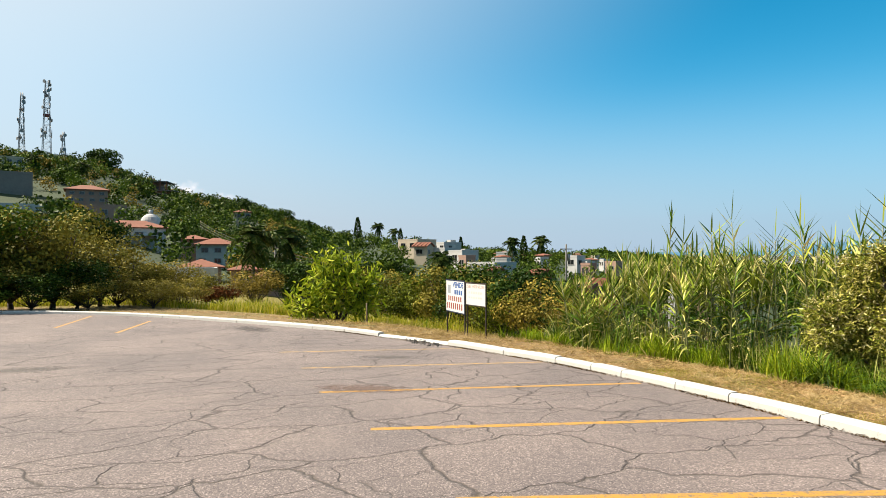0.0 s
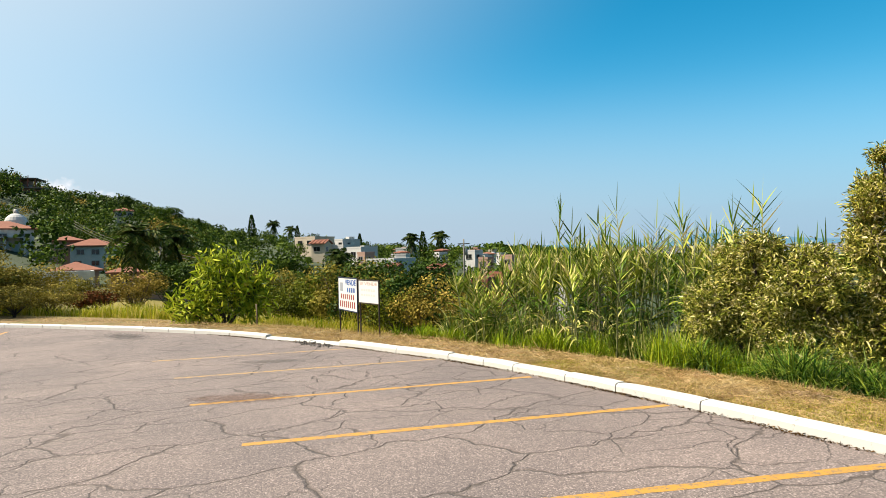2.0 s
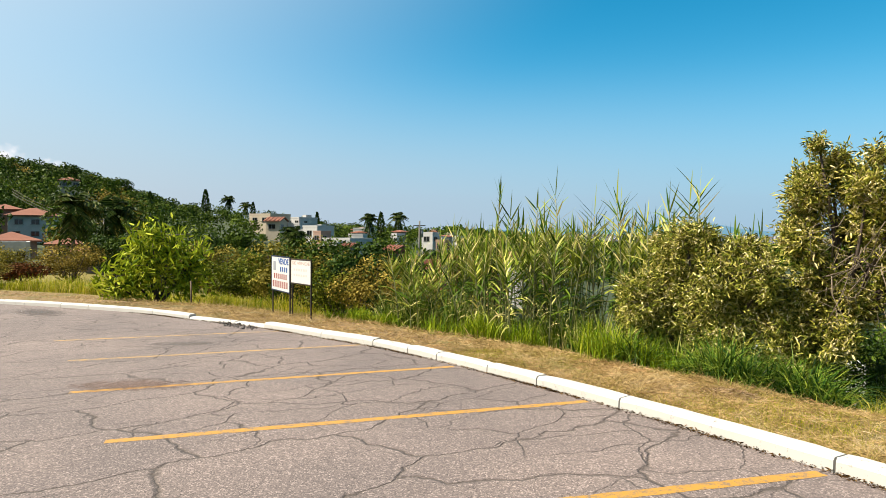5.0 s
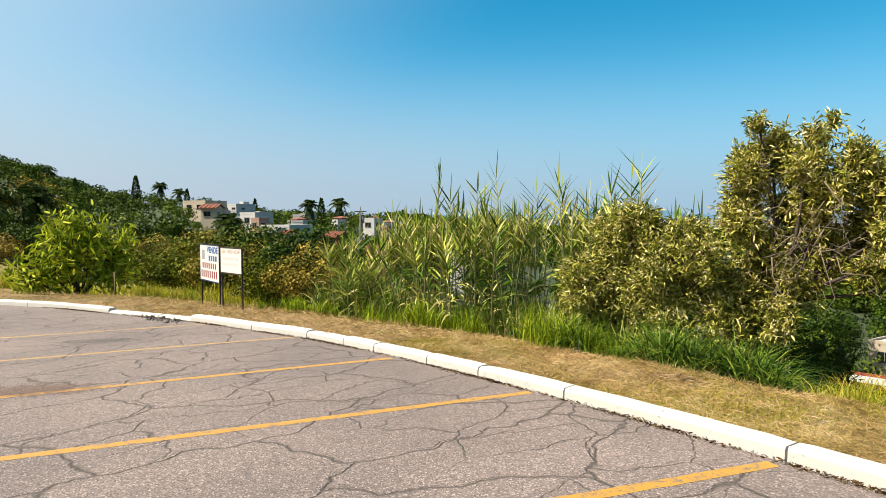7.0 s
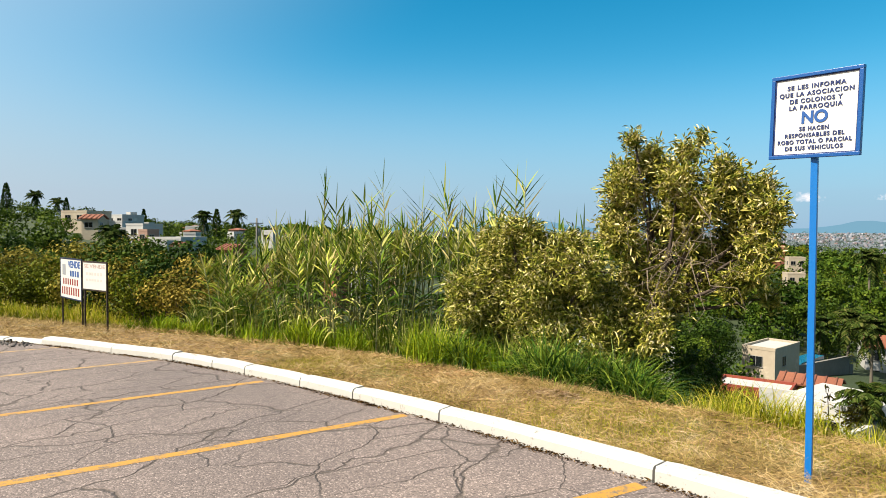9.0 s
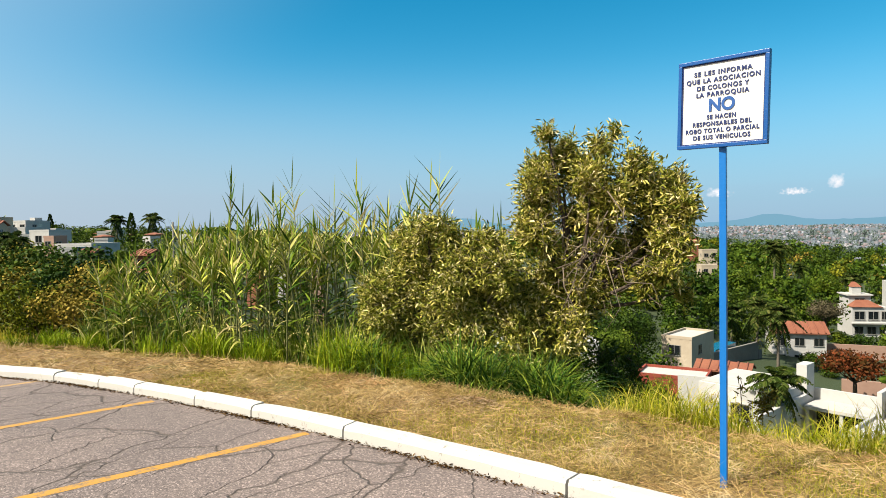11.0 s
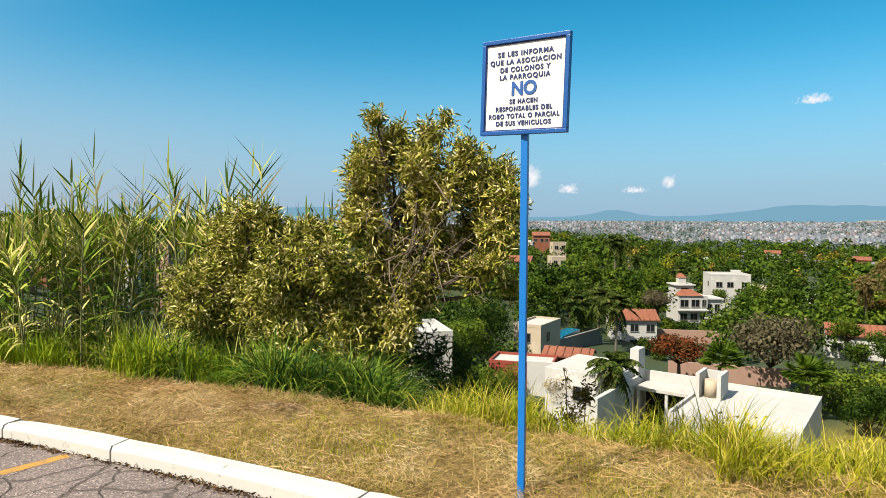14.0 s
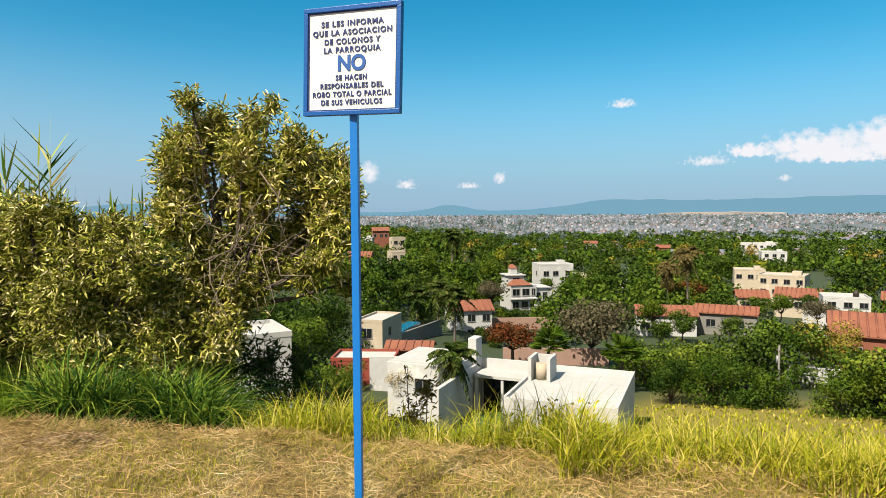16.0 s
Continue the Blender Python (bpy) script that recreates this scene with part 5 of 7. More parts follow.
# the hill to the north and the town below it
house(-3.1, 112, 13, 8, 3.6, WALL_WHITE, None, "white villa with red tiled roof below the hill", tiles=True, cols=4, lift=-0.6, porch=True)
house(-1.75, 118, 6, 6, 2.8, WALL_WHITE, None, "white chapel-like house with round dome", dome=True, cols=2, lift=0.4)
house(3.3, 105, 8, 7, 5.0, WALL_WHITE, None, "two-storey white house with red tiled roof among trees", tiles=True, storeys=2, cols=3, lift=-0.2)
house(1.5, 108, 5, 6, 5.0, WALL_PINK, None, "pink house with tiled roof among trees", tiles=True, storeys=2, cols=2, lift=-0.2)
house(2.1, 80, 6, 6, 2.6, WALL_PINK, None, "low house under a bright red tiled roof", tiles=True, cols=2, lift=-0.6)
house(1.0, 66, 7.5, 5, 2.1, WALL_WHITE, None, "long white flat-roofed house below the bank", cols=4, lift=-0.1)


def frame_house(az, r, top, w, d, label):
    """A half-built house: walled ground floor, open upper floor of slabs on columns."""
    x, y = bearing(az, r)
    ob = thing("house", Matrix.Translation((x, y, top - 8.0)) @ Matrix.Rotation(radians(-az - 18), 4, "Z"), label, "house", "houses")
    KEEP_CLEAR.append((x, y, w * 0.6))
    W, D = w / 2, d / 2
    part("wall", boxes((-W, W * 0.55, -D + 0.6, D, -8, 3.2), (-W * 0.9, W * 0.2, -D * 0.2, D, 3.46, 6.4), bevel=0.05), WALL_PINK, ob, "brown rendered walls")
    for z, x1 in ((3.2, W + 1.0), (6.4, W * 0.8)):
        part("floor_slab", boxes((-W - 0.6, x1, -D - 0.8, D + 0.3, z + 0.004, z + 0.25)), CONCRETE, ob, "grey concrete slab")
    for k in range(6):
        cx = -W + 0.3 + (w * 0.85) * k / 5
        part("column", boxes((cx - 0.16, cx + 0.16, -D - 0.5, -D - 0.18, 3.46, 6.4)), WALL_BRICK, ob)
    for k in range(4):
        cx = -W * 0.8 + w * 0.5 * k / 3
        part("roof_post", boxes((cx - 0.1, cx + 0.1, -0.5, -0.3, 6.66, 8.0)), WALL_BRICK, ob)
    part("railing", boxes((-W - 0.5, W + 0.9, -D - 0.75, -D - 0.68, 4.2, 4.28), (-W - 0.5, W + 0.9, -D - 0.75, -D - 0.68, 3.8, 3.85)), STEEL, ob)
    part("awning", boxes((-W * 0.2, W + 1.2, -D - 2.4, -D - 0.82, 2.2, 2.4)), TILE, ob, "red tiled awning")
    for k in range(3):
        window(ob, Matrix.Translation((-W * 0.7 + k * w * 0.25, -D + 0.6, 1.5)), 1.6, 1.5)
    window(ob, Matrix.Translation((-W * 0.35, -D * 0.2, 5.0)), 2.0, 1.6)
    return ob


frame_house(-1.3, 255, 29.4, 13, 9, "brown half-built house with open upper floor on the hill")
house(-6.3, 160, 11, 8, 4.4, WALL_PINK, None, "brown terraced house on the hillside", tiles=True, storeys=2, cols=4, lift=-0.5)
house(-5.0, 140, 10, 7, 3.6, WALL_PINK, None, "pink house on the hillside among trees", cols=3, lift=-0.8)
house(-9.1, 285, 11, 8, 5.5, WALL_CREAM, None, "cream blockhouse below the radio towers", storeys=2, cols=3, lift=-1.0)
house(-11.3, 230, 16, 8, 3.4, WALL_CREAM, None, "long cream house on the hillside", cols=5, lift=-0.5)
house(-11.6, 170, 14, 3, 4.5, WALL_GREY, None, "grey retaining wall on the hillside", cols=2, win=False, lift=0.5)
house(5.4, 190, 6, 6, 3.0, WALL_CREAM, None, "small house with red tiled roof on the hill", tiles=True, cols=2, lift=1.0)
house(-10.5, 125, 9, 7, 3.2, WALL_WHITE, None, "pale flat-roofed house behind trees", cols=3, lift=0)
house(5.6, 75, 4, 4, 2.2, WALL_PINK, None, "small red-roofed shed in the trees", tiles=True, cols=1)
house(7.5, 68, 4, 4, 2.2, WALL_PINK, None, "small red-roofed shed in the trees", tiles=True, cols=1)
def lowland_house(az, r, top, w, d, h, wall, label, rel=0.0, storeys=1, cols=3, tiles=False, roof_mat=None, tank=False, eye=RIGHT_EYE):
    """A house in the town or the valley: the height of its eaves or roof edge, its own width, depth and height."""
    x, y = bearing(az, r, eye)
    ob = thing("house", Matrix.Translation((x, y, top - h)) @ Matrix.Rotation(radians(-az + rel), 4, "Z"), label, "house", "houses")
    KEEP_CLEAR.append((x, y, max(w, d) * 0.6))
    W, D = w / 2, d / 2
    part("wall", boxes((-W, W, -D, D, min(-2.0, land1(x, y) - top + h - 2.0), h), bevel=0.04), wall, ob)
    if tiles:
        bm = bmesh.new()
        o, rise = 0.5, 0.24 * d
        sec = [(-D - o, h - 0.06), (0.0, h + rise), (D + o, h - 0.06), (D + o, h + 0.12), (0.0, h + rise + 0.2), (-D - o, h + 0.12)]
        ends = [[bm.verts.new((sx, q, z)) for q, z in sec] for sx in (-W - 0.4, W + 0.4)]
        for k in range(6):
            bm.faces.new((ends[0][k], ends[0][(k + 1) % 6], ends[1][(k + 1) % 6], ends[1][k]))
        bm.faces.new(ends[0][::-1])
        bm.faces.new(ends[1])
        bmesh.ops.recalc_face_normals(bm, faces=bm.faces)
        rf = part("roof", bm, roof_mat or TILE, ob, "clay tile roof")
        # rows of cover tiles down the slope that faces the lot
        n = max(4, int(w / 0.9))
        bm = bmesh.new()
        for k in range(n):
            cx = -W - 0.3 + (w + 0.6) * (k + 0.5) / n
            tube(bm, [(cx, -D - o - 0.02, h + 0.13), (cx, 0.0, h + rise + 0.21)], [0.13, 0.13], 6)
        part("cover_tiles", bm, roof_mat or TILE, rf)
        for sx in (-W, W):
            bm = bmesh.new()
            g = [bm.verts.new((sx + e, q, z)) for e in (-0.1, 0.1) for q, z in ((-D, h - 0.05), (D, h - 0.05), (0, h + rise - 0.05))]
            for f in ((0, 1, 2), (5, 4, 3), (0, 3, 4, 1), (1, 4, 5, 2), (2, 5, 3, 0)):
                bm.faces.new([g[q] for q in f])
            part("gable", bm, wall, ob)
    else:
        part("roof", boxes((-W + 0.2, W - 0.2, -D + 0.2, D - 0.2, h + 0.004, h + 0.06)), roof_mat or FLAT_ROOF, ob)
        part("parapet", boxes((-W - 0.03, W + 0.03, -D - 0.03, -D + 0.2, h - 0.05, h + 0.35), (-W - 0.03, W + 0.03, D - 0.2, D + 0.03, h - 0.05, h + 0.35),
                              (-W - 0.03, -W + 0.2, -D + 0.2, D - 0.2, h - 0.05, h + 0.347), (W - 0.2, W + 0.03, -D + 0.2, D - 0.2, h - 0.05, h + 0.347)), wall, ob)
        if w > 8:
            part("stair_head", boxes((W * 0.35, W * 0.75, 0.0, D * 0.6, h + 0.06, h + 1.1), bevel=0.03), wall, ob)
    if tank:
        part("water_tank", tube(bmesh.new(), [(W * 0.5, 0, h + 0.1), (W * 0.5, 0, h + 1.0), (W * 0.5, 0, h + 1.3)], [0.55, 0.55, 0.25], 12), STEEL, ob, "black plastic water tank")
    fl = h / storeys
    for q in range(storeys):
        for c in range(cols):
            window(ob, Matrix.Translation((-W + w * (c + 0.5) / cols + random.uniform(-0.1, 0.1) * w / cols, -D, fl * q + fl * 0.5)), min(1.7, w / cols * 0.55), min(1.4, fl * 0.45))
        for sg in (-1, 1):
            window(ob, Matrix.Translation((sg * W, -D * 0.3, fl * q + fl * 0.5)) @ Matrix.Rotation(radians(90 * sg), 4, "Z"), 1.2, min(1.3, fl * 0.42))
    return ob


rt = random.Random(4)
TOWN_EYE = (1.9, 0.91)
for az, r, top, w, h, wall, tl in ((20.0, 170, 5.3, 7.5, 2.4, WALL_CREAM, 0), (22.5, 200, 5.1, 8.6, 2.4, WALL_WHITE, 0), (22.4, 170, 3.1, 4.7, 2.4, WALL_WHITE, 0), (24.1, 150, 2.3, 5.1, 2.9, WALL_WHITE, 0), (24.4, 140, 1.1, 2.7, 2.4, WALL_PINK, 0), (26.6, 130, -0.3, 7.3, 2.5, WALL_WHITE, 0), (27.7, 140, 0.5, 2.5, 2.4, WALL_WHITE, 0), (25.4, 122, -0.8, 3.4, 2.4, WALL_WHITE, 0), (26.8, 110, -1.2, 1.7, 2.4, WALL_GREY, 1), (30.9, 110, -1.8, 2.9, 2.4, WALL_BRICK, 1), (34.1, 150, 1.0, 3.2, 2.4, WALL_WHITE, 0), (35.1, 150, -0.3, 2.4, 2.4, WALL_WHITE, 0), (28.6, 220, 2.5, 4.2, 2.4, WALL_WHITE, 0), (36.6, 90, -2.1, 3.0, 2.4, WALL_BRICK, 0), (39.7, 85, -2.4, 2.6, 2.4, WALL_BRICK, 1), (34.5, 80, -2.4, 2.6, 2.4, WALL_BRICK, 0), (44.7, 90, -2.1, 1.7, 2.4, WALL_PINK, 0), (41.9, 95, -2.2, 2.4, 2.4, WALL_WHITE, 1), (20.5, 150, 3.5, 3.4, 2.4, WALL_CREAM, 1), (37.6, 140, -0.2, 3.5, 2.4, WALL_PINK, 0)):
    what = {WALL_WHITE: "white flat-roofed", WALL_CREAM: "cream", WALL_PINK: "pink", WALL_BRICK: "orange brick", WALL_GREY: "grey block"}[wall]
    lowland_house(az, r, top, w, min(w, 7.0), h, wall, "small %s house in the hillside town" % what, rt.uniform(-55, -20), 1, max(1, int(w / 2.6)), bool(tl), eye=TOWN_EYE)

for k in range(30):
    az, r, h, w = rt.uniform(19, 37), rt.uniform(140, 260), rt.uniform(1.8, 2.6), rt.uniform(2.4, 4.0)
    wall, what = rt.choice(((WALL_WHITE, "white"), (WALL_WHITE, "white"), (WALL_CREAM, "cream"), (WALL_PINK, "pink"), (WALL_WHITE, "pale")))
    house(az, r, w, w * 0.8, h, wall, None, "small %s house on the wooded ridge" % what, z=1.5 + r * math.tan(radians(rt.uniform(-0.4, 0.75))) - h, rel=rt.uniform(-60, -20), tiles=rt.random() < 0.3, cols=2, storeys=1)

# the valley to the east: things are placed by bearing from the lot's corner
E_ = RIGHT_EYE


def by_drop(r, el, h):
    return 1.42 + r * math.tan(radians(el)) - h


lowland_house(76.2, 95, -13.9, 4.2, 8, 6.4, WALL_CREAM, "tall cream flat-roofed house by a blue pool", -22, 2, 1)
lowland_house(84.2, 122, -16.6, 8.0, 6, 5.6, WALL_WHITE, "white two-storey house with red tiled roof behind palms", 12, 2, 3, True)
lowland_house(91.7, 198, -13.9, 10.4, 9, 5.0, WALL_WHITE, "white flat-roofed block behind the villa", 16, 1, 3)
lowland_house(101.2, 128, -17.6, 10.5, 6, 4.0, WALL_WHITE, "long low white house with clay tile roof", 8, 1, 3, True)
lowland_house(106.0, 132, -17.4, 10.5, 5, 3.6, WALL_GREY, "long grey house wall under a clay tile roof", -4, 1, 2, True)
lowland_house(110.1, 190, -15.0, 11.0, 8, 5.4, WALL_CREAM, "cream flat-roofed house among trees", -10, 2, 4)
lowland_house(107.6, 230, -17.0, 9.0, 8, 4.0, WALL_CREAM, "tan flat-roofed house among trees", 5, 1, 3)
lowland_house(111.2, 166, -17.6, 9.0, 7, 3.2, WALL_CREAM, "low house with broad orange tile roof", -5, 1, 3, True)
lowland_house(107.8, 166, -18.2, 6.5, 6, 3.0, WALL_CREAM, "small house with red tile roof", 8, 1, 2, True)
lowland_house(114.2, 150, -15.4, 8.0, 7, 5.0, WALL_WHITE, "white house with pale roof and black roof tank", 8, 2, 3, False, None, True)
lowland_house(112.9, 138, -17.8, 6.0, 6, 4.0, WALL_WHITE, "white flat-roofed annexe among trees", -8, 1, 2)
lowland_house(116.2, 104, -14.8, 10.5, 10, 4.2, WALL_BRICK, "house under a broad red tile roof", 4, 1, 2, True)
lowland_house(118.0, 170, -17.8, 8.0, 7, 3.4, WALL_BRICK, "brick house with red tile roof among trees", 0, 1, 2, True)
lowland_house(112.0, 86, -16.6, 6.0, 5, 4.2, WALL_WHITE, "white house under broad dark trees", 0, 1, 2)
lowland_house(108.3, 450, -17.8, 21, 8, 4.0, WALL_WHITE, "long white building in the wooded plain", 0, 1, 6)
lowland_house(109.3, 330, -16.6, 10.5, 8, 6.0, WALL_WHITE, "white villa in the wooded plain", 10, 2, 3)
lowland_house(113.7, 330, -19.4, 5.5, 6, 3.6, WALL_WHITE, "small white villa in the wooded plain", 0, 1, 2)
lowland_house(97.6, 220, -21.2, 5.5, 6, 3.0, WALL_WHITE, "small white house in the woods", 10, 1, 2)
lowland_house(94.6, 230, -20.0, 12.0, 6, 3.4, WALL_CREAM, "low tan house with pale roof in the woods", -6, 1, 3)
lowland_house(76.4, 320, -6.6, 8.0, 7, 4.4, WALL_BRICK, "orange brick house at the edge of the plain", 5, 1, 3, True)
lowland_house(74.9, 300, -9.4, 9.0, 7, 4.2, WALL_WHITE, "white house at the edge of the plain", -8, 1, 3)
lowland_house(77.9, 290, -9.0, 6.0, 6, 4.0, WALL_CREAM, "cream house at the edge of the plain", 15, 1, 2)
lowland_house(77.8, 210, -10.8, 4.6, 6, 6.4, WALL_CREAM, "cream two-storey house among palms", 14, 2, 2)
lowland_house(74.6, 200, -11.5, 7.0, 6, 5.0, WALL_PINK, "pink house among trees", -10, 2, 2, True)
lowland_house(75.0, 76, -15.4, 7.4, 5, 4.4, WALL_RED, "dark red painted house with a white door", -10, 1, 2)
lowland_house(79.0, 80, -15.3, 5.4, 3, 2.6, WALL_BRICK, "low brick house with a clay tile roof", -10, 1, 1, True)
lowland_house(63.4, 50, -7.4, 7.6, 6, 4.0, WALL_WHITE, "white rendered house below the shrub", 10, 1, 2)
lowland_house(101.0, 420, -20.0, 8.0, 7, 4.0, WALL_BRICK, "red-roofed house in the wooded plain", 0, 1, 3, True)
lowland_house(95.0, 460, -19.5, 9.0, 7, 4.0, WALL_WHITE, "white house with red roof in the wooded plain", 0, 1, 3, True)


def near_white_house():
    """The modern white house just below: a broad wing, a courtyard with glazed terrace, a higher wing and a roof tank enclosure."""
    ob = thing("white_house", Matrix.Translation((55.5, -2.5, -15.6)) @ Matrix.Rotation(radians(-104.5), 4, "Z"), "modern white flat-roofed house with courtyard and roof tank enclosure", "house", "houses")
    KEEP_CLEAR.append((55.0, 1.0, 12.0))
    part("wall", boxes((-4.2, 4.2, -5.6, 5.6, -5, 3.0), bevel=0.03), WALL_WHITE, ob)
    part("roof", boxes((-4.0, 4.0, -5.4, 5.4, 3.004, 3.06)), FLAT_ROOF, ob)
    part("parapet", boxes((-4.22, 4.22, 5.4, 5.62, 2.95, 3.3), (-4.22, -4.0, -5.62, 5.4, 2.95, 3.297), (4.0, 4.22, -5.62, 5.4, 2.95, 3.297), (-4.0, 4.0, -5.62, -5.4, 2.95, 3.2)), WALL_WHITE, ob)
    part("tank_enclosure", boxes((-3.9, -3.6, 0.2, 2.6, 3.06, 5.0), (-2.3, -2.0, 0.2, 2.6, 3.06, 5.0), (-3.6, -2.3, 2.3, 2.6, 3.06, 4.9)), WALL_WHITE, ob)
    part("water_tank", tube(bmesh.new(), [(-2.95, 1.2, 3.06), (-2.95, 1.2, 4.4)], [0.55, 0.5], 12), WALL_CREAM, ob, "pale roof water tank")
    part("courtyard_wall", boxes((-9.6, -4.23, 5.0, 5.3, -5, 3.5)), WALL_WHITE, ob)
    part("terrace_roof", boxes((-9.4, -4.23, 2.2, 4.99, 2.35, 2.6)), FLAT_ROOF, ob)
    for px_ in (-9.2, -6.8, -4.5):
        part("pillar", boxes((px_ - 0.12, px_ + 0.12, 2.3, 2.54, -3, 2.349)), WALL_WHITE, ob)
    part("terrace_back", boxes((-9.4, -4.25, 4.9, 4.99, -3, 2.34)), DARK_GLASS, ob, "dark glazed terrace doors")
    part("courtyard", boxes((-9.5, -4.25, -5.0, 2.2, -3, -0.6)), LAWN, ob, "patch of green courtyard")
    part("wing", boxes((-16.5, -10.0, -1.0, 5.6, -5, 3.9), bevel=0.03), WALL_WHITE, ob)
    part("wing_roof", boxes((-16.3, -10.2, -0.8, 5.4, 3.905, 4.0)), FLAT_ROOF, ob)
    part("blade_wall", boxes((-10.0, -9.6, -5.5, 5.6, -5, 3.2), (-10.4, -9.6, 3.4, 5.0, 3.2, 5.6), bevel=0.03), WALL_WHITE, ob, "tall white blade wall")
    window(ob, Matrix.Translation((3.0, -5.6, 1.2)), 1.4, 1.9)
    window(ob, Matrix.Translation((-0.5, -5.6, 1.4)), 1.6, 1.2)
    window(ob, Matrix.Translation((-13.0, -1.0, 2.0)), 1.6, 1.3)
    return ob


near_white_house()


def villa():
    """The white stepped villa: terraces on pillars, strip windows, a tiled upper roof and a turret."""
    az, r = 89.3, 162.0
    x, y = bearing(az, r, E_)
    z = by_drop(r, -8.45, 0)
    ob = thing("villa", Matrix.Translation((x, y, z)) @ Matrix.Rotation(radians(-az + 22), 4, "Z") @ Matrix.Scale(1.42, 4), "white stepped villa with pillared terrace and small tiled turret", "house", "houses")
    KEEP_CLEAR.append((x, y, 8.0))
    part("wall", boxes((-3.6, 1.2, -2.4, 3.0, -4, 4.6), (1.2, 4.0, -1.4, 2.6, 1.2, 3.9), (-3.4, -0.4, -0.6, 2.8, 4.6, 6.1), bevel=0.03), WALL_WHITE, ob)
    part("terrace", boxes((0.6, 4.3, -2.9, 2.8, 0.95, 1.19), (-3.8, 1.4, -3.2, -2.42, 2.2, 2.4), (1.0, 4.2, -1.7, 2.8, 3.91, 4.1)), WALL_WHITE, ob)
    for px, py in ((0.9, -2.6), (2.4, -2.6), (4.0, -2.6), (4.0, 0.4)):
        part("pillar", boxes((px - 0.16, px + 0.16, py - 0.16, py + 0.16, -4, 0.949)), WALL_WHITE, ob)
    # a solid dark block gives the shade beneath the terrace
    part("undercroft_shade", boxes((1.25, 3.9, -1.0, 2.4, -4, 0.94)), DARK_GLASS, ob, "dark block for the shade under the terrace")
    part("roof", boxes((-3.7, -0.2, -0.9, 3.0, 6.11, 6.3)), FLAT_ROOF, ob)
    bm = bmesh.new()
    for x0, x1, y0, y1, z0, z1 in ((-3.7, 0.4, -2.6, -0.62, 4.61, 5.5), (-2.6, -1.2, 0.4, 1.8, 7.3, 8.0)):
        q = [bm.verts.new(c) for c in ((x0, y0, z0), (x1, y0, z0), (x1, y1, z0), (x0, y1, z0))]
        k = (x1 - x0) * 0.3
        t = [bm.verts.new(c) for c in ((x0 + k, y1 - 0.05, z1), (x1 - k, y1 - 0.05, z1))]
        bm.faces.new((q[0], q[1], t[1], t[0]))
        bm.faces.new((q[1], q[2], t[1]))
        bm.faces.new((q[3], q[0], t[0]))
        bm.faces.new((q[2], q[3], t[0], t[1]))
        bm.faces.new(q[::-1])
    part("tiled_roof", bm, TILE, ob, "red clay tile roof")
    part("turret", boxes((-2.5, -1.3, 0.5, 1.7, 6.31, 7.29)), WALL_WHITE, ob)
    for wx, wz, ww, wh in ((-2.7, 1.2, 1.2, 1.1), (-1.0, 1.2, 1.2, 1.1), (0.4, 1.2, 0.8, 1.1), (-2.6, 3.4, 1.4, 1.2), (-0.8, 3.4, 1.4, 1.2), (0.6, 3.4, 0.7, 1.2)):
        window(ob, Matrix.Translation((wx, -2.4, wz)), ww, wh)
    for wx in (1.9, 3.2):
        window(ob, Matrix.Translation((wx, -1.4, 2.5)), 0.9, 1.3)
    window(ob, Matrix.Translation((-1.9, -0.6, 5.4)), 1.4, 0.7)
    bm = bmesh.new()
    for k in range(13):
        box(bm, 0.7 + k * 0.29, 0.73 + k * 0.29, -2.86, -2.83, 1.19, 1.75)
    box(bm, 0.66, 4.26, -2.88, -2.81, 1.75, 1.80)
    part("railing", bm, STEEL, ob, "dark terrace railing")
    return ob


villa()


def slab(name, az, r, w, d, h, rel, mat, label, category, el):
    x, y = bearing(az, r, E_)
    z = by_drop(r, el, 0)
    ob = part(name, boxes((-w / 2, w / 2, -d / 2, d / 2, -3, h), bevel=0.02), mat, None)
    ob.matrix_world = Matrix.Translation((x, y, z)) @ Matrix.Rotation(radians(-az + rel), 4, "Z")
    KEEP_CLEAR.append((x, y, max(w, d) * 0.6))
    return tagged(ob, label, category)


slab("swimming_pool", 78.6, 112, 2.4, 9, 0.0, -20, POOL, "blue swimming pool beside a cream house", "pool", -9.9)
slab("garden_wall", 79.6, 104, 0.4, 18, 1.0, -28, WALL_GREY, "grey garden wall beside the pool", "wall", -10.6)
slab("lawn", 81.4, 112, 4.6, 9, 0.0, -20, LAWN, "clipped green lawn beside a garden wall", "lawn", -10.9)
slab("boundary_wall", 92.0, 92, 15, 0.4, 0.7, 6, WALL_PINK, "terracotta boundary wall behind the white house", "wall", -12.2)
slab("boundary_wall", 89.0, 128, 12, 0.4, 0.5, 10, WALL_PINK, "pink boundary wall below the villa", "wall", -9.4)
slab("white_wall", 76.6, 70, 3.2, 0.4, 2.4, -10, WALL_WHITE, "white wall beside the red house", "wall", -14.4)


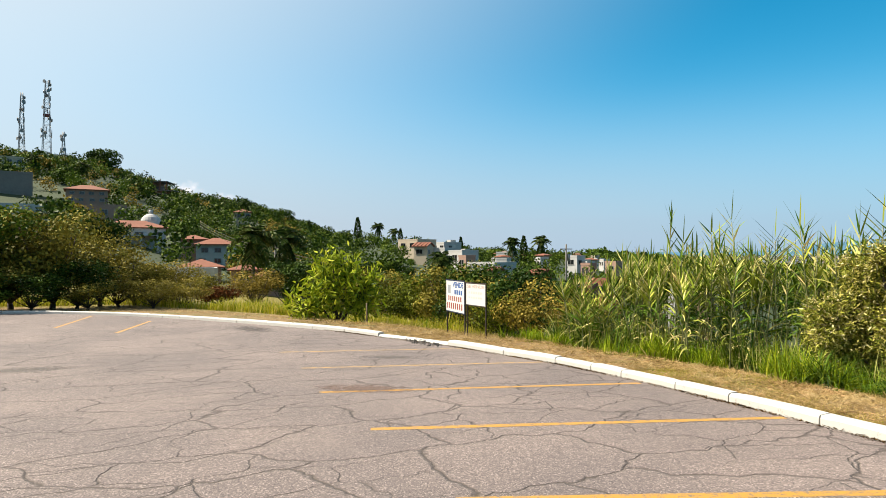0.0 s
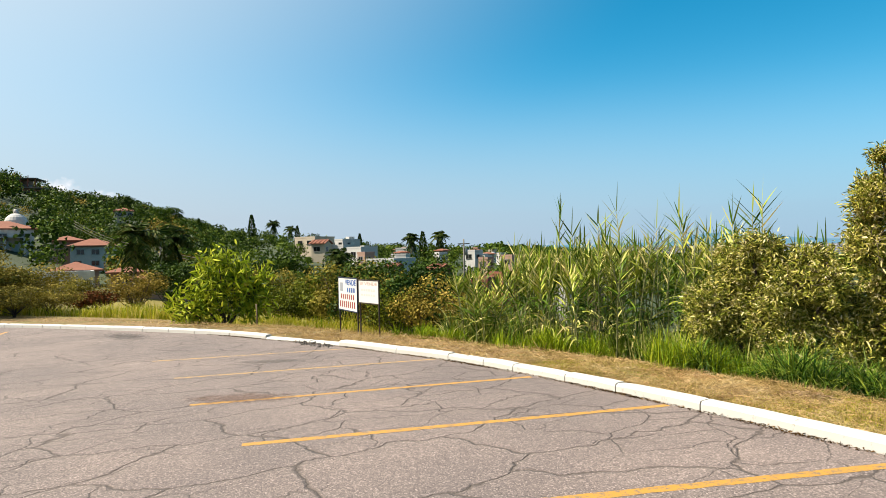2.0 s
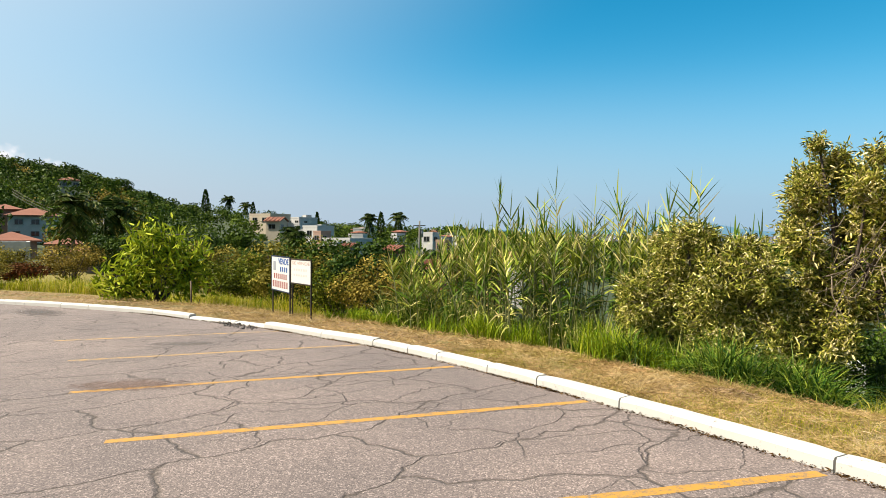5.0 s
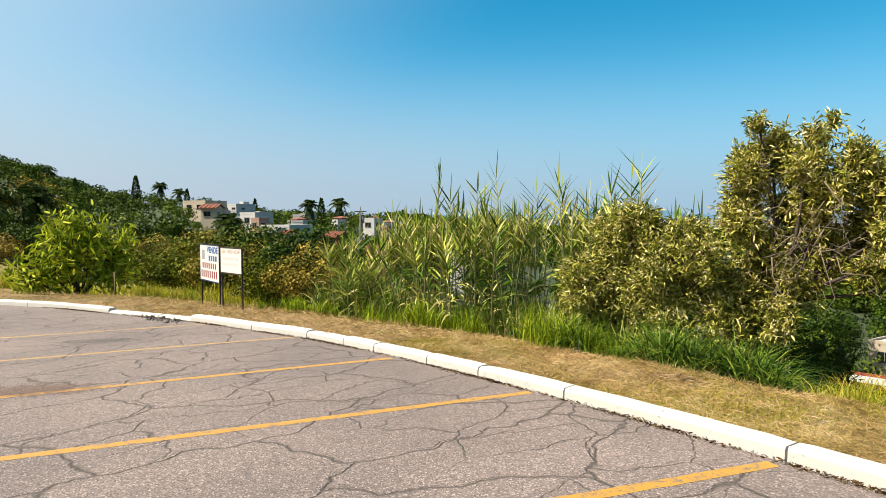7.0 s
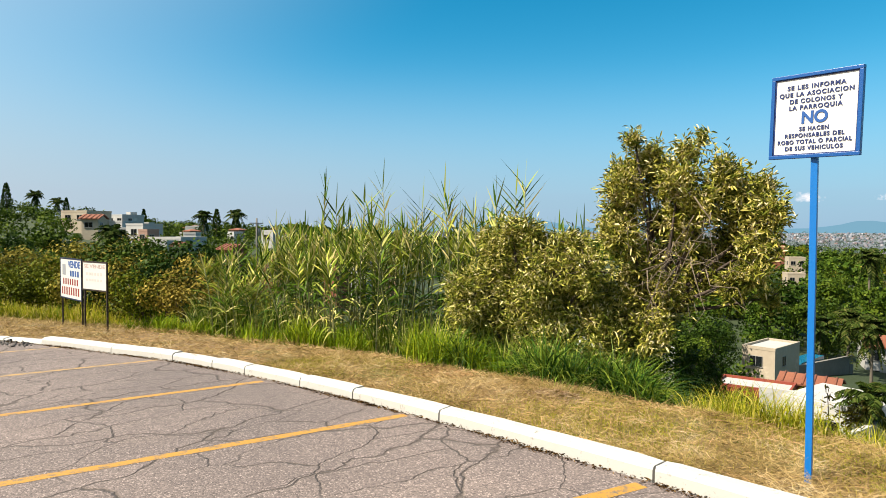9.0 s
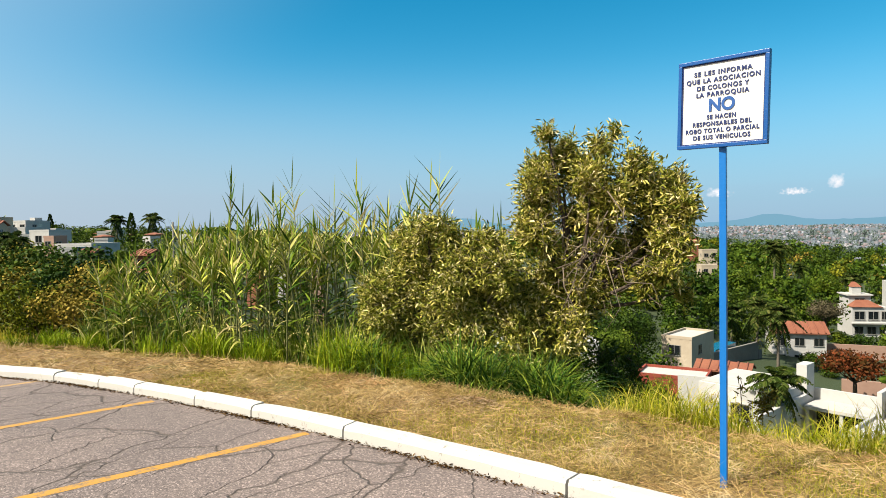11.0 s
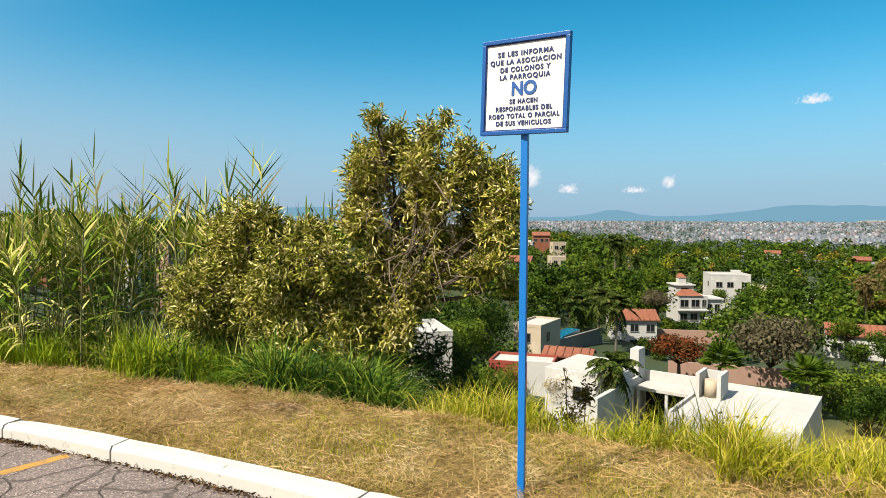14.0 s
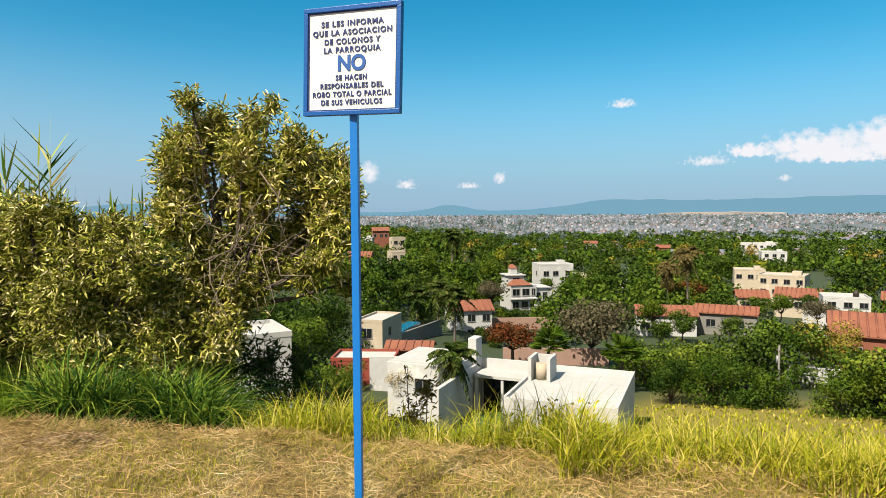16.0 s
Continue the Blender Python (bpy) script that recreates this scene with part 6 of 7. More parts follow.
# ---- radio towers ----
def radio_tower(az, r, z, h, half, dishes, label, red=False):
    x, y = bearing(az, r)
    ob = thing("radio_tower", Matrix.Translation((x, y, z)), label, "radio tower", "radio towers")
    bm = bmesh.new()
    n = int(h / 2.2)
    legs = [[Vector((sx * half * (1 - 0.65 * k / n), sy * half * (1 - 0.65 * k / n), h * k / n)) for k in range(n + 1)] for sx, sy in ((-1, -1), (1, -1), (1, 1), (-1, 1))]
    legs = [[Vector((l[0].x, l[0].y, -9.0))] + l for l in legs]
    for l in legs:
        tube(bm, l, [0.13] * len(l), 4)
    for k in range(1, n + 1):
        for q in range(4):
            tube(bm, [legs[q][k], legs[(q + 1) % 4][k + 1]], [0.06, 0.06], 3)
            tube(bm, [legs[q][k], legs[(q + 1) % 4][k]], [0.06, 0.06], 3)
    part("lattice", bm, LATTICE, ob)
    if red:
        part("band", boxes((-half * 0.75, half * 0.75, -half * 0.75, half * 0.75, h * 0.5, h * 0.53)), LATTICE_RED, ob, "red painted platform")
    for k in range(dishes):
        hh = h * rng.uniform(0.15, 0.98)
        a = rng.uniform(0, 6.283)
        q = half * (1 - 0.65 * hh / h) + 0.5
        bm = bmesh.new()
        if k % 2:
            box(bm, -0.16, 0.16, -0.1, 0.1, -1.0, 1.0)
        else:
            tube(bm, [(0, -0.1, 0), (0, 0.2, 0), (0, 0.35, 0)], [0.25, 0.75, 0.7], 10)
        tube(bm, [(0, -0.05, 0), (0, -1.2, 0)], [0.05, 0.05], 4)
        o = part("antenna", bm, LATTICE, ob)
        o.matrix_local = Matrix.Translation((math.cos(a) * q, math.sin(a) * q, hh)) @ Matrix.Rotation(a - math.pi / 2, 4, "Z")
    return ob


radio_tower(-9.0, 300, 42.5, 29.0, 1.5, 26, "tall grey lattice radio tower with dishes on the hilltop", True)
radio_tower(-10.6, 300, 42, 23.5, 1.0, 16, "grey lattice radio tower with panel antennas on the hilltop")
radio_tower(-7.9, 300, 41, 10.5, 0.7, 8, "short lattice mast with panel antennas on the hilltop")


def utility_pole(x, y, h, label, z=None):
    z = land1(x, y) if z is None else z
    ob = thing("utility_pole", Matrix.Translation((x, y, z)), label, "utility pole", "utility poles")
    part("shaft", tube(bmesh.new(), [(0, 0, -1), (0, 0, h)], [0.14, 0.09], 8), CONCRETE, ob)
    part("crossarm", boxes((-0.8, 0.8, -0.05, 0.05, h - 0.6, h - 0.5)), WOOD, ob)
    part("transformer", tube(bmesh.new(), [(0.3, 0, h - 1.9), (0.3, 0, h - 1.1)], [0.2, 0.2], 8), LATTICE, ob)
    return ob


px, py = bearing(109.9, 70, E_)
utility_pole(px, py, 6.2, "grey utility pole at the foot of the slope", by_drop(70, -15.3, 0))
px, py = bearing(33.7, 75)
utility_pole(px, py, 6.0, "grey utility pole among houses", by_drop(75, -3.6, 0))
px, py = bearing(8.1, 85)
utility_pole(px, py, 7.0, "grey utility pole among trees", by_drop(85, -3.6, 0))

def cable(a, b, sag, label):
    """A thin cable hanging between two points."""
    a, b = Vector(a), Vector(b)
    pts = [a.lerp(b, k / 12) - Vector((0, 0, sag * 4 * (k / 12) * (1 - k / 12))) for k in range(13)]
    ob = part("cable", tube(bmesh.new(), pts, [0.03] * 13, 4), STEEL, None)
    return tagged(ob, label, "cable", "cables")


ax, ay = bearing(8.1, 85)
bx, by = bearing(14.5, 70)
cx, cy = bearing(2.0, 100)
for k in range(3):
    cable((ax, ay, by_drop(85, -3.6, 0) + 6.4 - 0.35 * k), (bx, by, 1.0 - 0.35 * k), 0.6, "thin dark overhead cable from a utility pole")
    cable((ax, ay, by_drop(85, -3.6, 0) + 6.4 - 0.35 * k), (cx, cy, 6.5 - 0.35 * k), 0.8, "thin dark overhead cable from a utility pole")

# ---- woods ----
rp = random.Random(8)


def clear(x, y, pad):
    """False where a tree would stand in a house or hide it."""
    for hx, hy, hr in KEEP_CLEAR:
        if math.hypot(x - hx, y - hy) < hr + pad:
            return False
        # a gap on the side toward the lot
        d = math.hypot(hx, hy)
        ux, uy = hx / d, hy / d
        along, across = (hx - x) * ux + (hy - y) * uy, abs((hx - x) * uy - (hy - y) * ux)
        if 0 < along < min(30, d * 0.22) and across < hr * 0.6 + pad * 0.25:
            return False
    return True


def wood(n, az0, az1, r0, r1, kinds, scale=(0.7, 1.15), eye=(0.0, 0.0), group="woods"):
    made = 0
    for k in range(n * 3):
        if made >= n:
            break
        az, r = rp.uniform(az0, az1), math.sqrt(rp.uniform(r0 * r0, r1 * r1))
        x, y = bearing(az, r, eye)
        s = rp.uniform(*scale)
        if not clear(x, y, 3.2 * s):
            continue
        plant(rp.choice(kinds), x, y, s, group=group)
        made += 1


def joined_wood(n, az0, az1, r0, r1, mat, size, label, eye=(0.0, 0.0), per=220, cut=0.0, seed=1.0):
    """A wood too far off to count: lobed crowns of leaf clumps, all in one sheet of growth."""
    C, Wd, S, Nd = [], [], [], []
    for k in range(n):
        az, r = rp.uniform(az0, az1), math.sqrt(rp.uniform(r0 * r0, r1 * r1))
        x, y = bearing(az, r, eye)
        s = size * rp.uniform(0.65, 1.3)
        if not clear(x, y, 2.6 * s / 4) or clumpy(np.array([x]), np.array([y]), 0.05, seed)[0] < cut:
            continue
        z = land1(x, y)
        for q in range(5):
            c = np.array([x, y, z]) + np.array([rp.uniform(-0.6, 0.6), rp.uniform(-0.6, 0.6), rp.uniform(0.35, 1.15)]) * s
            d = unit(rng.normal(size=(per // 5, 3)))
            C.append(c + d * s * 0.5 * rng.uniform(0.6, 1.05, (per // 5, 1)))
            Wd.append(np.cross(d, rng.normal(size=d.shape)) + d * 0.25)
            Nd.append(d + rng.normal(0, 0.35, d.shape))
            S.append(np.full(per // 5, s * (0.15 + r / 4500)))
    C, Wd, S, Nd = np.concatenate(C), np.concatenate(Wd), np.concatenate(S), np.concatenate(Nd)
    V, F = leaves(rng, C, Wd, S * rng.uniform(0.7, 1.3, len(S)), S * rng.uniform(0.6, 0.9, len(S)), 0.25, simple=True, facing=Nd)
    return stuff("woods", V, F, mat, label, "trees")


HILL = T_DARK * 3 + T_MID * 2 + [T_OLIVE, T_LIME]
wood(34, -20, 10, 55, 150, HILL, (0.42, 0.72), group="hillside trees")
wood(34, 10, 60, 50, 140, HILL, (0.32, 0.5), group="town trees")
wood(44, 66, 125, 140, 260, T_MID * 3 + T_DARK * 2 + [T_LIME, PALM], (0.9, 1.35), E_, "valley trees")
joined_wood(300, -22, 12, 90, 330, L_DARK, 3.3, "dense dark green woods on the hillside")
joined_wood(230, -22, 11, 80, 330, L_MID, 2.9, "mid-green trees among the hillside woods")
joined_wood(130, -22, 11, 70, 300, L_OLIVE, 2.6, "olive-brown trees among the hillside woods")
joined_wood(330, 10, 62, 70, 330, L_DARK, 2.9, "dark green trees among town houses")
joined_wood(210, 10, 62, 60, 330, L_MID, 2.7, "green trees among town houses")
joined_wood(420, 64, 128, 165, 560, L_MID, 4.8, "broad green treetops in the valley", E_)
joined_wood(260, 64, 128, 160, 560, L_DARK, 4.8, "dark green treetops in the valley", E_)
joined_wood(110, 66, 126, 118, 200, L_MID, 4.2, "green garden trees between valley houses", E_)
joined_wood(60, 62, 80, 62, 125, L_DARK, 2.6, "dark green trees on the slope below the lot", E_)
joined_wood(40, 62, 80, 60, 125, L_MID, 2.4, "green trees on the slope below the lot", E_)
joined_wood(60, 66, 126, 100, 180, L_DARK, 3.4, "dark garden shrubs between valley houses", E_)
joined_wood(36, 64, 128, 150, 500, L_OLIVE, 4.4, "olive-brown treetops in the valley", E_)
joined_wood(100, 64, 128, 160, 500, L_FRESH, 4.6, "bright green treetops in the valley", E_)

# trees told apart, hill and town
for az, r, proto, s in ((1.4, 262, T_MID[0], 0.8), (2.6, 255, T_DARK[0], 0.75), (4.2, 250, T_GREY, 0.8), (5.6, 246, T_DARK[1], 0.85), (8.9, 240, T_DARK[0], 0.95), (10.2, 232, T_MID[1], 0.6), (12.4, 235, T_DARK[1], 0.6), (13.4, 230, T_DARK[0], 0.55), (-4.9, 250, T_DARK[0], 1.25), (-5.6, 255, T_DARK[1], 1.1), (8.2, 215, T_MID[0], 1.0), (15.2, 240, CYP, 1.1), (11.0, 230, CYP, 0.7), (30.0, 190, CYP, 1.0), (24.4, 230, CYP, 0.8), (19.0, 240, CYP, 0.8), (17.0, 235, PALM, 1.1), (18.4, 225, PALM, 0.9),
                        (31.5, 200, PALM, 1.2), (29.0, 180, PALM, 1.1), (30.6, 46, PALM, 0.6), (9.0, 62, PALM, 0.9), (6.3, 58, PALM, 0.85), (22.6, 85, PALM, 0.8), (-9.8, 200, PALM, 0.8), (-6.6, 190, PALM, 0.8)):
    x, y = bearing(az, r)
    plant(proto, x, y, s)
# valley
for az, r, proto, s, top in ((81.5, 74, PALM, 0.85, -5.9), (83.0, 70, PALM, 0.8, -6.5), (79.6, 80, PALM, 0.8, -6.6), (82.8, 150, PALM, 1.3, -1.4), (91.0, 52, FAN, 1.0, -10.6), (97.6, 50, FAN, 1.0, -11.0), (83.0, 36, PALM, 0.55, -11.6),
                             (103.0, 98, PALM_TALL, 0.78, -2.9), (101.4, 104, PALM_TALL, 0.66, -4.2), (88.2, 56, T_RED, 0.85, -9.4), (95.2, 62, T_GREY, 1.0, -7.0), (102.9, 110, T_RED, 1.2, -5.4),
                             (100.3, 54, N_GREEN[0], 0.95, -10.2), (103.6, 52, N_GREEN[2], 1.0, -9.6), (107.2, 52, N_GREEN[1], 0.95, -9.2), (110.4, 56, N_GREEN[0], 1.0, -8.0), (113.2, 58, N_OLIVE[0], 0.95, -7.6), (109.0, 46, N_GREEN[2], 0.62, -11.6), (105.2, 46, N_GREEN[0], 0.62, -11.4), (114.4, 44, N_GREEN[0], 0.6, -11.6), (101.8, 46, N_GREEN[1], 0.5, -11.9), (116.4, 47, N_GREEN[2], 0.95, -9.3), (118.6, 44, N_GREEN[0], 0.95, -9.4), (98.2, 58, N_GREEN[0], 0.55, -11.2), (105.5, 92, T_DARK[0], 0.62, -6.4),
                             (100.2, 80, T_LIME, 0.55, -7.2), (102.6, 78, T_MID[1], 0.5, -8.0), (86.3, 95, T_GREY, 0.6, -5.8), (80.0, 115, T_LIME, 1.1, -3.7), (83.6, 105, T_MID[0], 1.1, -4.0), (77.5, 95, T_DARK[0], 1.1, -3.8), (74.0, 100, T_MID[1], 1.2, -3.4), (86.4, 120, T_LIME, 1.0, -3.9), (94.0, 125, T_LIME, 0.8, -5.0), (96.0, 115, T_MID[0], 0.8, -5.2),
                             (71.5, 60, N_GREEN[1], 0.8, -7.0), (70.0, 45, N_GREEN[0], 0.6, -8.5), (73.0, 40, N_GREEN[2], 0.45, -12.4), (68.0, 36, N_GREEN[1], 0.5, -9.5), (78.5, 38, N_OLIVE[0], 0.36, -13.2), (110.0, 90, T_LIME, 0.5, -6.4), (87.2, 96, T_MID[0], 0.5, -8.2), (88.8, 97, T_DARK[0], 0.45, -8.3), (90.4, 96, T_MID[1], 0.45, -8.2), (91.6, 98, T_DARK[1], 0.5, -7.6), (92.8, 110, T_LIME, 0.6, -5.9), (91.2, 122, T_MID[0], 0.5, -5.6), (93.6, 120, T_DARK[0], 0.6, -5.4), (85.2, 72, T_DARK[0], 0.35, -9.9), (86.6, 70, T_MID[0], 0.3, -10.6), (79.0, 88, T_DARK[1], 0.7, -5.2), (76.0, 84, T_MID[0], 0.75, -5.0), (108.4, 108, T_MID[0], 0.5, -6.7), (112.2, 104, T_DARK[0], 0.5, -6.3), (115.2, 90, T_MID[1], 0.45, -7.2), (117.4, 84, T_DARK[1], 0.5, -7.0), (106.4, 80, T_MID[0], 0.42, -8.4), (100.9, 74, T_DARK[1], 0.38, -9.0), (112.5, 85, T_GREY, 0.5, -6.6)):
    r, s = r * 1.5, s * 1.5
    x, y = bearing(az, r, E_)
    hgt = {T_DARK[0]: 8, T_DARK[1]: 8, T_MID[0]: 7, T_MID[1]: 7, T_OLIVE: 6.5, T_GREY: 6, T_RED: 3.6, T_LIME: 6, PALM: 7.6, PALM_TALL: 11.0, FAN: 3.9, N_OLIVE[0]: 6.5, N_GREEN[0]: 7, N_GREEN[1]: 7, N_GREEN[2]: 7}[proto] * s
    plant(proto, x, y, s, z=by_drop(r, top, hgt))

# round the lot's far edge
for az, r, proto, s, wide in ((-8.6, 34, N_OLIVE[0], 0.80, 1.0), (-11.2, 35, N_OLIVE[1], 0.75, 1.0), (-13.5, 34, N_GREEN[0], 0.7, 1.1), (-5.4, 36, N_OLIVE[0], 0.62, 1.1), (-2.8, 37, N_OLIVE[1], 0.5, 1.3), (-0.4, 38, N_OLIVE[0], 0.42, 1.4), (-12.4, 32.5, N_OLIVE[1], 0.45, 1.3), (-7.0, 33.5, N_GREEN[1], 0.34, 1.6), (-4.0, 35, N_OLIVE[1], 0.30, 1.6),
                              (2.5, 44, N_OLIVE[0], 0.36, 1.5), (3.4, 40, T_RED, 0.40, 1.2), (6.5, 42, N_OLIVE[0], 0.42, 1.4), (9.2, 45, N_GREEN[1], 0.5, 1.2), (11.3, 43, N_GREEN[1], 0.55, 1.2),
                              (19.0, 33, N_FRESH, 0.50, 1.2), (21.6, 32, N_FRESH, 0.52, 1.2), (23.6, 30, N_OLIVE[0], 0.62, 1.1), (17.0, 36, N_OLIVE[0], 0.55, 1.1), (25.6, 27, N_GREEN[1], 0.52, 1.1), (27.4, 25, N_OLIVE[0], 0.50, 1.1), (29.6, 23, N_GREEN[1], 0.48, 1.1), (31.0, 20.5, N_OLIVE[1], 0.40, 1.1), (28.2, 21.5, N_FRESH, 0.36, 1.1), (33.0, 21, N_GREEN[1], 0.40, 1.1), (35.0, 18.5, N_OLIVE[0], 0.34, 1.1), (36.5, 17, N_FRESH, 0.30, 1.1), (15.0, 50, N_FRESH, 0.6, 1.1), (20.0, 48, N_GREEN[0], 0.6, 1.1), (-10.0, 31.8, N_GREEN[1], 0.24, 1.9), (-6.2, 32.2, N_OLIVE[0], 0.22, 1.9), (-1.6, 33.5, N_OLIVE[0], 0.24, 1.8), (0.8, 35, N_OLIVE[1], 0.25, 1.8), (-13.5, 31.5, N_GREEN[1], 0.25, 1.9), (26.0, 45, N_GREEN[1], 0.6, 1.2)):
    x, y = bearing(az, r)
    plant(proto, x, y, s, wide=wide, group="trees round the lot")

bx, by = bearing(13.4, 25.5)
twiggy(rng, "bright_shrub", Matrix.Translation((bx, by, land1(bx, by))) @ Matrix.Diagonal((1.0, 1.0, 1.25, 1.0)),
       [(-0.9, 0, 0.8, 0.7), (0, 0, 1.1, 0.85), (0.9, 0, 0.95, 0.75), (0.2, 0.2, 1.75, 0.55), (-0.5, 0, 1.6, 0.5), (1.3, 0, 1.3, 0.5), (-1.4, 0, 0.6, 0.5), (0.7, 0, 1.65, 0.4), (-0.2, 0, 2.1, 0.25)],
       330, 7, 0.30, L_BUSH, "large bright green broad-leaved shrub on the verge", (0, 0, -0.2), 0, 0.06)
# shrubs and tall herbs on the slope's lip: bearing and distance from the lot's corner, height of the top, spread
for az, r, top, w, mat, what in ((79.5, 8.2, -0.42, 0.42, L_OLIVE, "olive-brown leafy shrub on the slope's edge"), (76.5, 7.6, -0.75, 0.34, L_OLIVE, "olive-brown leafy shrub on the slope's edge"),
                                 (91.0, 6.6, -0.36, 0.26, L_OLIVE, "pale olive flowering herb at the slope's edge"), (93.6, 5.9, -0.22, 0.24, L_BUSH, "tall bright green leafy herb at the slope's edge"),
                                 (96.5, 5.7, -0.42, 0.30, L_LIME, "bright green leafy shrub at the slope's edge"), (98.6, 5.6, -0.52, 0.24, L_LIME, "bright green leafy shrub at the slope's edge"),
                                 (88.0, 6.8, -0.55, 0.26, L_LIME, "bright green leafy shrub at the slope's edge"), (112.5, 6.5, -0.62, 0.22, L_OLIVE, "olive seeding herb on the grassy slope"),
                                 (117.0, 6.8, -0.70, 0.22, L_OLIVE, "olive seeding herb on the grassy slope"), (61.5, 7.3, 0.25, 0.50, L_DARK, "dark green shrub under the small tree"), (64.5, 7.4, 0.30, 0.56, L_DARK, "dark green shrub under the small tree"), (68.0, 7.6, 0.02, 0.50, L_DARK, "green shrub under the small tree"), (58.5, 7.2, 0.1, 0.36, L_DARK, "dark green shrub under the small tree"), (72.0, 8.0, -0.45, 0.30, L_LIME, "green shrub under the small tree")):
    ex, ey = bearing(az, r, E_)
    ez = land1(ex, ey)
    h = max(top - ez, 0.4)
    twiggy(rng, "green_shrub", Matrix.Translation((ex, ey, ez)), [(0, 0, h * 0.25, w), (0.2 * w, 0.6 * w, h * 0.45, w * 0.8), (-0.2 * w, -0.6 * w, h * 0.5, w * 0.75), (0, 0.1 * w, h * 0.72, w * 0.6), (0, -0.3 * w, h * 0.85, w * 0.35), (0, 0.35 * w, h * 0.92, w * 0.22)],
           int(150 * max(1.0, w / 0.3) ** 2), 9, 0.085, mat, what, (0, 0, -0.1), 0, 0.02)

# ---- the far plain, the hills and the clouds ----
def far_boxes(n, az0, az1, r0, r1):
    az = np.radians(rng.uniform(az0, az1, n))
    r = np.exp(rng.uniform(np.log(r0), np.log(r1), n))
    x, y = r * np.sin(az), r * np.cos(az)
    keep = clumpy(x, y, 0.006, 2.0) + 0.25 * clumpy(x, y, 0.03, 5.0) + r / 9000 > rng.uniform(0.35, 0.95, n)
    x, y, r = x[keep], y[keep], r[keep]
    m = len(x)
    z = land(x, y)
    w, d, h = rng.uniform(3.0, 7.5, m) * (0.6 + r / 4000), rng.uniform(3.0, 7, m) * (0.6 + r / 4000), rng.uniform(2.2, 4.6, m) * (0.75 + r / 4000)
    a = rng.uniform(0, 3.14, m)
    V = np.zeros((m, 8, 3))
    for q, (sx, sy, sz) in enumerate([(a_, b_, c_) for a_ in (-1, 1) for b_ in (-1, 1) for c_ in (0, 1)]):
        lx, ly = sx * w / 2, sy * d / 2
        V[:, q] = np.stack([x + lx * np.cos(a) - ly * np.sin(a), y + lx * np.sin(a) + ly * np.cos(a), z - 2 + sz * (h + 2)], axis=1)
    f = np.array([(0, 1, 3, 2), (4, 6, 7, 5), (0, 4, 5, 1), (2, 3, 7, 6), (1, 5, 7, 3)])
    F = (np.arange(m) * 8)[:, None, None] + f[None]
    return V.reshape(-1, 3), F.reshape(-1, 4)


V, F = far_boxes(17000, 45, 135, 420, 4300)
# wall colours mixed with the blue of the haze before them
CITY = island_mat("haze_blued_walls", ((0.40, 0.42, 0.48), (0.20, 0.25, 0.32), (0.28, 0.30, 0.35), (0.25, 0.19, 0.20), (0.25, 0.31, 0.39), (0.32, 0.20, 0.18), (0.58, 0.59, 0.64), (0.17, 0.23, 0.30)))
stuff("distant_city", V, F, CITY, "pale haze-blued spread of small distant city houses on the plain", "city")


def far_clumps(n, az0, az1, r0, r1, per, size, mat, label, seed):
    az = np.radians(rng.uniform(az0, az1, n))
    r = np.exp(rng.uniform(np.log(r0), np.log(r1), n))
    x, y = r * np.sin(az), r * np.cos(az)
    keep = clumpy(x, y, 0.006, seed) > rng.uniform(0.1, 0.75, n)
    x, y, r = x[keep], y[keep], r[keep]
    m = len(x)
    s = rng.uniform(0.7, 1.4, m) * size * (1 + r / 3000)
    C = np.repeat(np.stack([x, y, land(x, y) + s * 0.6], axis=1), per, axis=0)
    d = unit(rng.normal(size=(m * per, 3)))
    S = np.repeat(s, per)[:, None]
    C = C + d * S * np.array([1, 1, 0.7]) * rng.uniform(0.6, 1.0, (m * per, 1))
    V, F = leaves(rng, C, np.cross(d, rng.normal(size=d.shape)) + d * 0.25, S[:, 0] * 0.5, S[:, 0] * 0.42, 0.25, simple=True, facing=d + rng.normal(0, 0.35, d.shape))
    stuff("distant_woods", V, F, mat, label, "trees")


# leaf greens greyed and lightened to carry the distance haze
L_HAZY = foliage("haze_paled_leaf", ((0.09, 0.14, 0.11), (0.15, 0.21, 0.17), (0.22, 0.28, 0.24)), 0.8, 0.1, 0.1)
far_clumps(2200, 35, 135, 300, 1100, 60, 3.8, L_MID, "dense green treetops across the plain", 5.0)
far_clumps(5200, 35, 135, 700, 4200, 20, 3.4, L_HAZY, "haze-paled green distant treetops between houses", 9.0)


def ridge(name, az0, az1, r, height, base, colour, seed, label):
    """A far ridge: a plain backdrop sheet that glows in the blue of the haze."""
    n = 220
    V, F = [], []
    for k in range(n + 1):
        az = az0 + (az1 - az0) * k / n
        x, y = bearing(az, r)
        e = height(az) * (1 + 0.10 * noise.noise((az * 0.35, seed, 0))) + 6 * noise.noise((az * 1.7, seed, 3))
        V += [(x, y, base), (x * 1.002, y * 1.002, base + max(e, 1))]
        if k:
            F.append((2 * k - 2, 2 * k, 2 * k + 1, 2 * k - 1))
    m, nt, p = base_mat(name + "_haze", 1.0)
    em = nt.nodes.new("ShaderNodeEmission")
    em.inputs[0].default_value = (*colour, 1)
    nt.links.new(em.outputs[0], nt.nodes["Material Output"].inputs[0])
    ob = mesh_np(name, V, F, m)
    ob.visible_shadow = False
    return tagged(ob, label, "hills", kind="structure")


def hump(az, c, w, h):
    return h * math.exp(-((az - c) / w) ** 2)


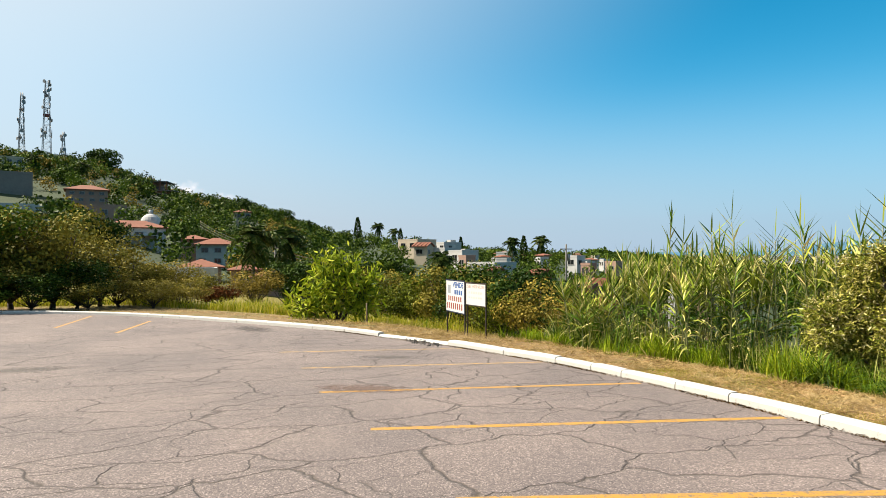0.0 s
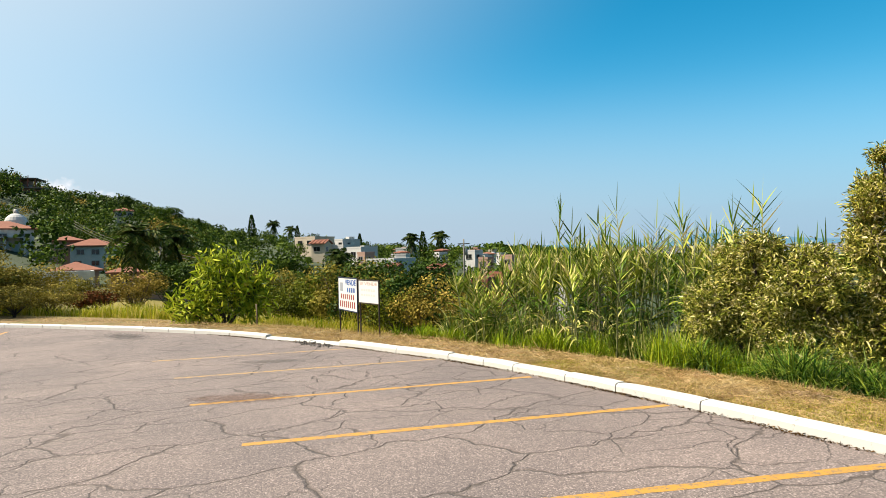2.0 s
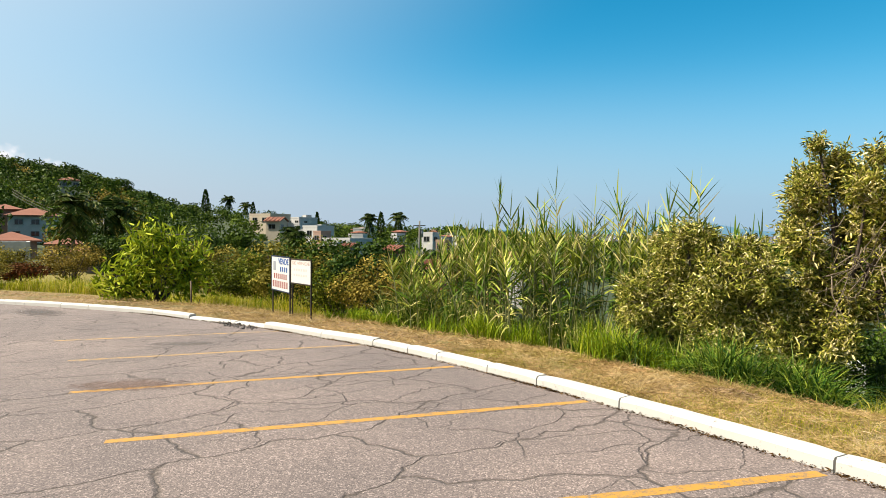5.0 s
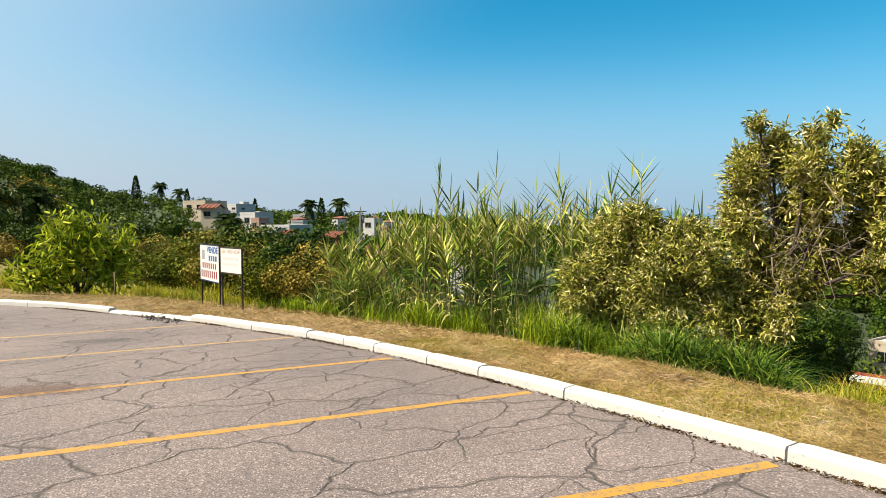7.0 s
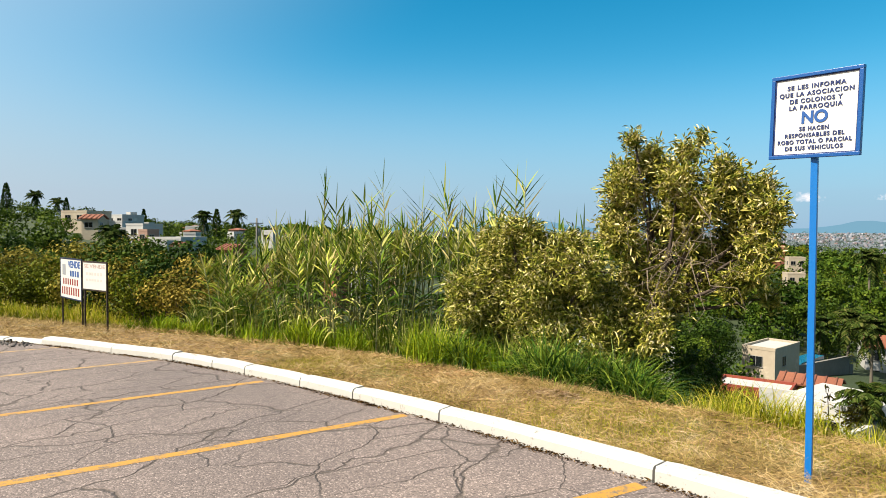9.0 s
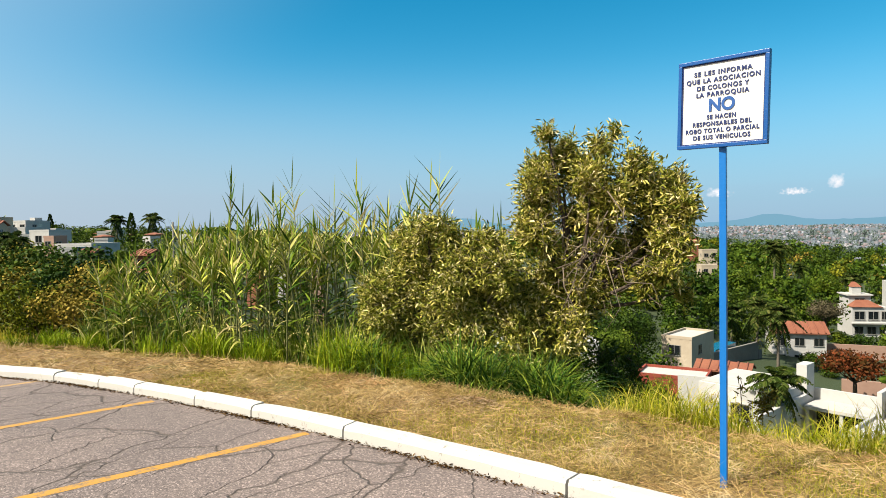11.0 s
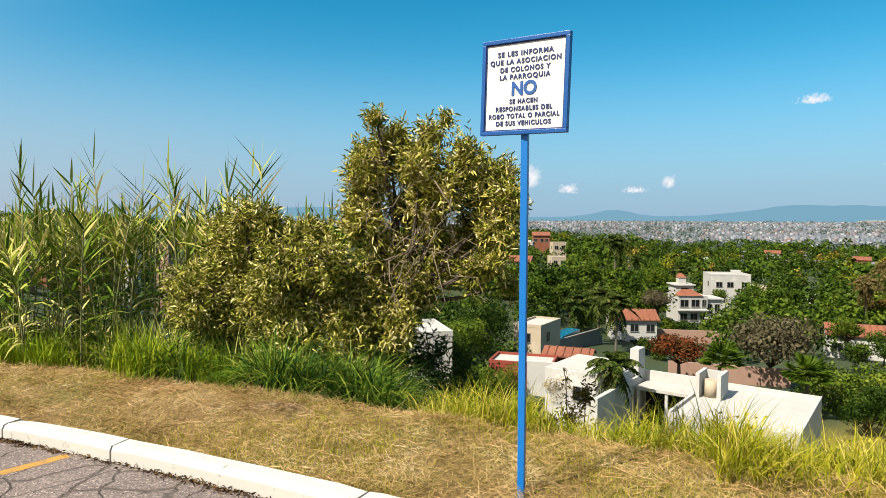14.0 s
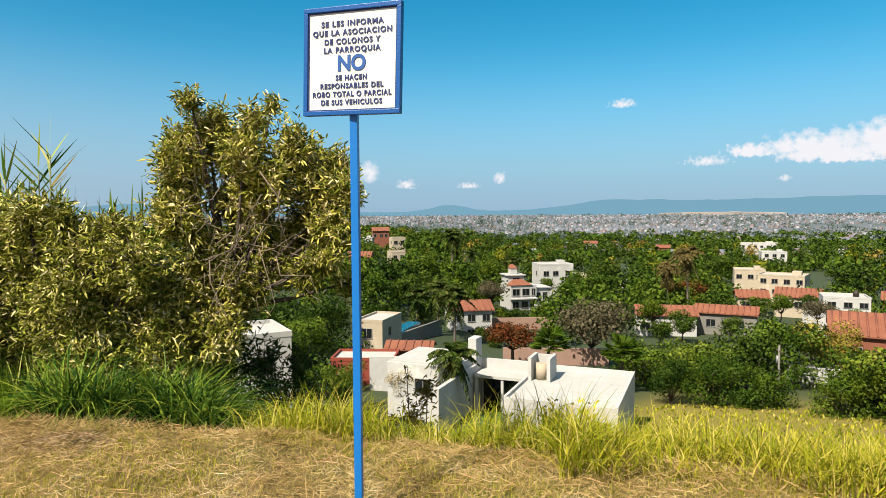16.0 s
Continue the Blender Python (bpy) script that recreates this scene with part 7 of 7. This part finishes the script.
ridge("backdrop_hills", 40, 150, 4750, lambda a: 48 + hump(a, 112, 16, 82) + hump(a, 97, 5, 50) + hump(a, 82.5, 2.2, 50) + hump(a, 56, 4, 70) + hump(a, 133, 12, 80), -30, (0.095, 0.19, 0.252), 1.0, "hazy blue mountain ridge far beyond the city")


QUARRY = surface("pale_quarry_cut", (0.42, 0.36, 0.32), (0.66, 0.59, 0.53), 0.02, 0.95, 0.3, 1.0)
bm = bmesh.new()
rows = []
for k in range(41):
    u = k / 40
    x, y = bearing(100.6 + 9.6 * u, 4300 + 40 * math.sin(9 * u))
    top = -3.0 + 8.0 * math.sin(math.pi * u) ** 0.6 + 3.0 * noise.noise((u * 9, 4.0, 0.0))
    rows.append([bm.verts.new(q) for q in ((x, y, -20.0), (x, y, top), (x * 1.02, y * 1.02, top + 3.0), (x * 1.02, y * 1.02, -20.0))])
for a, b in zip(rows, rows[1:]):
    for e in range(3):
        bm.faces.new((a[e], b[e], b[e + 1], a[e + 1]))
quarry = part("quarry_bank", bm, QUARRY, None)
tagged(quarry, "long pale quarry bank at the foot of distant hills", "quarry", kind="structure")


def cloud(az, el, w, h, seed):
    """A far cumulus puff: soft-edged, on a plain sheet of sky distance that glows in its sunlit white."""
    x, y = bearing(az, 4780)
    m, nt, p = base_mat("cloud_white", 1.0)
    co = nt.nodes.new("ShaderNodeTexCoord").outputs["Object"]
    mp = nt.nodes.new("ShaderNodeMapping")
    mp.inputs["Scale"].default_value = (1 / w, 1, 1 / h)
    nt.links.new(co, mp.inputs[0])
    sep = nt.nodes.new("ShaderNodeSeparateXYZ")
    nt.links.new(mp.outputs[0], sep.inputs[0])
    ln = nt.nodes.new("ShaderNodeVectorMath")
    ln.operation = "LENGTH"
    nt.links.new(mp.outputs[0], ln.inputs[0])
    n = nt.nodes.new("ShaderNodeTexNoise")
    n.noise_dimensions = "4D"
    n.inputs["W"].default_value, n.inputs["Scale"].default_value, n.inputs["Detail"].default_value = seed, 2.6 / h, 6
    nt.links.new(co, n.inputs["Vector"])
    d = mathn(nt, "ADD", ln.outputs["Value"], mathn(nt, "MULTIPLY", mathn(nt, "SUBTRACT", n.outputs[0], 0.5), 1.5))
    low = mathn(nt, "MULTIPLY", mathn(nt, "SUBTRACT", -0.25, sep.outputs["Z"]), 1.2)
    low.node.use_clamp = True
    k = mathn(nt, "MULTIPLY", mathn(nt, "SUBTRACT", 0.68, mathn(nt, "ADD", d, low)), 2.6 if w > 160 else 1.5)
    k.node.use_clamp = True
    em, tr, mx = nt.nodes.new("ShaderNodeEmission"), nt.nodes.new("ShaderNodeBsdfTransparent"), nt.nodes.new("ShaderNodeMixShader")
    em.inputs[0].default_value = (0.43, 0.43, 0.45, 1)
    nt.links.new(k, mx.inputs[0])
    nt.links.new(tr.outputs[0], mx.inputs[1])
    nt.links.new(em.outputs[0], mx.inputs[2])
    nt.links.new(mx.outputs[0], nt.nodes["Material Output"].inputs[0])
    bm = bmesh.new()
    bm.faces.new([bm.verts.new(q) for q in ((-w, 0, -h), (w, 0, -h), (w, 0, h), (-w, 0, h))])
    ob = part("backdrop_cloud", bm, m, None)
    ob.matrix_world = Matrix.Translation((x, y, 1.5 + 4780 * math.tan(radians(el)))) @ Matrix.Rotation(radians(-az), 4, "Z")
    ob.scale = (1.5, 1, 1.5)
    ob.visible_shadow = False
    return tagged(ob, "small white cumulus cloud low over the hills", "cloud", kind="structure")


for k, (az, el, w, h) in enumerate(((112.0, 4.9, 330, 120), (116.6, 5.2, 260, 140), (107.6, 4.9, 170, 60), (114.0, 4.2, 330, 60), (104.4, 4.2, 150, 45), (87.1, 3.1, 50, 60), (78.8, 2.6, 80, 45), (75.6, 3.6, 80, 110), (84.3, 2.5, 90, 28), (97.6, 9.2, 110, 40), (110.0, 2.7, 40, 30), (72.0, 3.0, 60, 50), (0.9, 5.3, 130, 70), (3.6, 4.5, 140, 60), (126.0, 6.0, 300, 110))):
    cloud(az, el, w, h, k * 3.7)
